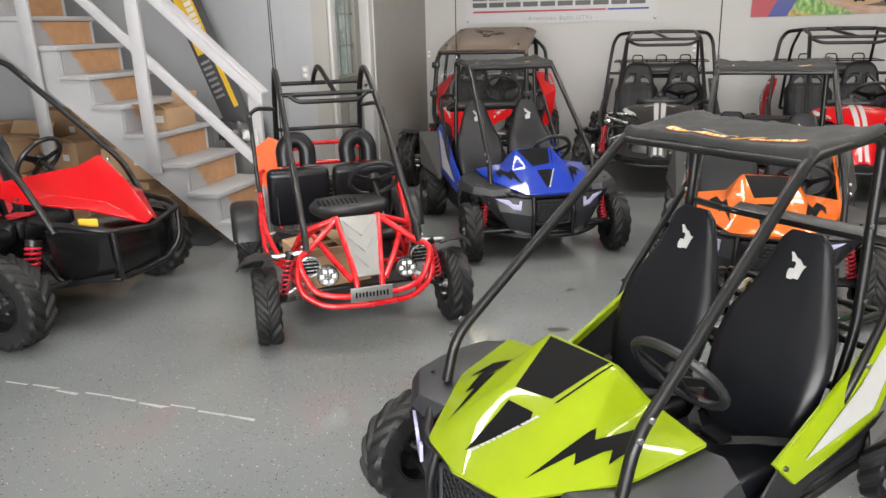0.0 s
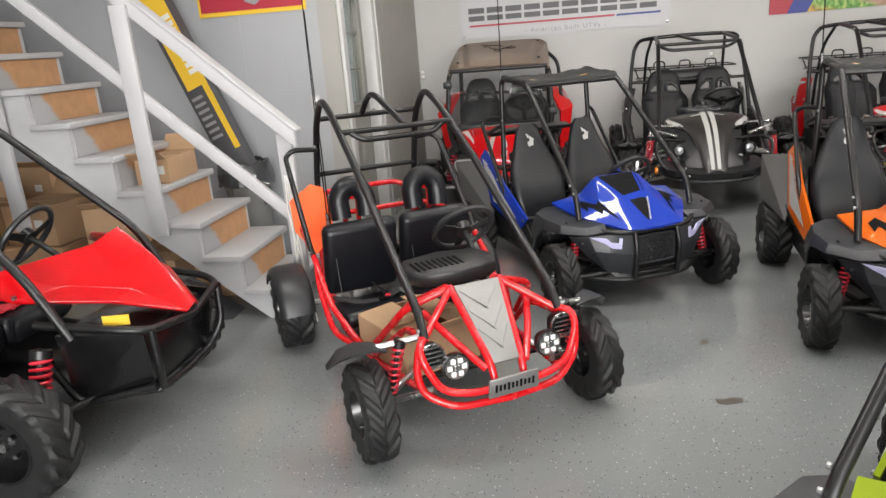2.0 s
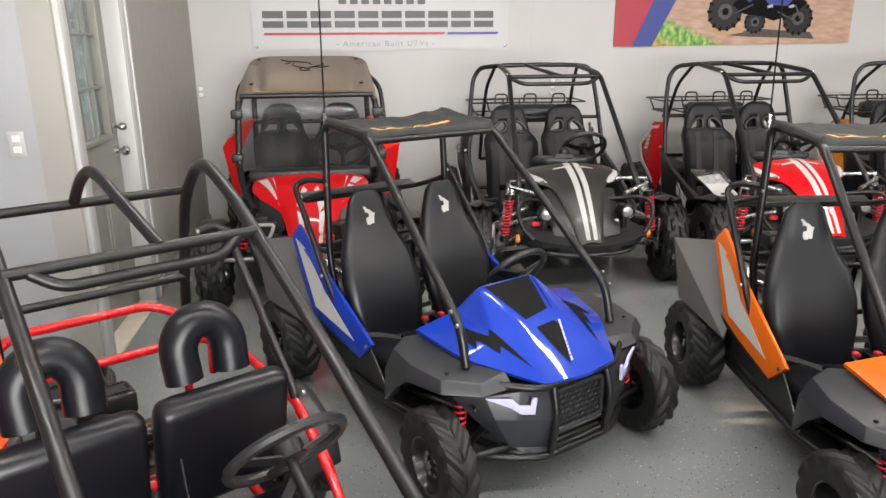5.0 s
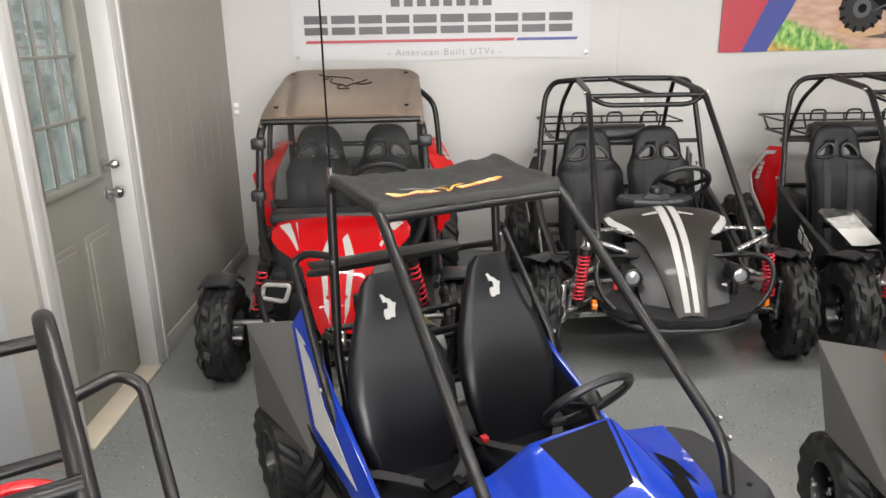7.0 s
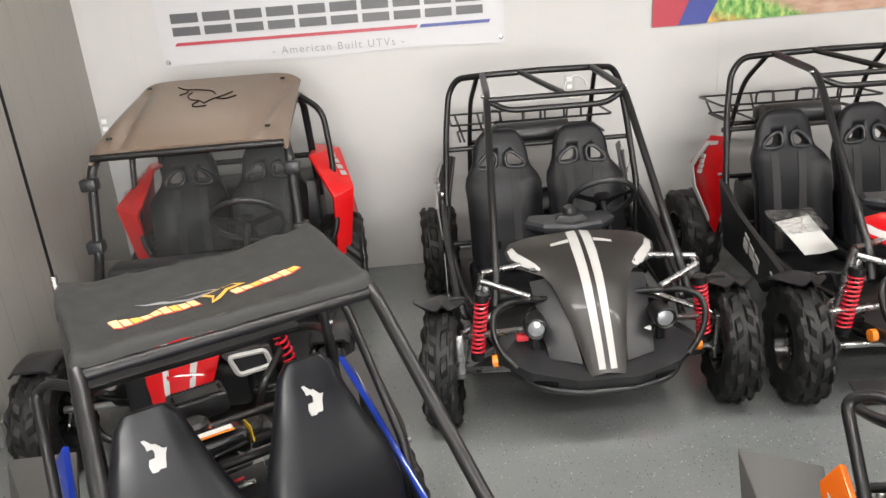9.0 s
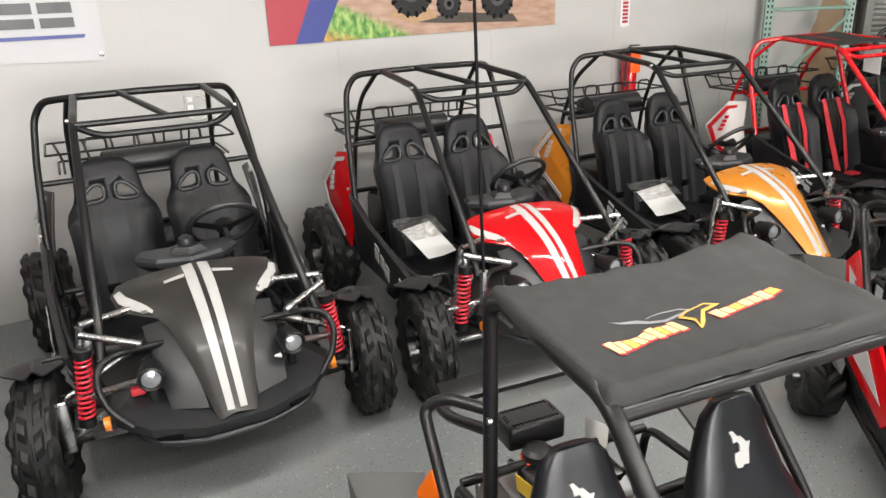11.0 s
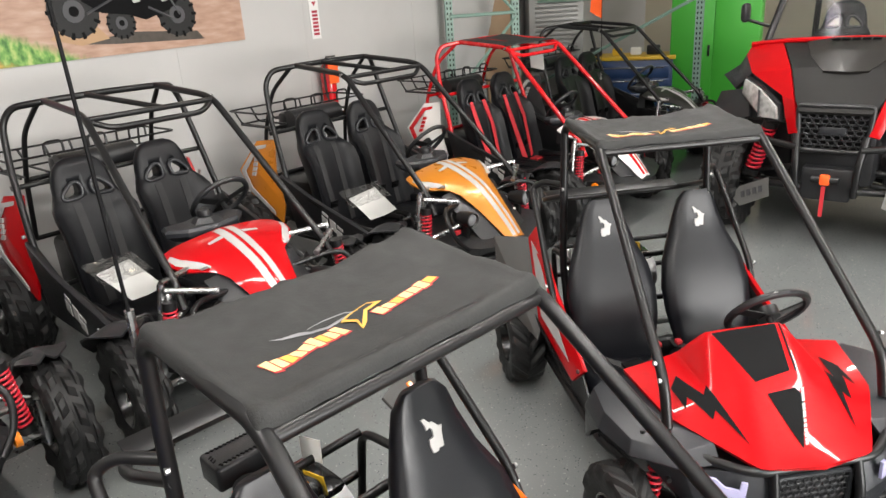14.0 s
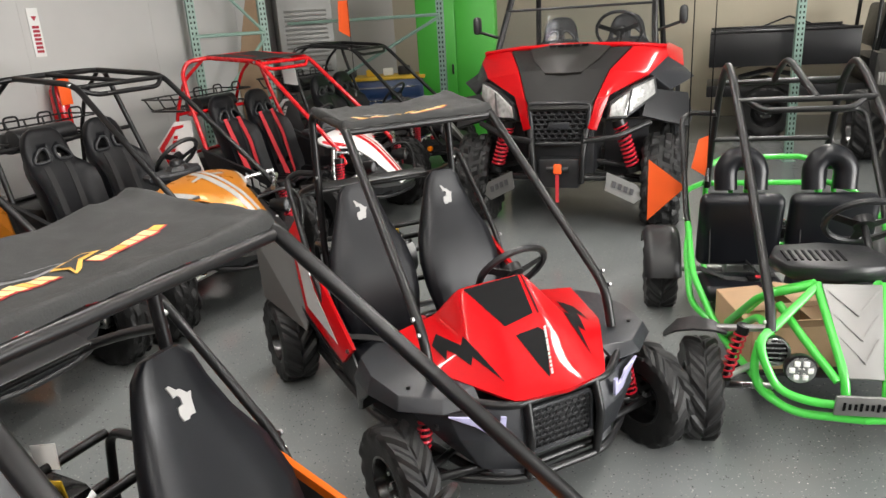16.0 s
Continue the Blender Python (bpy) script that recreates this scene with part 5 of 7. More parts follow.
def race_seat(parent, x, y=0.0, z=0.0, belts=None, name="seat"):
    """Bucket seat with bolsters and two harness openings in the headrest."""
    s = part(name, cached("race_seat", seat_back), "seatvinyl", parent, at=pose(x, y, z))
    part("cushion", cached("race_cushion", lambda: finish(joined(box((0, .0, .33), (.40, .46, .11), .045, (6, 0, 0), 3), box((.19, .0, .37), (.06, .44, .12), .028), box((-.19, .0, .37), (.06, .44, .12), .028)), "cushion", M["seatvinyl"], 60)), "seatvinyl", s)
    for sx in (-1, 1):
        part("slot_rim", cached(("slot", sx), lambda: finish(tube([(sx * x, seat_front(z) + .002 - .10 * max(0, x - .08), z) for x, z in SLOT], .0105, .012, 8, closed=True), "slot_rim", M["rimgrey"], 60)), "rimgrey", s, "grey moulded rim")
        zs = [.948, .90, .84, .76, .66, .56, .46, .39]
        def strap():
            L = [(sx * (.078 - .012 * i / 7 + o), seat_front(z) + (.004 if i else -.012), z) for i, z in enumerate(zs) for o in (-.021, .021)]
            return finish(shell(L, [(2 * i, 2 * i + 1, 2 * i + 3, 2 * i + 2) for i in range(len(zs) - 1)], .004), "strap", M["belt"])
        sp = part("strap", cached(("strap", sx), strap), "belt", s, "black webbing strap")
        part("strap_buckle", cached(("buckle", sx), lambda: finish(joined(box((sx * .068, seat_front(.52) + .010, .52), (.062, .012, .05), .004, (-14, 0, 0)), box((sx * .068, seat_front(.52) + .017, .52), (.036, .008, .012), .002, (-14, 0, 0))), "strap_buckle", M["decal"])), "decal", sp)
    part("stitching", cached("stitch", lambda: finish(tubes([[(sx * .125, seat_front(z) - .002, z) for z in (.42, .52, .62, .72, .82, .90)] for sx in (-1, 1)], .0035, .02, 5), "stitching", M["belt"])), "belt", s)
    if belts:
        for sx in (-1, 1):
            part("harness", plate([(sx * .060, -.303, .955), (sx * .102, -.303, .955), (sx * .114, -.223, .76), (sx * .078, -.12, .42), (sx * .030, -.10, .40), (sx * .068, -.218, .76)], .006), belts, s, "red shoulder harness")
        part("harness_buckle", box((0, -.02, .40), (.10, .08, .02), .006), belts, s)
    return s


def wire_rack(y0, y1, z, w):
    L = [[(w, y0, z), (w, y1, z), (-w, y1, z), (-w, y0, z), (w, y0, z)], [(w * .9, y0, z - .10), (w * .9, y1 + .04, z - .10), (-w * .9, y1 + .04, z - .10), (-w * .9, y0, z - .10)]]
    for i in range(7):
        x = -w * .85 + i * w * 1.7 / 6
        L.append([(x, y0, z - .10), (x, y1 + .04, z - .10), (x * 1.08, y1, z)])
    for i in range(3):
        x = (-.5 + .5 * i) * w
        L.append([(x - .05, y0 + .02, z), (x - .05, y0 + .02, z + .07), (x + .05, y0 + .02, z + .07), (x + .05, y0 + .02, z)])
    return tubes(L, .007, .03, 6)


def buggy(m, paint, label, cage="blk", stripe="decalw", belts=None, canopy=False, wheels=True, tilt=None):
    k = thing("buggy", m, label, "go-kart", "long-nosed buggies")
    for s in (1, -1):
        f = (lambda p: p) if s > 0 else mirrored
        part("roll_bar", tube(f([(.41, .86, .58), (.395, .80, .68), (.335, .14, 1.325), (.326, .06, 1.352), (.302, -.39, 1.39)]), .0175, .07), cage, k)
        part("rear_hoop", tube(f([(.54, -.30, .45), (.55, -.33, .72), (.52, -.45, 1.08), (.49, -.50, 1.29), (.44, -.48, 1.372), (.302, -.39, 1.39), (0, -.38, 1.395)]), .0175, .07), cage, k)
        part("rear_stay", tube(f([(.33, -.42, 1.38), (.36, -.62, 1.22), (.37, -.74, .95), (.38, -.80, .60)]), .014, .08), cage, k)
        part("side_rail", tubes([f([(.545, -.34, .68), (.56, -.05, .56), (.52, .35, .44), (.42, .80, .42)]), f([(.53, -.30, .36), (.54, .20, .30), (.36, .80, .28), (.20, 1.05, .30)])], .016, .08), "blk", k)
        part("bolt", Many([cyl(tuple(Vector(f([p])[0]) + Vector((s * .012, 0, 0))), tuple(Vector(f([p])[0]) + Vector((s * .028, 0, 0))), .010, n=8) for p in ((.55, -.37, .74), (.40, .82, .66), (.33, .10, 1.345))]), "chrome", k, "zinc bolts")
        sp = part("side_pod", plate(f([(.565, -.36, .72), (.575, -.05, .60), (.55, .42, .44), (.52, .52, .36), (.54, .30, .28), (.56, -.25, .34)]), .03, bevel=.008), "plastic", k)
        part("pod_edge", plate(f([(.586, .42, .45), (.576, .52, .375), (.58, .34, .29), (.583, .36, .37)]), .004), "fender", sp)
        part("pod_mark", Many(plate(f([(.592, y0, z0), (.592, y0 + .05, z0 - .022), (.592, y0 + .05 - d, z0 - .022 - h), (.592, y0 - d, z0 - h)]), .004) for y0, z0, h, d in ((.06, .535, .018, 0), (.05, .505, .055, 0), (.125, .495, .065, 0), (.19, .462, .018, 0), (.18, .432, .045, 0))), "decalw", sp, "pale letter-sized bars")
        part("pod_line", tube(f([(.592, .30, .335), (.590, .44, .37), (.590, .36, .43)]), .006, .01, 5), "bmid", sp, "pale outline")
        # painted rear quarter with a pale outline
        rq = [(.485, -.50, .925), (.535, -.63, .915), (.592, -.80, .71), (.59, -.70, .545), (.575, -.40, .375), (.555, -.38, .50), (.525, -.47, .72)]
        q = part("rear_quarter", shell(f(rq + [(.575, -.60, .70)]), [(0, 1, 7, 6), (1, 2, 7), (2, 3, 7), (3, 4, 5, 7), (5, 6, 7)], .016, .005), paint, k)
        inner = [(.516, -.555, .893), (.553, -.635, .880), (.602, -.765, .71), (.604, -.690, .575), (.590, -.455, .43)]
        outer = [(.516, -.555, .870), (.556, -.605, .862), (.602, -.718, .71), (.604, -.662, .602), (.590, -.455, .455)]
        part("pale_edge", shell(f(inner + outer), [(i, i + 1, i + 6, i + 5) for i in range(4)], .008), stripe, q)
        part("word_mark", Many(plate(f([(.578 + (.006 if i < 2 else 0), -.565 - i * .018, .815 - i * .035), (.582 + (.006 if i < 2 else 0), -.60 - i * .018, .812 - i * .035), (.590, -.608 - i * .018, .786 - i * .035), (.586, -.573 - i * .018, .789 - i * .035)]), .010) for i in range(4)), stripe, q)
        wheel(k, "rear_wheel", s * .60, -.72, .275, .21, .135, 13, knobby=True)
        wheel(k, "front_wheel", s * .645, .77, .265, .138, .13, 13, -7, knobby=True)
        # narrow ribbed leaf guard standing clear of the tyre
        leaf = [(s * (.635 + o * g), .765 + .31 * math.cos(radians(a)), .265 + .315 * math.sin(radians(a)) - (.020 if abs(o) > .08 else 0) + (.004 if o == 0 else 0)) for a, g in ((82, .25), (92, .62), (106, .80), (122, .80), (138, .62), (152, .30)) for o in (-.155, -.11, -.02, 0, .02, .11, .155)]
        part("front_fender", shell(leaf, [(7 * i + j, 7 * i + j + 1, 7 * i + j + 8, 7 * i + j + 7) for i in range(5) for j in range(6)], .007), "plastic", k, sharp=40)
        part("fender_stay", tube(f([(.50, .78, .50), (.53, .78, .595), (.60, .78, .592)]), .008, .02, 6), "blk", k)
        part("suspension_arm", tubes([f([(.24, .62, .34), (.58, .80, .25)]), f([(.24, .98, .34), (.58, .80, .25)]), f([(.30, .66, .50), (.57, .79, .42)]), f([(.30, .94, .50), (.57, .81, .42)]), f([(.28, .70, .690), (.46, .80, .708)]), f([(.27, .92, .635), (.46, .82, .680)])], .014, 0), "chrome", k, "silver wishbones")
        part("upright", Many((box(f([(.575, .80, .33)])[0], (.05, .07, .22), .01), box(f([(.44, .80, .63)])[0], (.032, .032, .08), .008))), "chrome", k)
        shock(k, f([(.462, .845, .635)])[0], f([(.498, .85, .33)])[0], .027, turns=12)
        part("strut", cyl(f([(.455, .79, .70)])[0], f([(.53, .80, .30)])[0], .018), "chrome", k, "silver strut")
        part("brush_guard", tubes([f([(.19, .84, .585), (.36, .90, .61), (.425, .95, .60), (.44, .99, .54), (.415, 1.02, .45), (.35, 1.05, .385)])], .013, .05), "blk", k)
        l0 = part("headlamp", lathe([(.001, -.10), (.034, -.09), (.047, -.02), (.047, .020), (.042, .024), (.034, .012), (.001, .006)], 22, 'Y'), "blk", k, "black round headlamp with clear lens", at=pose(s * .262, 1.0, .535, 0, 0, -s * 6))
        part("lamp_bracket", box((s * .262, .96, .455), (.03, .04, .10), .006), "blk", k)
        part("lens", lathe([(.001, .024), (.020, .022), (.034, .015), (.034, .011), (.001, .009)], 20, 'Y'), "lampglass", l0)
        part("indicator", lathe([(.001, -.01), (.028, -.01), (.026, .012), (.001, .016)], 14, 'X'), "amber", k, at=pose(s * .43, .95, .37))
        race_seat(k, s * .228, 0, -.05, belts=belts)
    part("cross_bar", tubes([[(.335, .13, 1.33), (-.335, .13, 1.33)], [(.33, .12, 1.325), (.24, .17, 1.28), (-.24, .17, 1.28), (-.33, .12, 1.325)], [(.10, -.38, 1.395), (-.05, .12, 1.33)], [(.545, -.44, .98), (-.545, -.44, .98)], [(.53, -.34, .44), (-.53, -.34, .44)], [(.37, -.74, .95), (-.37, -.74, .95)], [(.38, -.80, .60), (-.38, -.80, .60)]], .0145, .05), cage, k)
    part("rear_rack", wire_rack(-.62, -1.0, 1.085, .48), "blk", k)
    part("tail_box", joined(box((0, -.74, .98), (.46, .10, .14), .03), cyl((-.22, -.66, 1.0), (.22, -.66, 1.0), .07, n=14)), "plastic", k)
    part("floor_pan", joined(box((0, .12, .27), (.98, 1.0, .02), .004), box((0, -.62, .42), (.60, .42, .34), .04)), "blk", k)
    part("axle", cyl((-.6, -.72, .28), (.6, -.72, .28), .02), "steel", k)
    # bonnet: wide rounded shoulders, then a long tapering ridge
    ST = [(.575, .305, .780, .735), (.61, .335, .780, .718), (.66, .325, .770, .700), (.715, .292, .752, .683), (.75, .245, .740, .676), (.782, .192, .724, .664), (.84, .162, .698, .640), (.91, .136, .648, .584), (.98, .114, .582, .520), (1.05, .096, .508, .455), (1.11, .080, .435, .395), (1.145, .068, .385, .366)]
    nu = 12
    A = [(u * w, y - (.035 * u * u if j == 0 else 0) + (-.03 * (1 - u * u) if j == 0 else 0), zc - (zc - ze) * (.55 * abs(u) + .45 * abs(u) ** 5)) for j, (y, w, zc, ze) in enumerate(ST) for u in [2 * i / nu - 1 for i in range(nu + 1)]]
    fs = [(j * (nu + 1) + i, j * (nu + 1) + i + 1, (j + 1) * (nu + 1) + i + 1, (j + 1) * (nu + 1) + i) for j in range(len(ST) - 1) for i in range(nu)]
    hood = part("bonnet", cached(("bonnet", paint), lambda: finish(shell(A, fs, .014), "bonnet", M["satin"] if paint == "plastic" else M[paint], 50)), paint, k)
    ht = tree_of(hood)
    for s in (1, -1):
        f = (lambda p: p) if s > 0 else mirrored
        fx = lambda pts: [(s * x, y) for x, y in pts]
        part("stripe", joined(drape(ht, fx([(.010, .56), (.052, .565), (.052, .72), (.010, .72)]), .003), drape(ht, fx([(.010, .72), (.052, .72), (.046, .90), (.010, .90)]), .003), drape(ht, fx([(.010, .90), (.046, .90), (.036, 1.135), (.010, 1.138)]), .003)), stripe, hood, "pale racing stripe")
        part("shoulder_mark", drape(ht, fx([(.300, .600), (.322, .612), (.312, .662), (.226, .782), (.198, .762), (.280, .655)]), .003), stripe, hood)
        part("cross_mark", drape(ht, fx([(.055, .64), (.135, .652), (.135, .668), (.055, .664)]), .004), stripe, hood)
        part("bonnet_side", shell(f([(.172, .785, .655), (.250, .77, .640), (.232, .93, .50), (.215, 1.04, .405), (.09, 1.09, .40), (.108, .97, .520)]), [(0, 1, 2, 5), (5, 2, 3, 4)], .010, .002), "plastic", k)
    nose = [(.43, .88, .40), (.41, 1.0, .41), (.30, 1.10, .385), (.12, 1.16, .365), (-.12, 1.16, .365), (-.30, 1.10, .385), (-.41, 1.0, .41), (-.43, .88, .40)]
    low = [(x * .80, y - .10, .275) for x, y, z in nose]
    mid = [(x * .98, y - .02, z - .05) for x, y, z in nose]
    part("nose_tray", loft([low, mid, nose, [(x * .80, y - .10, z + .035) for x, y, z in nose]]), "plastic", k, sharp=15)
    part("nose_grille", Many(box((sx * .24, 1.095 - .0, .335), (.10, .02, .02), .004, (0, 0, -sx * 26)) for sx in (1, -1)), "decal", k)
    part("wiring", tubes([[(.22, .92, .44), (.30, .90, .50), (.26, .84, .56), (.12, .86, .52)], [(-.20, .94, .44), (-.32, .90, .48), (-.28, .82, .56), (-.1, .86, .5)]], .007, .05, 6), "rubber", k)
    part("connector", box((.31, .93, .46), (.05, .03, .03), .005), "beltred", k, "red wiring connector")
    part("connector", box((-.20, .96, .455), (.045, .03, .05), .005), "paper", k, "white wiring connector")
    part("nose_lip", joined(tube([(.36, .96, .33), (.28, 1.08, .305), (.12, 1.14, .30), (-.12, 1.14, .30), (-.28, 1.08, .305), (-.36, .96, .33)], .014, .08)), "plastic", k)
    dash = part("dashboard", loft([[(x * sx * .63, .44 + y * sx, z) for x, y in ((-.34, -.02), (-.30, -.10), (-.12, -.09), (.0, -.12), (.12, -.09), (.30, -.10), (.34, -.02), (.22, .06), (0, .10), (-.22, .06))] for sx, z in ((.80, .735), (.98, .765), (1, .785), (.93, .80))]), "plastic_g", k, sharp=25)
    part("dash_column", loft([[(x * w, .44 + y * w, z) for x, y in ((-1, -.6), (1, -.6), (1.2, .4), (0, 1), (-1.2, .4))] for w, z in ((.09, .58), (.07, .70), (.065, .80), (.045, .825))]), "plastic", dash)
    part("filler_cap", lathe([(.001, 0), (.032, 0), (.036, .015), (.030, .035), (.012, .045), (.001, .046)], 16, 'Z'), "plastic", dash, at=pose(.0, .43, .82))
    steering(k, pose(-.195, .265, .835, 48, 0, 0), .155)
    if canopy:
        can = part("canopy", shell([(.33, .10, 1.37), (-.33, .10, 1.37), (-.31, -.14, 1.375), (.31, -.14, 1.375), (.30, -.40, 1.41), (-.30, -.40, 1.41)], [(0, 1, 2, 3), (3, 2, 5, 4)], .012, .004), "cloth", k, "black canvas top")
        part("price_sheet", plate([(-.335, -.02, 1.30), (-.335, -.16, 1.32), (-.345, -.15, 1.12), (-.345, -.01, 1.10)], .003), "paper", k, "white price sheet tied to the cage")
    return k


buggy(pose(.744, 8.293, 0, 0, 0, 179.1), "plastic", "black long-nosed buggy with silver racing stripes")
buggy(pose(2.333, 8.204, 0, 0, 0, 178), "red", "red long-nosed buggy with silver racing stripes")
buggy(pose(3.896, 8.092, 0, 0, 0, 177.7), "gold", "gold orange long-nosed buggy with silver racing stripes")
buggy(pose(5.562, 7.998, 0, 0, 0, 176.8), "white", "white long-nosed buggy with red roll cage and canvas top", cage="redtube", stripe="redtube", belts="beltred", canopy=True)
buggy(pose(7.35, 8.1, 0, 0, 0, 176.6), "plastic", "black buggy parked beside the storage rack")


# paper packets left on two of the seats
def paper_packet(m):
    t = thing("paper_packet", m, "white papers in a crumpled clear plastic bag on a seat", "papers", "seat papers")
    part("paper", shell([(-.10, -.12, .004), (.0, -.125, .007), (.11, -.11, .010), (-.105, .02, .006), (.0, .02, .010), (.105, .03, .014), (-.11, .13, .004), (.0, .14, .012), (.10, .145, .020)], [(0, 1, 4, 3), (1, 2, 5, 4), (3, 4, 7, 6), (4, 5, 8, 7)], .002), "paper", t)
    n = 12
    vs = [((u / n - .5) * .30, .02 + v / n * .18, .022 + .014 * noise.noise((u * .9, v * .9, 3.1)) + .010 * noise.noise((u * 2.1, v * 2.3, 1.7))) for v in range(n + 1) for u in range(n + 1)]
    part("bag", shell(vs, [(v * (n + 1) + u, v * (n + 1) + u + 1, (v + 1) * (n + 1) + u + 1, (v + 1) * (n + 1) + u) for v in range(n) for u in range(n)], .0015), "clearbag", t, "crumpled clear plastic bag", sharp=12)
    return t


paper_packet(pose(2.333 - .28, 8.204 - .08, .49, 26, 4, 12))
paper_packet(pose(3.896 - .24, 8.092 - .14, .49, 24, -4, -14))


# ---- open kart with a red pointed fairing ----
def fairing_kart(m):
    k = thing("fairing_kart", m, "black-framed off-road kart with a pointed red fairing", "go-kart")
    for s in (1, -1):
        f = (lambda p: p) if s > 0 else mirrored
        part("roll_bar", tube(f([(.36, .76, .54), (.36, .62, .79), (.27, .03, 1.34), (.255, -.04, 1.365), (.25, -.62, 1.36), (.30, -.74, 1.30), (.36, -.82, .60)]), .018, .08), "blk", k)
        part("rear_stay", tube(f([(.25, -.45, 1.36), (.29, -.58, 1.15), (.34, -.70, .5)]), .015, .06), "blk", k)
        part("side_rail", tubes([f([(.36, -.80, .60), (.50, -.50, .50), (.54, -.20, .30), (.50, .10, .26), (.36, .50, .30)]), f([(.54, -.70, .20), (.54, .15, .20), (.32, .60, .22), (.26, 1.0, .30)])], .016, .08), "blk", k)
        part("side_panel", plate(f([(.53, -.66, .30), (.53, -.10, .28), (.50, .12, .24), (.53, .10, .20), (.53, -.66, .20)]), .012), "plastic", k)
        part("side_mark", plate(f([(.54, -.30, .275), (.54, -.16, .275), (.54, -.17, .235), (.54, -.31, .235)]), .004), "redtube", k)
        part("nose_frame", tubes([f([(.36, .62, .60), (.32, .95, .56), (.27, 1.03, .54), (0, 1.05, .50)]), f([(.27, 1.03, .54), (.26, 1.03, .36), (.20, .98, .26), (0, .98, .25)]), f([(.36, .60, .50), (.30, .68, .25), (.20, .98, .26)])], .016, .05), "blk", k)
        part("nose_box", plate(f([(.32, .66, .54), (.26, .99, .52), (.22, .97, .28), (.30, .68, .26)]), .012), "blkrim", k)
        wheel(k, "rear_wheel", s * .58, -.60, .26, .20, .13, 18)
        wheel(k, "front_wheel", s * .575, .60, .238, .155, .128, 18)
        part("suspension_arm", tubes([f([(.26, .45, .26), (.50, .60, .24)]), f([(.26, .75, .26), (.50, .60, .24)]), f([(.30, .60, .42), (.48, .60, .38)])], .014, 0), "blk", k)
        shock(k, f([(.36, .62, .50)])[0], f([(.44, .61, .24)])[0], .036)
        race_seat(k, s * .225, -.07, .045, belts="beltred")
        part("lap_belt", Many([plate([(s * .225 - .16, -.06, .445), (s * .225 - .12, -.02, .45), (s * .225 + .02, .02, .452), (s * .225 + .02, -.03, .452)], .008), plate([(s * .225 + .16, -.06, .445), (s * .225 + .12, -.01, .45), (s * .225 - .03, .01, .457), (s * .225 - .03, -.04, .457)], .008)]), "beltred", k, "red lap belt")
        part("bolt", Many([cyl(f([p])[0], tuple(Vector(f([p])[0]) + Vector((s * .004, 0, .016))), .010, n=8) for p in ((.345, .40, .745), (.325, .56, .785), (.345, .55, .695))]), "chrome", k, "zinc bolts")
    part("cross_bar", tubes([[(.255, -.03, 1.362), (-.255, -.03, 1.362)], [(.25, -.62, 1.36), (-.25, -.62, 1.36)], [(.255, -.03, 1.362), (-.25, -.45, 1.36)], [(.35, -.78, .75), (-.35, -.78, .75)]], .015, 0), "blk", k)
    part("floor_pan", joined(box((0, -.05, .20), (1.02, 1.25, .02), .004), box((0, .78, .39), (.48, .38, .26), .03), box((0, -.62, .40), (.60, .40, .34), .04)), "blkrim", k)
    part("axle", cyl((-.5, -.60, .26), (.5, -.60, .26), .02), "steel", k)
    v = [(0, .79, .885), (.09, .72, .835), (.31, .44, .79), (.37, .37, .745), (.36, .56, .695), (.22, .85, .64), (.05, 1.06, .530), (0, 1.075, .555), (.12, .88, .655), (0, .92, .765), (.20, .66, .700)]
    A = v + [(-x, y, z) for x, y, z in v]
    fs = []
    for o in (0, 11):
        fs += [(o + 0, o + 1, o + 8, 9), (o + 1, o + 2, o + 10), (o + 2, o + 3, o + 4, o + 10), (o + 10, o + 4, o + 5, o + 8), (o + 1, o + 10, o + 8), (o + 8, o + 5, o + 6), (9, o + 8, o + 6, 7)]
    A[11], A[18], A[20] = v[0], v[7], v[9]
    fix = {11: 0, 18: 7, 20: 9}
    fs = [tuple(fix.get(i, i) for i in q) for q in fs]
    keep = [i for i in range(22) if i not in fix]
    idx = {i: n for n, i in enumerate(keep)}
    part("fairing", shell([A[i] for i in keep], [tuple(idx[i] for i in q) for q in fs], .014, .006, 2), "red", k, "glossy red pointed fairing", sharp=30)
    part("warning_label", joined(box((.28, .90, .585), (.004, .10, .04), 0, (0, 0, 12))), "yellow", k, "yellow warning label")
    steering(k, pose(-.22, .17, .80, 55, 0, 0), .15)
    return k


fairing_kart(pose(-3.03, 4.01, 0, 0, 0, -90))


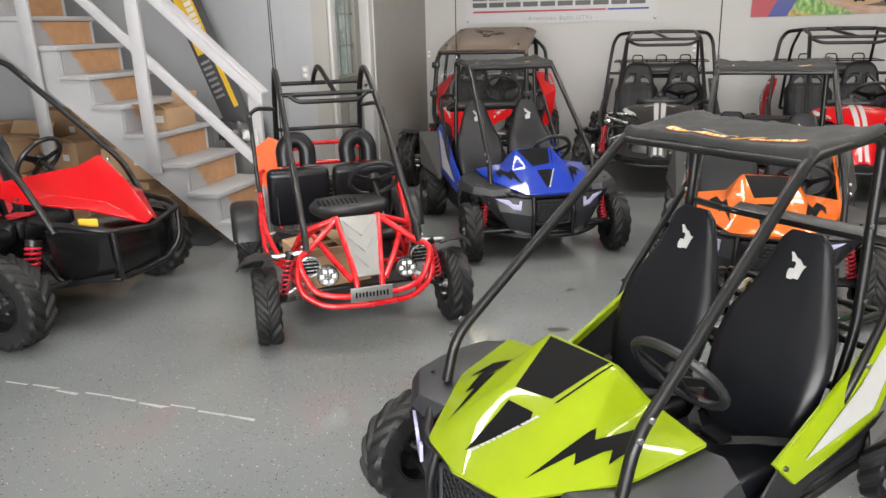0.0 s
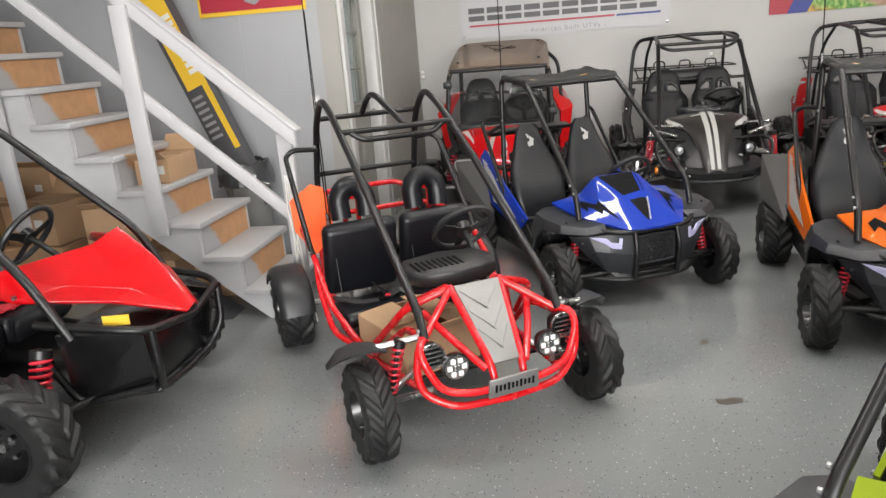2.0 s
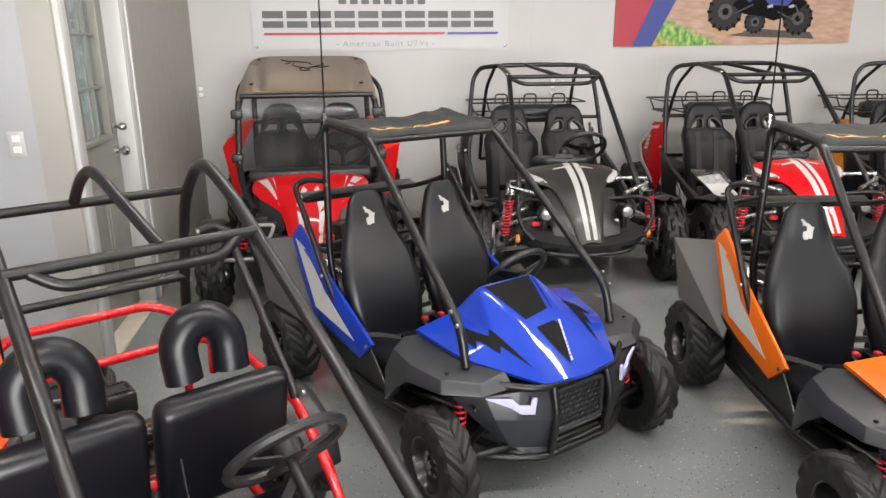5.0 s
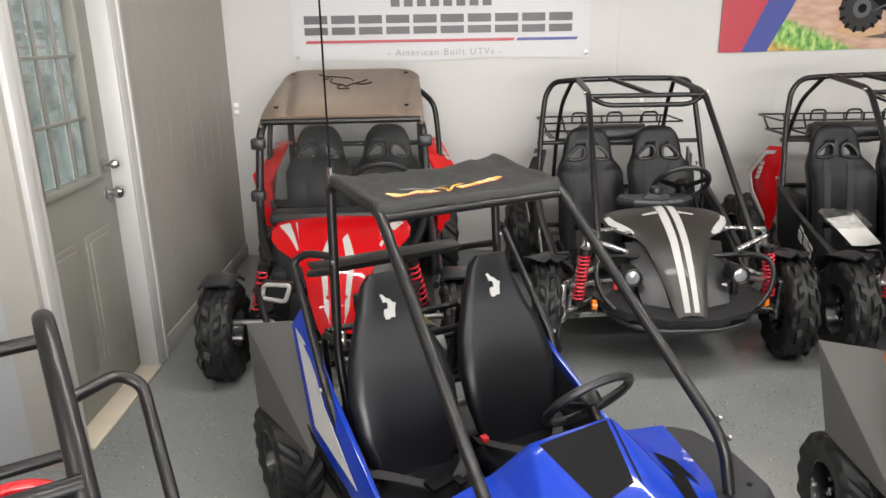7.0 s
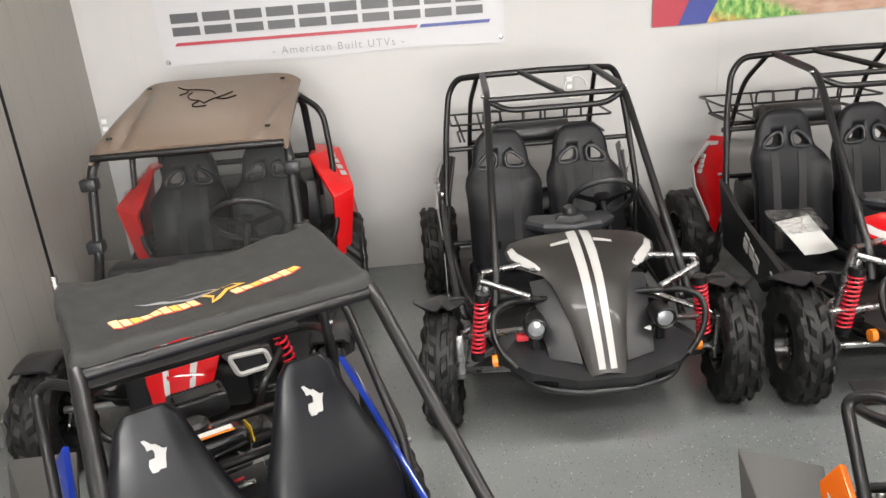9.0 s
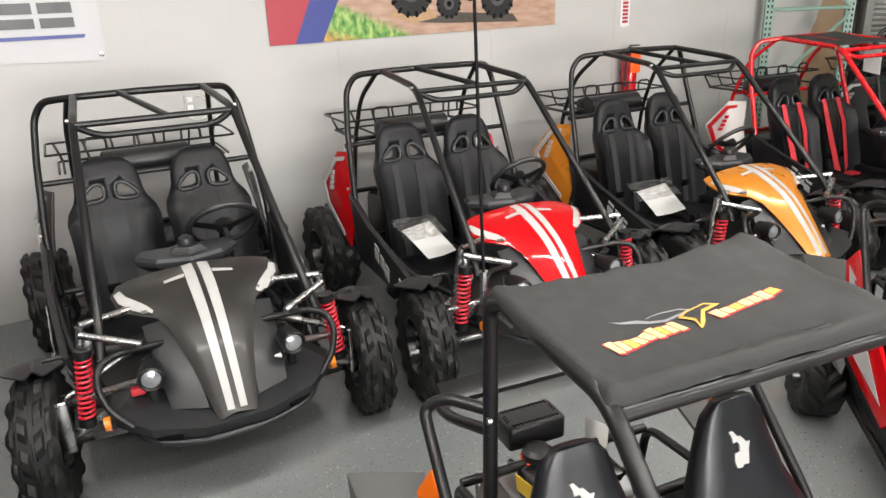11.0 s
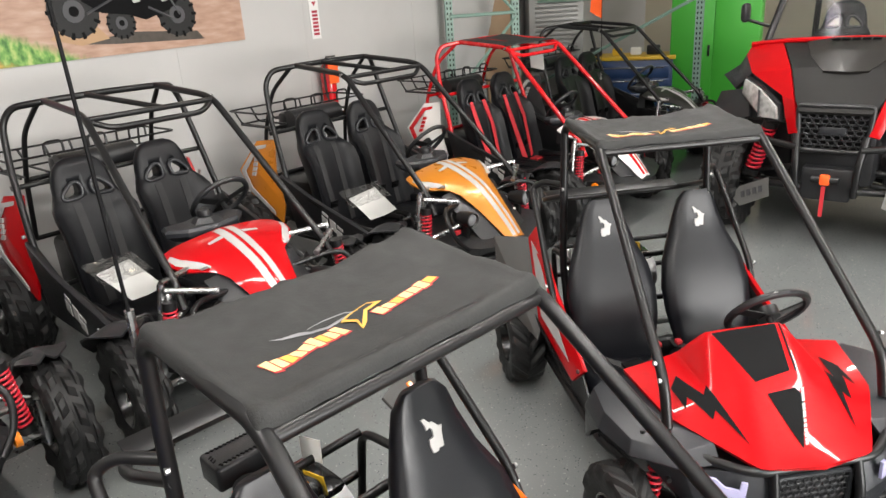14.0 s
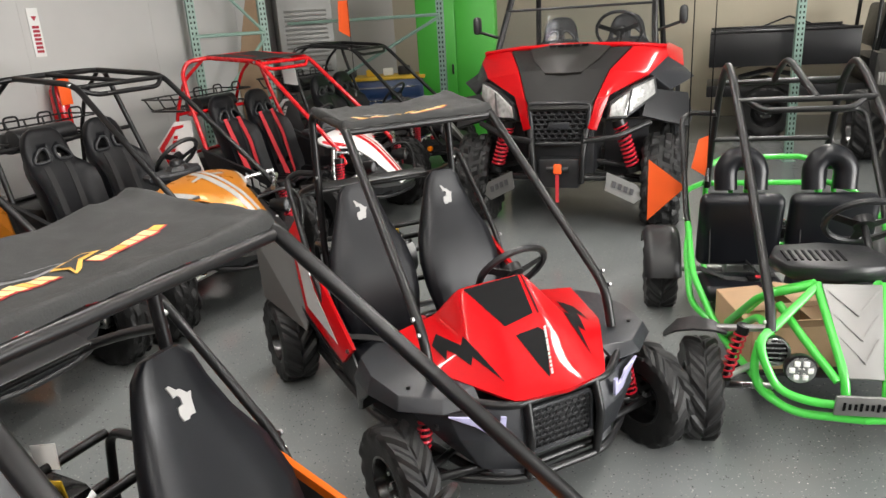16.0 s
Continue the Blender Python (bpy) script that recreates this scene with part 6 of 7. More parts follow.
# ---- side-by-side with moulded roof ----
def roofed_utv(m):
    k = thing("utility_vehicle", m, "red side-by-side with tan moulded roof and black seats", "utility vehicle")
    for s in (1, -1):
        f = (lambda p: p) if s > 0 else mirrored
        part("cage_post", tube(f([(.34, .86, .58), (.42, .66, .66), (.47, .44, .78), (.455, .33, 1.18), (.43, .24, 1.25), (.42, -.50, 1.36), (.44, -.62, 1.28), (.46, -.70, .70)]), .022, .08), "blk", k)
        part("clamp", Many((box(f([(.475, .42, .84)])[0], (.075, .07, .06), .012), box(f([(.465, .355, 1.12)])[0], (.075, .07, .06), .012))), "plastic", k)
        part("rear_body", shell(f([(.45, -.47, 1.0), (.60, -.88, .95), (.69, -.42, .80), (.57, -.38, .755), (.545, -.42, .30), (.635, -.45, .44), (.67, -.92, .50), (.44, -.92, .98)]), [(0, 3, 2, 1), (0, 1, 7), (2, 3, 4, 5), (1, 2, 5, 6)], .02, .006), "redplastic", k)
        part("body_mark", Many(plate(f([(.545 + i * .022, -.665 + i * .055, .962 - i * .026), (.575 + i * .022, -.69 + i * .055, .953 - i * .026), (.589 + i * .022, -.65 + i * .055, .936 - i * .026), (.559 + i * .022, -.625 + i * .055, .945 - i * .026)]), .004) for i in range(4)), "decalw", k)
        part("rear_pillar", tube(f([(.43, -.50, 1.345), (.55, -.56, 1.24), (.575, -.50, .98), (.57, -.40, .58), (.50, -.38, .44)]), .018, .08), "blk", k)
        wheel(k, "rear_wheel", s * .57, -.68, .28, .24, .15, 15, mat="steel")
        wheel(k, "front_wheel", s * .60, .93, .252, .155, .13, 13, knobby=True)
        leaf = [(s * (.60 + o * .85), .93 + .29 * math.cos(radians(a)), .255 + .29 * math.sin(radians(a)) - (.02 if abs(o) > .08 else 0)) for a in (72, 84, 96, 108, 120, 130) for o in (-.10, -.075, 0, .075, .10)]
        part("front_fender", shell(leaf, [(5 * i + j, 5 * i + j + 1, 5 * i + j + 6, 5 * i + j + 5) for i in range(5) for j in range(4)], .012), "plastic", k, sharp=60)
        part("side_sill", joined(tube(f([(.50, .60, .34), (.54, .30, .30), (.54, -.45, .30)]), .02, .06), box(f([(.50, -.05, .42)])[0], (.04, .80, .22), .015)), "plastic", k)
        part("suspension_arm", tubes([f([(.20, .70, .32), (.46, .86, .28)]), f([(.20, 1.0, .32), (.46, .86, .28)])], .016, 0), "blk", k)
        shock(k, f([(.37, .92, .60)])[0], f([(.44, .92, .32)])[0], .026)
        lamp = part("headlamp", plate(f([(.20, 1.085, .56), (.36, 1.02, .55), (.38, 1.02, .45), (.24, 1.09, .45)]), .03, bevel=.008), "plastic", k)
        part("lens", tube(f([(.215, 1.105, .545), (.35, 1.05, .535), (.365, 1.05, .465), (.245, 1.11, .465)]), .011, .02, 6, closed=True), "decalw", lamp, "pale ring lamp")
        race_seat(k, s * .225, -.04, -.02)
    part("cross_bar", tubes([[(.44, .335, 1.235), (-.44, .335, 1.235)], [(.43, .28, 1.24), (-.43, .28, 1.24)], [(.44, -.62, 1.30), (-.44, -.62, 1.30)], [(.46, -.72, .95), (-.46, -.72, .95)]], .018, 0), "blk", k)
    # moulded roof
    vs, nx, ny = [], 41, 14
    for j in range(ny):
        v = j / (ny - 1)
        for i in range(nx):
            u = i / (nx - 1) * 2 - 1
            x = u * (.46 - .01 * v)
            z = 1.285 + .185 * v ** .8 - .05 * abs(u) ** 9 - .02 * (1 - v) ** 12 - .034 * math.exp(-((abs(u) - .66 - .22 * v) / (.05 + .05 * v)) ** 2) * (1 if 0 < j < ny - 1 else 0)
            vs.append((x, .34 - v * .92, z))
    fs = [(j * nx + i, j * nx + i + 1, (j + 1) * nx + i + 1, (j + 1) * nx + i) for j in range(ny - 1) for i in range(nx - 1)]
    roof = part("roof", shell(vs, fs, .02), "roof", k, "tan moulded plastic roof", sharp=50)
    emb = [[(.20, -.42), (.15, -.36), (.09, -.35), (.04, -.33), (-.01, -.30), (-.03, -.25)], [(.10, -.30), (.115, -.24), (.08, -.17), (.03, -.15), (.0, -.10)], [(.0, -.10), (-.03, -.16), (-.08, -.20), (-.12, -.26)], [(-.05, -.17), (-.10, -.14), (-.15, -.19)], [(.03, -.15), (.06, -.09), (.04, -.05), (-.02, -.06)], [(.14, -.355), (.12, -.31), (.16, -.27)]]
    part("roof_emblem", tubes([[(x, y, 1.285 + .185 * ((.34 - y) / .92) ** .8 + .003) for x, y in e] for e in emb], .0035, .05, 5), "decal", roof, "black line emblem")
    part("roof_bolt", Many([cyl((sx * .365, y, 1.28 + .185 * ((.34 - y) / .92) ** .8), (sx * .365, y, 1.292 + .185 * ((.34 - y) / .92) ** .8), .013, n=8) for sx in (1, -1) for y in (.27, -.45)]), "blk", roof)
    ws = part("windscreen", plate([(.435, .335, 1.215), (-.435, .335, 1.215), (-.44, .46, .78), (.44, .46, .78)], .006), "smoke", k, "clear windscreen with painted reflection haze")
    ws.visible_shadow = False
    # rounded red bonnet falling into a narrow nose
    ST = [(.60, .345, .757, .725), (.66, .368, .752, .702), (.74, .362, .735, .672), (.81, .315, .71, .640), (.87, .245, .68, .612), (.93, .182, .63, .578), (1.0, .158, .56, .522), (1.07, .134, .47, .442), (1.12, .105, .38, .36), (1.15, .08, .31, .298)]
    nu = 12
    A = [(u * w, y, zc - (zc - ze) * (.45 * abs(u) + .55 * abs(u) ** 5)) for y, w, zc, ze in ST for u in [2 * i / nu - 1 for i in range(nu + 1)]]
    fs = [(j * (nu + 1) + i, j * (nu + 1) + i + 1, (j + 1) * (nu + 1) + i + 1, (j + 1) * (nu + 1) + i) for j in range(len(ST) - 1) for i in range(nu)]
    hood = part("bonnet", shell(A, fs, .016), "red", k, sharp=50)
    ht = tree_of(hood)
    for s in (1, -1):
        fx = lambda pts: [(s * x, y) for x, y in pts]
        part("flash", joined(drape(ht, fx([(.335, .64), (.275, .64), (.19, .90)]), .003), drape(ht, fx([(.23, .66), (.245, .64), (.205, .82)]), .003)), "decalw", hood, "pale flame mark")
        part("stripe", joined(drape(ht, fx([(.02, .84), (.045, .80), (.085, .93), (.05, .98)]), .003), drape(ht, fx([(.05, .98), (.085, .96), (.06, 1.10), (.035, 1.135)]), .003)), "decalw", hood)
        part("side_cowl", shell([(s * x, y, z) for x, y, z in [(.37, .66, .70), (.315, .81, .64), (.18, .93, .575), (.16, 1.0, .50), (.36, .70, .52), (.33, .88, .48), (.22, 1.0, .42)]], [(0, 4, 5, 1), (1, 5, 6, 2), (2, 6, 3)], .01, .003), "plastic", k)
    part("front_panel", joined(box((0, .94, .36), (.52, .16, .20), .04), box((0, .78, .42), (.72, .26, .28), .05)), "plastic", k)
    part("bumper", tubes([[(.40, 1.0, .50), (.34, 1.17, .44), (.30, 1.19, .28), (-.30, 1.19, .28), (-.34, 1.17, .44), (-.40, 1.0, .50)]], .016, .06), "blk", k)
    part("dashboard", box((0, .52, .735), (.80, .16, .09), .04), "plastic", k)
    steering(k, pose(-.22, .36, .88, 50, 0, 0), .17)
    part("floor_pan", joined(box((0, .0, .28), (.98, 1.7, .03), .005), box((0, -.80, .62), (.92, .36, .40), .04)), "plastic", k)
    part("axle", Many((cyl((-.5, -.68, .29), (.5, -.68, .29), .02), cyl((-.55, .93, .29), (.55, .93, .29), .016))), "steel", k)
    return k


roofed_utv(pose(-1.01, 8.36, 0, 0, 0, 181.5))


# ---- large side-by-side with honeycomb grille ----
def large_utv(m):
    k = thing("utility_vehicle", m, "large red and black side-by-side with clear windscreen", "utility vehicle")
    for s in (1, -1):
        f = (lambda p: p) if s > 0 else mirrored
        part("red_cowl", shell(f([(.69, .52, 1.28), (.46, .62, 1.305), (.33, .92, 1.165), (.255, 1.08, .98), (.205, 1.14, .78), (.265, 1.11, .76), (.345, 1.03, 1.0), (.60, .82, 1.12), (.71, .58, 1.22)]), [(0, 1, 2, 7, 8), (2, 3, 6, 7), (3, 4, 5, 6)], .03, .008), "red", k)
        part("side_cowl", shell(f([(.69, .52, 1.28), (.71, .58, 1.22), (.82, .30, 1.12), (.80, .10, 1.24), (.69, .20, 1.30)]), [(0, 1, 2, 3, 4)], .03, .008), "red", k)
        part("shoulder", shell(f([(.71, .58, 1.22), (.60, .82, 1.12), (.74, .70, .99), (.90, .46, 1.06), (.82, .30, 1.12)]), [(0, 1, 2, 3, 4)], .03, .008), "plastic_g", k)
        hl = part("headlamp", shell(f([(.33, 1.075, .835), (.46, 1.02, .835), (.66, .83, .97), (.64, .83, 1.10), (.50, .955, 1.05), (.35, 1.06, .95)]), [(0, 1, 4, 5), (1, 2, 3, 4)], .04, .006), "plastic", k)
        part("lens", shell(f([(.35, 1.10, .855), (.46, 1.05, .855), (.645, .865, .985), (.63, .865, 1.085), (.50, .985, 1.035), (.365, 1.085, .935)]), [(0, 1, 4, 5), (1, 2, 3, 4)], .025, .006), "lampclear", hl, "clear faceted lens")
        part("lamp_divider", tube(f([(.47, 1.075, .86), (.49, 1.015, 1.03)]), .008, 0, 6), "plastic", hl)
        part("front_fender", shell(f([(.60, .86, 1.02), (.86, .62, .96), (.90, .70, .80), (.88, .80, .74), (.56, .95, .84)]), [(0, 1, 2, 3, 4)], .03, .006), "plastic", k)
        part("inner_guard", plate(f([(.30, .90, .80), (.60, .80, .80), (.58, .70, .40), (.28, .80, .36)]), .02), "plastic", k)
        wheel(k, "front_wheel", s * .70, .78, .34, .25, .18, 17, knobby=True)
        wheel(k, "rear_wheel", s * .70, -1.05, .34, .28, .18, 16)
        shock(k, f([(.40, .98, .82)])[0], f([(.52, .95, .44)])[0], .045, turns=10)
        part("suspension_arm", tubes([f([(.20, .90, .42), (.58, .84, .34)]), f([(.20, .70, .42), (.58, .76, .34)]), f([(.22, .95, .52), (.56, .86, .44)])], .02, 0), "blk", k)
        part("cage_post", tube(f([(.62, .50, 1.22), (.60, .40, 1.36), (.56, -.10, 1.88), (.55, -.9, 1.92), (.60, -1.1, 1.2)]), .026, .1), "blk", k)
        mir = part("wing_mirror", box(f([(.80, .36, 1.50)])[0], (.06, .10, .14), .03), "plastic", k)
        part("mirror_stalk", tube(f([(.62, .38, 1.40), (.78, .37, 1.45)]), .012, 0), "blk", mir)
        part("bumper", tubes([f([(.20, 1.16, .78), (.18, 1.22, .60), (.17, 1.20, .40)]), f([(.18, 1.20, .70), (.40, 1.12, .72), (.62, .98, .80)]), f([(.17, 1.20, .44), (.45, 1.08, .42)])], .022, .05), "blk", k)
        tag = part("hang_tag", plate(f([(.345, 1.165, .475), (.545, 1.105, .375), (.60, 1.085, .285), (.53, 1.11, .235), (.33, 1.17, .345)]), .004), "silver", k, "silver tag with bar marks")
        part("bar_mark", joined(*[plate(f([(.385 + i * .04, 1.162 - i * .012, .412 - i * .02), (.41 + i * .04, 1.154 - i * .012, .40 - i * .02), (.403 + i * .04, 1.157 - i * .012, .358 - i * .02), (.378 + i * .04, 1.165 - i * .012, .37 - i * .02)]), .003) for i in range(4)]), "bgrey", tag)
        race_seat(k, s * .30, -.30, .38)
        part("cab_side", plate(f([(.78, .30, 1.05), (.74, -.9, 1.05), (.74, -.9, .50), (.78, .20, .50)]), .03), "plastic", k)
    # black centre of the bonnet and its vent
    part("bonnet", shell([(.455, .60, 1.306), (-.455, .60, 1.306), (-.325, .92, 1.17), (.325, .92, 1.17), (.25, 1.08, .99), (-.25, 1.08, .99), (.205, 1.145, .92), (-.205, 1.145, .92)], [(0, 1, 2, 3), (3, 2, 5, 4), (4, 5, 7, 6)], .03, .008), "matt", k)
    part("bonnet_scoop", creased([(.30, .63, 1.312), (.12, .63, 1.338), (-.12, .63, 1.338), (-.30, .63, 1.312), (-.24, .80, 1.236), (-.09, .80, 1.275), (.09, .80, 1.275), (.24, .80, 1.236), (-.13, .95, 1.155), (0, .97, 1.152), (.13, .95, 1.155)], [(0, 1, 6, 7), (1, 2, 5, 6), (2, 3, 4, 5), (7, 6, 9, 10), (6, 5, 9), (5, 4, 8, 9)], .02, .5), "satin", k)
    part("scoop_vent", joined(*[box((-.12 + i * .06, .68, 1.331), (.05, .022, .010), .002, (-20, 0, 0)) for i in range(5)]), "decal", k)
    part("red_lip", tube([(.69, .52, 1.285), (.40, .60, 1.318), (0, .62, 1.328), (-.40, .60, 1.318), (-.69, .52, 1.285)], .018, .05), "red", k)
    part("grille_back", box((0, 1.08, .81), (.41, .06, .30), .02), "decal", k)
    cells = []
    for j in range(8):
        for i in range(7 if j % 2 else 8):
            cx = (i - (3 if j % 2 else 3.5)) * .050
            cz = .690 + j * .034
            cells.append(tube([(cx + .023, 1.12, cz), (cx + .013, 1.12, cz + .015), (cx - .013, 1.12, cz + .015), (cx - .023, 1.12, cz), (cx - .013, 1.12, cz - .015), (cx + .013, 1.12, cz - .015)], .0055, 0, 4, closed=True))
    part("grille", joined(*cells, tube([(.215, 1.11, .955), (-.215, 1.11, .955), (-.195, 1.12, .67), (.195, 1.12, .67)], .016, .03, closed=True)), "plastic", k, "black honeycomb grille")
    part("grille_badge", box((0, 1.128, .80), (.15, .016, .05), .006), "plastic_g", k)
    part("winch_plate", joined(box((0, 1.12, .46), (.30, .10, .22), .02), cyl((-.08, 1.19, .50), (.08, 1.19, .50), .02)), "plastic", k)
    hook = part("winch_hook", joined(box((0, 1.20, .50), (.06, .03, .07), .01)), "flag", k, "orange winch hook")
    part("strap", plate([(-.012, 1.215, .46), (.012, 1.215, .46), (.012, 1.22, .26), (-.012, 1.22, .26)], .004), "beltred", hook, "red pull strap")
    wsn = part("windscreen", plate([(.60, .44, 1.32), (-.60, .44, 1.32), (-.57, .28, 1.60), (.57, .28, 1.60)], .008), "smoke", k, "low clear windscreen")
    wsn.visible_shadow = False
    part("windscreen_trim", tubes([[(.60, .45, 1.31), (-.60, .45, 1.31)], [(.57, .285, 1.60), (-.57, .285, 1.60)]], .010, 0), "plastic", k)
    part("dashboard", box((0, .30, 1.18), (1.16, .30, .18), .06), "plastic", k)
    steering(k, pose(-.30, .04, 1.40, 55, 0, 0), .18)
    part("cross_bar", tubes([[(.56, -.10, 1.88), (-.56, -.10, 1.88)], [(.55, -.9, 1.92), (-.55, -.9, 1.92)]], .024, 0), "blk", k)
    part("chassis", joined(box((0, -.2, .50), (1.30, 1.9, .16), .03), box((0, .80, .60), (.50, .50, .36), .05), box((0, -1.05, .90), (1.40, .80, .40), .05)), "plastic", k)
    part("axle", Many((cyl((-.65, .78, .34), (.65, .78, .34), .02), cyl((-.65, -1.05, .34), (.65, -1.05, .34), .02))), "steel", k)
    return k


large_utv(pose(6.62, 5.65, 0, 0, 0, 91))


# ---- wall hangings, with brand lettering as plain blocks ----
def banner_white():
    b = thing("banner", pose(-.405, WY - .012, 1.505), "white vinyl banner with grey block lettering, red and blue underline", "banner")
    w, h = 2.2, .95
    nx, nz = 30, 10
    vs = [((i / nx - .5) * w, .004 * noise.noise((i * .35, j * .3, 2.0)) - .002, j / nz * h + .008 * math.sin(i / nx * 11) * (1 - j / nz)) for j in range(nz + 1) for i in range(nx + 1)]
    fs = [(j * (nx + 1) + i, j * (nx + 1) + i + 1, (j + 1) * (nx + 1) + i + 1, (j + 1) * (nx + 1) + i) for j in range(nz) for i in range(nx)]
    part("sheet", shell(vs, fs, .003), "banner", b, sharp=80)
    Y = -.009

    def bar(x0, x1, z0, z1, mat, name="block_mark", slant=0.0):
        part(name, plate([(x0, Y, z0), (x1, Y, z0), (x1 + slant, Y, z1), (x0 + slant, Y, z1)], .002), mat, b)
    # ten wide blocks for the brand name
    for i in range(10):
        x0 = -1.01 + i * .2003
        bar(x0, x0 + .172, .185, .238, "bgrey")
        bar(x0, x0 + .172, .262, .32, "bgrey")
    bar(-1.01, .53, .125, .145, "bred", "underline", .012)
    bar(.55, 1.0, .125, .145, "bblue", "underline", .012)
    for i in range(8):
        bar(-.37 + i * .096, -.305 + i * .096, .375, .435, "bgrey")
    txt = bpy.data.curves.new("small_text", 'FONT')
    txt.body, txt.size, txt.extrude, txt.align_x = "- American Built UTVs -", .068, .001, 'CENTER'
    txt.space_character = 1.25
    t = new("small_text", txt)
    t.parent, t.matrix_basis = b, pose(.02, Y, .03, 90, 0, 0)
    txt.materials.append(M["bmid"])
    for sx in (-1, 1):
        part("eyelet", tube([(sx * 1.075 + .012 * math.cos(a), Y, .03 + .012 * math.sin(a)) for a in [q * math.pi / 5 for q in range(10)]], .004, 0, 6, closed=True), "chrome", b)
    return b


banner_white()


def poster():
    b = thing("poster_banner", pose(1.67, WY - .012, 1.515), "colour banner with red corner, dirt track and blue buggy", "banner")
    w, h = 2.31, .95
    part("sheet", plate([(0, 0, 0), (w, 0, .02), (w, 0, h), (0, 0, h)], .004), "poster", b)
    part("red_field", plate([(0, -.004, 0), (.20, -.004, 0), (.62, -.004, h), (0, -.004, h)], .003), "bred", b)
    part("blue_field", plate([(.17, -.006, 0), (.36, -.006, .002), (.84, -.006, h), (.60, -.006, h)], .003), "bblue", b)
    # the pictured buggy as flat shapes
    def disc(cx, cz, r, mat, y=-.006, n=20):
        part("pictured_wheel", plate([(cx + r * math.cos(a), y, cz + r * math.sin(a)) for a in [2 * math.pi * i / n for i in range(n)]], .003), mat, b)
    for cx, cz, r in ((1.04, .30, .165), (1.34, .21, .10), (1.76, .24, .145)):
        disc(cx, cz, r, "rubber")
        part("pictured_tread", Many(plate([(cx + r * q * math.cos(a + da), -.0075, cz + r * q * math.sin(a + da)) for q, da in ((.80, -.07), (1.06, -.07), (1.06, .07), (.80, .07))], .002) for a in [2 * math.pi * i / 14 for i in range(14)]), "decal", b)
        disc(cx, cz, r * .42, "bgrey", -.009, 14)
        disc(cx, cz, r * .20, "decal", -.011, 10)
    part("pictured_body", plate([(1.10, -.008, .36), (1.26, -.008, .50), (1.40, -.008, .66), (1.60, -.008, .64), (1.70, -.008, .46), (1.84, -.008, .38), (1.72, -.008, .28), (1.52, -.008, .22), (1.40, -.008, .26), (1.22, -.008, .28)], .003), "decal", b)
    part("pictured_panel", Many((plate([(1.40, -.011, .42), (1.54, -.011, .54), (1.72, -.011, .44), (1.64, -.011, .35), (1.46, -.011, .36)], .003), plate([(1.22, -.011, .42), (1.34, -.011, .52), (1.38, -.011, .46), (1.26, -.011, .38)], .003))), "bblue", b)
    part("pictured_lamp", Many(plate([(x, -.013, z), (x + .05, -.013, z + .01), (x + .04, -.013, z + .035), (x - .01, -.013, z + .02)], .002) for x, z in ((1.45, .33), (1.66, .33))), "decalw", b)
    part("pictured_shadow", plate([(1.0, -.005, .10), (1.3, -.005, .08), (1.95, -.005, .06), (1.9, -.005, .12), (1.4, -.005, .15)], .002), "stain", b)
    part("pictured_cage", Many(tube([(x0, -.010, z0), (x1, -.010, z1)], .008, 0, 5) for x0, z0, x1, z1 in ((1.38, .6, 1.46, .86), (1.64, .58, 1.60, .86), (1.46, .86, 1.60, .86), (1.30, .36, 1.12, .28), (1.72, .36, 1.78, .24), (1.55, .30, 1.72, .22))), "bgrey", b)
    part("pictured_dust", plate([(.86, -.005, .14), (1.02, -.005, .30), (1.12, -.005, .26), (1.24, -.005, .12), (1.05, -.005, .09)], .003), "card", b)
    return b


poster()

rb = thing("pennant_banner", pose(-2.62, 6.585 - .01, 1.80), "red wall banner with gold border", "banner")
part("border", plate([(-.42, 0, 0), (.40, 0, 0), (.40, 0, .6), (-.42, 0, .6)], .004), "yellow", rb)
part("field", plate([(-.40, -.004, .03), (.38, -.004, .03), (.38, -.004, .6), (-.40, -.004, .6)], .004), "bred", rb)
part("emblem", plate([(-.06, -.008, .09), (.02, -.008, .06), (.08, -.008, .10), (.02, -.008, .14)], .003), "bmid", rb)


def outlet(name, m, label):
    o = thing(name, m, label, "outlet")
    part("plate", box((0, 0, 0), (.07, .006, .115), .003), "trim", o)
    part("socket", joined(box((0, -.004, .025), (.035, .004, .03), .002), box((0, -.004, -.025), (.035, .004, .03), .002)), "white", o)
    return o


outlet("wall_outlet", pose(-1.975, WY - .003, 1.17), "white wall outlet on the white wall")
outlet("wall_outlet", pose(-2.24, 6.585 - .003, 1.14), "white wall outlet behind the stairs")
outlet("wall_outlet", pose(1.12, WY - .003, 1.20), "white round-cornered wall outlet with coiled cord")
cordt = thing("coiled_cord", pose(1.16, WY - .012, 1.17), "white coiled cord hanging on the wall", "cord")
part("coil", tube([(.075 * math.cos(a), 0, .075 * math.sin(a)) for a in [q * math.pi / 12 for q in range(22)]], .004, 0, 6), "rope", cordt)

sg = thing("wall_sign", pose(4.72, WY - .006, 1.66), "narrow white sign with red bar marks", "sign")
part("sheet", box((0, 0, 0), (.10, .006, .36), .001), "paper", sg)
part("bar_mark", joined(*[box((0, -.004, -.14 + i * .03), (.06, .003, .020)) for i in range(7)]), "bred", sg)
part("arrow", plate([(-.025, -.005, .12), (.025, -.005, .12), (0, -.005, .085)], .003), "bred", sg)

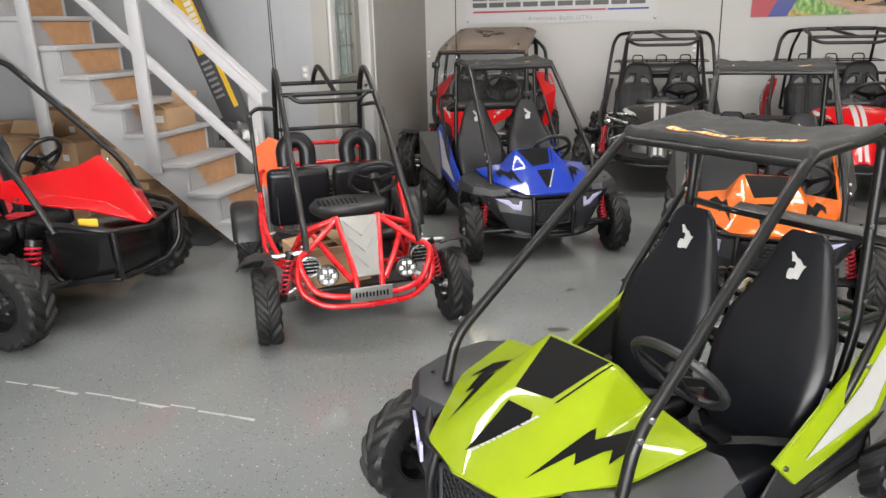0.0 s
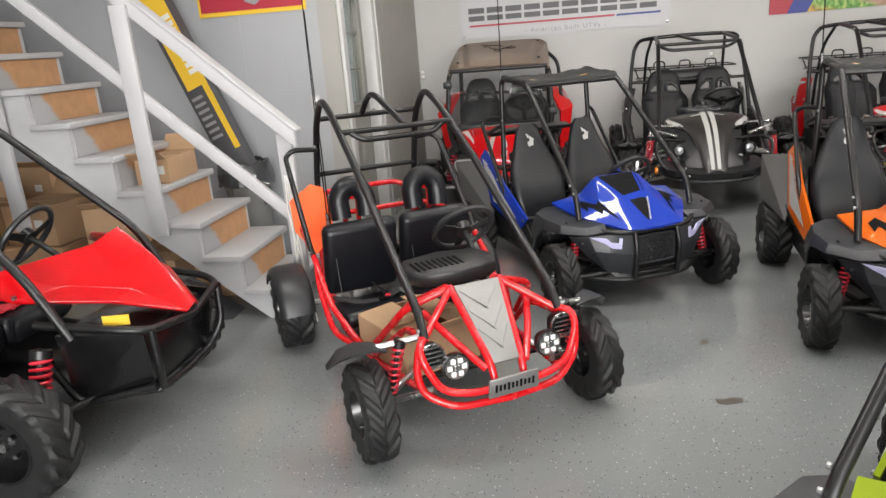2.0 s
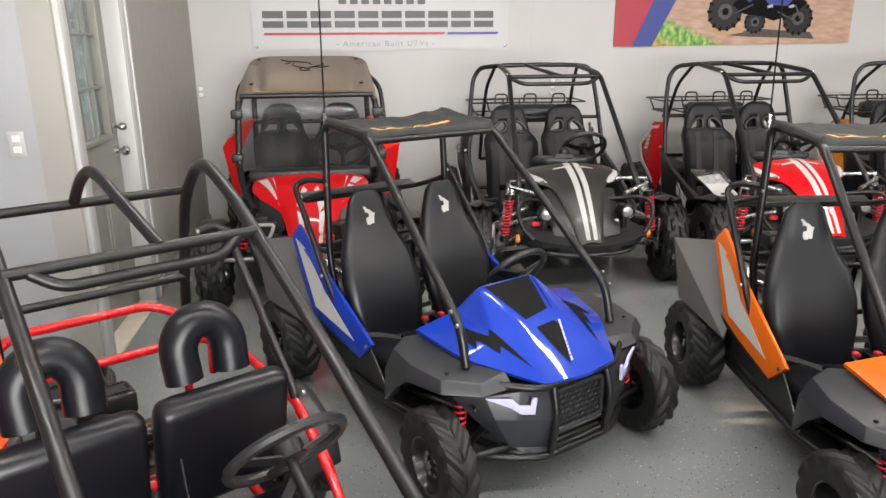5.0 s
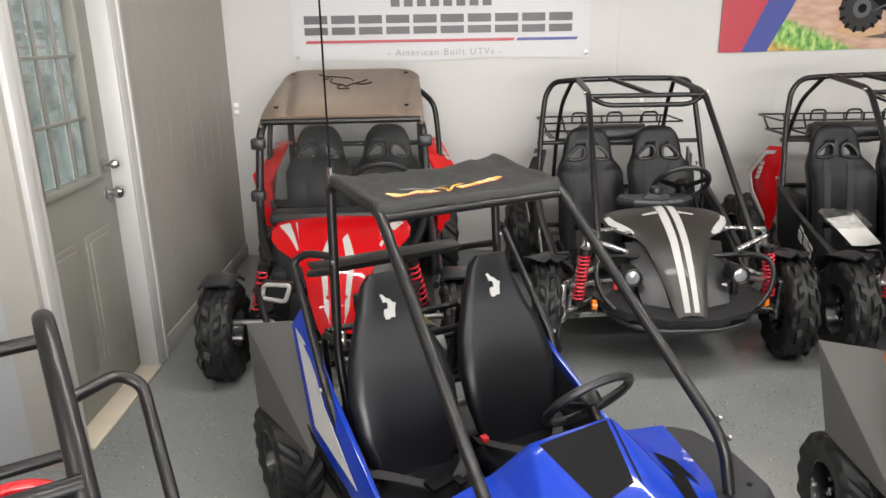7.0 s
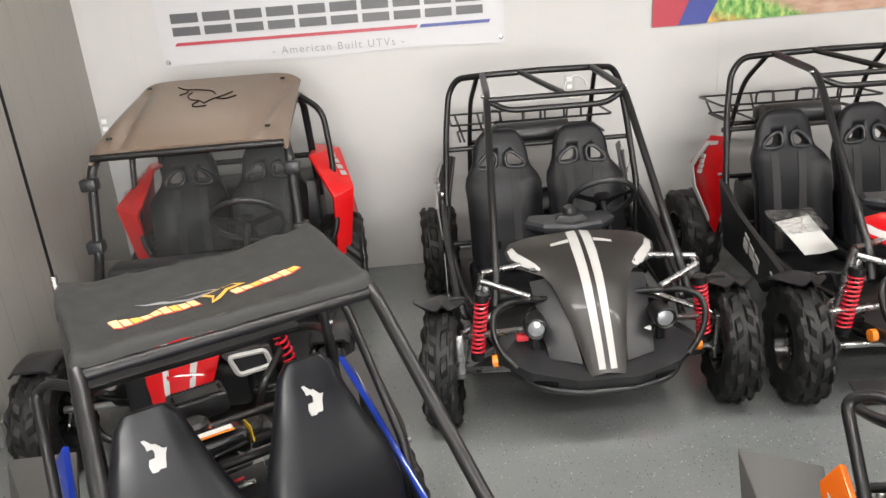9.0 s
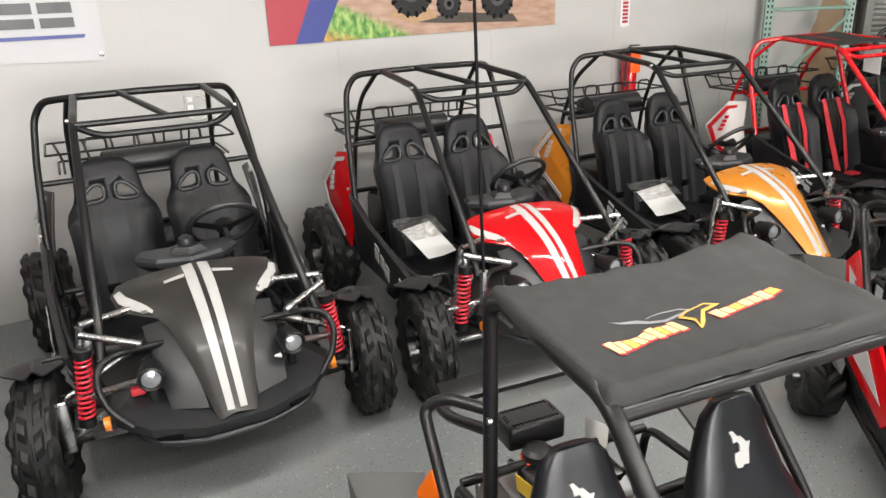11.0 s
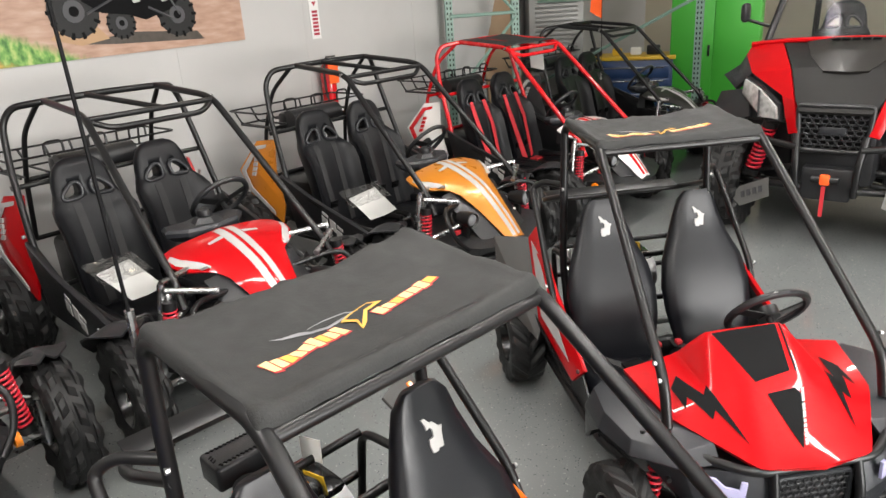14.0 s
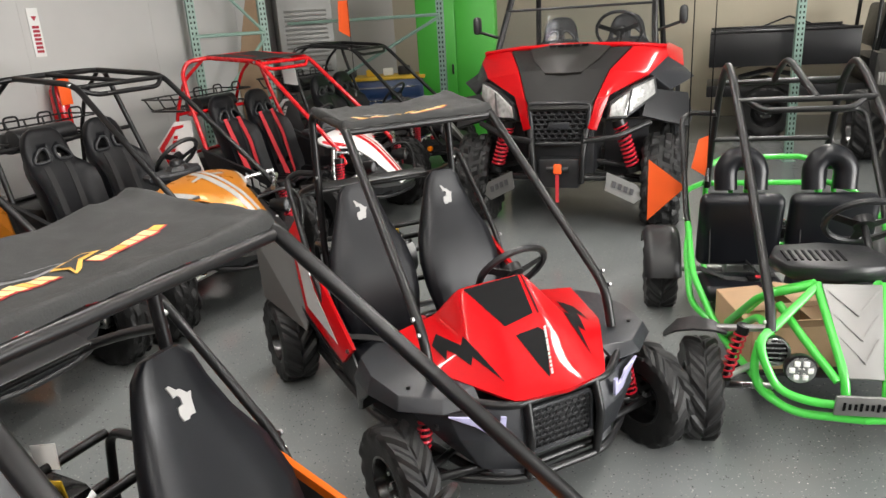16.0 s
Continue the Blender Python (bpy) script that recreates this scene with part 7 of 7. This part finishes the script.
ex = thing("fire_extinguisher", pose(4.72, WY - .09, .88), "red fire extinguisher with orange tag on the wall", "extinguisher")
part("cylinder", lathe([(.001, 0), (.06, 0), (.066, .02), (.066, .34), (.045, .385), (.02, .40), (.001, .40)], 20, 'Z'), "redtube", ex)
part("valve", joined(cyl((0, 0, .40), (0, 0, .44), .016), box((.03, -.02, .45), (.10, .02, .012), .003), box((.03, -.02, .43), (.10, .02, .010), .003)), "blk", ex)
part("hose", tube([(-.02, -.02, .43), (-.08, -.04, .36), (-.08, -.05, .12)], .010, .06), "rubber", ex)
part("tag", box((.0, -.072, .33), (.11, .006, .20), .002), "flag", ex, "orange tag")
part("bracket", box((0, .06, .22), (.05, .04, .06), .006), "blk", ex)


# ---- under and on the stairs ----
def carton(m, sx, sy, sz, label, open_top=False, tape=True):
    c = thing("cardboard_box", m, label, "box", "cardboard boxes by the stairs")
    part("carton", box((0, 0, sz / 2), (sx, sy, sz), .006), "card", c)
    part("flap_seam", box((0, 0, sz + .001), (sx * .98, .012, .004)), "cardin", c)
    if open_top:
        part("flap", Many((plate([(-sx / 2, -sy / 2, sz), (sx / 2, -sy / 2, sz), (sx / 2, -sy / 2 - .09, sz + .05), (-sx / 2, -sy / 2 - .09, sz + .05)], .005), plate([(-sx / 2, sy / 2, sz), (sx / 2, sy / 2, sz), (sx / 2, sy / 2 + .06, sz + .10), (-sx / 2, sy / 2 + .06, sz + .10)], .005))), "card", c)
    part("label", box((sx * .2, -sy / 2 - .001, sz * .55), (.07, .003, .05)), "paper", c)
    return c


for x, y, z, sx, sy, sz, rz, op in ((-3.45, 5.75, 0, .46, .40, .36, 8, False), (-3.05, 5.62, 0, .38, .34, .30, -10, False), (-3.95, 5.65, 0, .48, .42, .40, 4, False), (-3.42, 5.75, .37, .40, .34, .26, 20, True), (-3.9, 5.68, .41, .42, .38, .27, -8, True), (-4.4, 5.5, 0, .48, .40, .44, 10, False), (-4.38, 5.5, .45, .46, .38, .26, -5, True), (-4.85, 5.8, 0, .5, .45, .48, 0, False), (-4.86, 5.75, .49, .44, .40, .30, 14, False), (-4.2, 6.15, 0, .5, .42, .52, 5, False), (-4.2, 6.12, .53, .44, .36, .34, -12, True), (-3.6, 6.2, 0, .46, .40, .50, -6, False), (-2.72, 5.72, 0, .30, .32, .22, 12, False), (-5.25, 5.6, 0, .4, .5, .5, 6, False)):
    carton(pose(x, y, z, 0, 0, rz), sx, sy, sz, "brown cardboard box stacked beneath the stairs", op)
carton(pose(-2.905, 5.56, SZ + RISE * 3 + .019, 0, 0, 4), .21, .40, .15, "opened brown cardboard box on a stair tread", True)

bn = thing("waste_bin", pose(-2.78, 6.38, 0), "pale grey round waste bin behind the stairs", "bin")
part("bin_body", lathe([(.001, 0), (.130, 0), (.134, .02), (.165, .72), (.172, .73), (.172, .745), (.160, .745), (.150, .40), (.001, .38)], 28, 'Z'), "louvre", bn)
_b = bmesh.new()
_rings = []
for k, (r, z) in enumerate(((.150, .42), (.158, .70), (.166, .765), (.185, .76), (.198, .70), (.205, .62), (.202, .60))):
    _rings.append([(r + .022 * noise.noise((math.cos(a) * 5, math.sin(a) * 5, k * .8)) * (k > 0)) * 1.0 for a in [2 * math.pi * i / 40 for i in range(40)]])
    _rings[-1] = [(q * math.cos(2 * math.pi * i / 40), q * math.sin(2 * math.pi * i / 40), z + (.030 * noise.noise((math.cos(2 * math.pi * i / 40) * 4, math.sin(2 * math.pi * i / 40) * 4, 7 + k * .5)) if k > 1 else 0)) for i, q in enumerate(_rings[-1])]
loft(_rings, _b, caps=False)
part("bin_liner", _b, "bagdark", bn, "crumpled dark plastic liner", sharp=14)
ad = thing("leaning_carton", pose(-2.845, 6.38, .845, 0, -21, 0), "long yellow and black product carton standing in the bin", "box")
part("carton", box((0, 0, .45), (.20, .12, 1.80), .006), "bgrey", ad)
part("yellow_panel", Many((box((.015, -.062, .93), (.165, .004, .84)), box((.075, -.062, .26), (.045, .004, .50)))), "yellow", ad)
part("bar_mark", Many(box((.045, -.066, .62 + i * .05), (.07, .003, .034)) for i in range(9)), "paper", ad, "white bar lettering")
part("bar_mark", Many(box((-.03, -.0625, .14 + i * .05), (.09, .003, .022)) for i in range(7)), "bmid", ad)
part("emblem", plate([(.02 + .05 * math.cos(a), -.066, 1.22 + .05 * math.sin(a)) for a in [q * math.pi / 3 for q in range(6)]], .003), "decal", ad)

cd = thing("white_cord", pose(-1.94, SY0 - .05, 0), "loose white cords hanging by the newel post", "cord")
for i in range(4):
    part("strand", tube([(-.01 * i, 0, .86), (.02 - .015 * i, -.03, .6), (.05 * (i % 2) - .02, -.02, .3), (-.05 + .04 * i, -.05, .008)], .004, .2, 6), "rope", cd)
kick = thing("black_floor_mat", pose(-2.72, 5.12, 0, 0, 0, 10), "black folded plastic sheet on the floor under the stairs", "sheet")
part("sheet", shell([(-.3, -.02, .004), (.30, .0, .004), (.33, .16, .01), (.05, .30, .14), (-.28, .26, .18)], [(0, 1, 2, 3, 4)], .004), "bagdark", kick)

gen = thing("generator", pose(-1.86, 5.84, 0, 0, 0, 20), "small black and orange portable generator on the floor", "generator")
part("housing", joined(box((0, 0, .15), (.30, .36, .24), .04), box((0, 0, .03), (.26, .32, .06), .015)), "plastic", gen)
part("top_cover", box((0, .0, .285), (.26, .32, .05), .02), "blkrim", gen)
part("side_trim", joined(box((.10, -.165, .27), (.08, .03, .05), .01), box((-.12, -.17, .25), (.06, .02, .04), .008)), "orange", gen, "orange trim")
part("label", box((.0, -.183, .15), (.16, .003, .07)), "paper", gen, "white label")
part("label_band", box((.0, -.1845, .178), (.16, .002, .012)), "beltred", gen)
part("handle", tube([(-.11, 0, .29), (-.11, 0, .35), (.11, 0, .35), (.11, 0, .29)], .013, .04), "plastic", gen)

# floor scuffs
for nm, x, y, pts in (("floor_scuff", .20, 4.22, [(-.05, -.02), (-.02, -.035), (.05, -.01), (.06, .02), (.01, .03), (-.02, .012), (-.055, .018)]), ("floor_scuff", .206, 4.80, [(-.02, -.03), (.02, -.01), (.025, .03), (-.01, .02)])):
    fsn = thing(nm, pose(x, y, .001), "dark scuff mark on the epoxy floor", "stain")
    part("mark", plate([(a, b, 0) for a, b in pts], .001), "stain", fsn)


ch = thing("floor_scratch", pose(0, 0, .0008), "long pale scratch across the epoxy floor", "scratch")
for i in range(9):
    x0, y0 = -2.17 + i * .145, 3.125 - i * .004 + .010 * math.sin(i * 2.3)
    part("mark", plate([(x0, y0, 0), (x0 + .12 + .03 * (i % 2), y0 - .004, 0), (x0 + .12, y0 - .012 - .005 * (i % 3), 0), (x0, y0 - .010, 0)], .0006), "chalk", ch)


# ---- whip poles and flags ----
def whip(m, h, lean, flag=None, label="thin black whip pole"):
    f = thing("whip_pole" if flag is None else "safety_flag", m, label, "pole" if flag is None else "flag")
    part("pole", tube([(0, 0, 0), (lean * .4, 0, h * .5), (lean, 0, h)], .0036, .3, 6, taper=.0025), "decal", f)
    part("base", cyl((0, 0, -.02), (0, 0, .05), .009, n=8), "chrome", f)
    if flag:
        part("flag", shell([(x, .006 * noise.noise((x * 6, z * 6, 0)) + .01, z) for x, z in flag], [tuple(range(len(flag)))], .002), "flag", f, "orange pennant")
    return f


whip(pose(-1.70, 5.0, .62), 1.9, .02)
whip(pose(-.838, 6.332, 1.23), 1.6, .0)
whip(pose(1.022, 5.92, 1.23), 1.5, -.036)
whip(pose(-1.70, 5.04, .50, 0, 0, 25), 1.2, .0, [(.02, .06), (-.01, .30), (-.08, .33), (-.20, .25), (-.19, .08), (-.09, -.06)], "drooping orange safety flag on the red tube kart")
whip(pose(4.25, 4.72, .62, 0, 0, -80), 1.2, .0, [(-.19, .20), (-.19, -.13), (.0, .05)], "orange triangular safety flag on the green tube kart")
whip(pose(4.36, 4.62, .70, 0, 0, -80), 1.0, .0, [(.0, .22), (.0, .0), (-.08, .05), (-.05, .2)], "folded orange safety flag on the green tube kart")
whip(pose(7.0, 8.0, .9, 0, 0, -80), 1.6, .0, [(.0, .90), (.0, .55), (-.12, .62), (-.10, .9)], "orange safety flag above the parked buggies")


# ---- storage rack and the corner behind it ----
def rack_post(m, h):
    p = thing("rack_upright", m, "sage green perforated pallet rack upright", "rack", "pallet rack uprights")
    part("post", joined(box((0, 0, h / 2), (.075, .008, h)), box((-.0345, .03, h / 2), (.006, .06, h)), box((.0345, .03, h / 2), (.006, .06, h))), "rack", p)
    for sx in (-.017, .017):
        part("slots", joined(*[box((sx, -.0048, .08 + i * .05), (.013, .003, .024)) for i in range(int(h / .05) - 2)]), "decal", p)
    part("foot", box((0, .02, .004), (.12, .12, .008)), "rack", p)
    return p


for x, y, rz in ((6.35, 9.35, -40), (6.95, 8.95, -40), (7.75, 9.2, -60), (8.0, 7.42, -80), (8.25, 3.855, -80)):
    rack_post(pose(x, y, 0, 0, 0, rz), 3.1)
for a, b in (((6.35, 9.35, 1.55), (6.95, 8.95, 1.55)), ((6.35, 9.35, 2.3), (6.95, 8.95, 1.55)), ((6.35, 9.35, .75), (6.95, 8.95, 1.5)), ((7.75, 9.2, 1.62), (8.0, 7.42, 1.62)), ((7.75, 9.2, .7), (8.0, 7.42, 1.6))):
    rbm = thing("rack_brace", Matrix.Identity(4), "sage green rack brace", "rack", "rack braces")
    part("bar", tube([a, b], .018, 0, 6), "rack", rbm)

gc = thing("metal_cabinet", pose(9.1, 7.6, 0, 0, 0, -78), "bright green steel cabinet behind the rack", "cabinet")
part("body", box((0, 0, .95), (.95, .5, 1.9), .01), "cabinet", gc)
for sx in (-.235, .235):
    d = part("door", box((sx, -.255, .97), (.455, .014, 1.8), .004), "cabinet", gc)
    part("handle", box((-.16 if sx > 0 else .62 - .46, -.27, .98) if sx > 0 else (sx + .19, -.27, .98), (.025, .02, .12), .004), "blk", d)
tc = thing("tool_chest", pose(8.75, 8.55, 0, 0, 0, -70), "navy tool chest with wooden top and clutter", "tool chest")
part("body", box((0, 0, .45), (1.1, .5, .9), .01), "tool", tc)
part("worktop", box((0, 0, .92), (1.16, .56, .04), .006), "yellow", tc, "yellow wooden worktop")
for j in range(5):
    dr = part("drawer", box((0, -.257, .14 + j * .155), (1.02, .014, .135), .003), "tool", tc)
    part("handle", box((0, -.268, .19 + j * .155), (.9, .012, .014), .003), "chrome", dr)
for i, (x, mt, s) in enumerate(((-.35, "plastic", .10), (-.1, "yellow", .08), (.12, "paper", .09), (.32, "blk", .11))):
    tb = thing("workshop_clutter", tc.matrix_world @ pose(x, -.05, .94), "small workshop item on the tool chest", "tool", "items on the tool chest")
    part("body", box((0, 0, s / 2), (s * 1.4, s, s), .015), mt, tb)
lc = thing("louvred_cabinet", pose(8.05, 9.15, 0, 0, 0, -50), "grey steel cabinet with louvres", "cabinet")
part("body", box((0, 0, 1.0), (.62, .45, 2.0), .008), "louvre", lc)
for i in range(16):
    part("louvre", box((0, -.232, 1.0 + i * .05), (.48, .02, .018), .004, (30, 0, 0)), "louvre", lc)
pn = thing("plywood_sheet", pose(7.35, 9.3, 0, -8, 0, -20), "brown plywood sheet leaning on the wall", "panel")
part("sheet", box((0, 0, 1.1), (.5, .02, 2.2), .002), "brownpanel", pn)


# ---- vehicles parked behind the rack ----
def dump_utv(m):
    k = thing("utility_vehicle", m, "black utility vehicle with open cargo bed behind the rack", "utility vehicle")
    bed = part("cargo_bed", joined(box((.70, -.60, 1.02), (.03, 1.56, .38), .008), box((-.70, -.60, 1.02), (.03, 1.56, .38), .008), box((0, -1.37, 1.02), (1.40, .03, .38), .008), box((0, .17, 1.02), (1.40, .03, .38), .008), box((0, -.60, .85), (1.40, 1.56, .03), .008)), "plastic", k)
    part("bed_rib", Many(box((-.722, -.60 + i * .30, 1.02), (.02, .04, .34), .006) for i in (-2, -1, 0, 1, 2)), "plastic", bed)
    part("bed_rail", Many([tube([(-.71, -1.38, 1.22), (-.71, .18, 1.22)], .018, 0), tube([(.71, -1.38, 1.22), (.71, .18, 1.22)], .018, 0)]), "blk", bed)
    part("prop_rod", tube([(-.6, -.75, 1.23), (-.6, -.45, 1.34), (-.6, -.20, 1.24)], .012, .02), "blk", k)
    part("chassis", joined(box((0, -.1, .52), (.9, 2.6, .14), .02), box((0, .95, .70), (1.3, 1.3, .36), .06), box((0, 1.85, .85), (1.2, .60, .40), .12)), "plastic", k)
    part("bench_seat", joined(box((0, .75, .95), (1.2, .5, .14), .05), box((0, .48, 1.20), (1.2, .14, .50), .05, (-8, 0, 0))), "vinyl", k)
    for s in (1, -1):
        wheel(k, "rear_wheel", s * .62, -.72, .30, .26, .17, 16)
        wheel(k, "front_wheel", s * .62, 1.70, .30, .24, .17, 16)
        part("roof_post", tube([(s * .66, .32, .9), (s * .62, .36, 1.85), (s * .60, 1.2, 1.88), (s * .66, 1.75, 1.05)], .022, .1), "blk", k)
        part("mud_guard", shell([(s * .5, -1.05, .72), (s * .76, -1.05, .70), (s * .5, -.72, .80), (s * .76, -.72, .78), (s * .5, -.38, .72), (s * .76, -.38, .70)], [(0, 1, 3, 2), (2, 3, 5, 4)], .014), "plastic", k)
    part("axle", cyl((-.6, -.72, .30), (.6, -.72, .30), .03), "steel", k)
    return k


dump_utv(pose(10.35, 3.28, 0, 0, 0, 180))


def grey_utv(m):
    """Side-by-side seen past the rack: door panel, pillars, seat and tall tyres."""
    k = thing("utility_vehicle", m, "dark grey side-by-side with pale bar marks behind the rack", "utility vehicle")
    part("chassis", joined(box((0, 0, .52), (1.1, 2.3, .16), .03), box((0, .95, .82), (1.15, .70, .36), .10), box((0, -.95, .86), (1.25, .60, .36), .06)), "plastic", k)
    part("bonnet", loft([[(x * w, y, z + h) for x, h in ((-1, -.10), (-.8, 0), (.8, 0), (1, -.10), (1, -.3), (-1, -.3))] for w, y, z in ((.60, .55, 1.16), (.56, .95, 1.10), (.42, 1.32, .98))]), "fender", k)
    for s in (1, -1):
        d = part("door_panel", shell([(s * .66, .55, 1.12), (s * .68, -.55, 1.05), (s * .70, -.50, .55), (s * .68, .50, .50), (s * .72, .0, .80)], [(0, 1, 4), (1, 2, 4), (2, 3, 4), (3, 0, 4)], .02, .004), "fender", k, "grey door panel")
        part("bar_mark", Many(box((s * .735, .28 - i * .12, .90 - i * .01), (.008, .07, .10), .002, (0, 0, 0)) for i in range(4)), "decalw", d)
        part("roof_post", tube([(s * .62, .62, 1.12), (s * .56, .15, 1.75), (s * .55, -.65, 1.80), (s * .62, -.95, 1.05)], .025, .1), "blk", k)
        wheel(k, "front_wheel", s * .66, .95, .34, .24, .19, 16)
        wheel(k, "rear_wheel", s * .66, -.95, .34, .26, .19, 16)
        race_seat(k, s * .28, -.12, .30)
    part("roof", loft([[(-.58, y, z), (.58, y, z), (.54, y, z + .04), (-.54, y, z + .04)] for y, z in ((.22, 1.74), (-.2, 1.81), (-.68, 1.80))]), "plastic", k)
    part("net", Many(tube([(-.69, .5 - i * .16, 1.1), (-.60, .10 - i * .14, 1.70)], .008, 0, 5) for i in range(6)), "belt", k)
    return k


grey_utv(pose(7.45, 2.55, 0, 0, 0, 90))
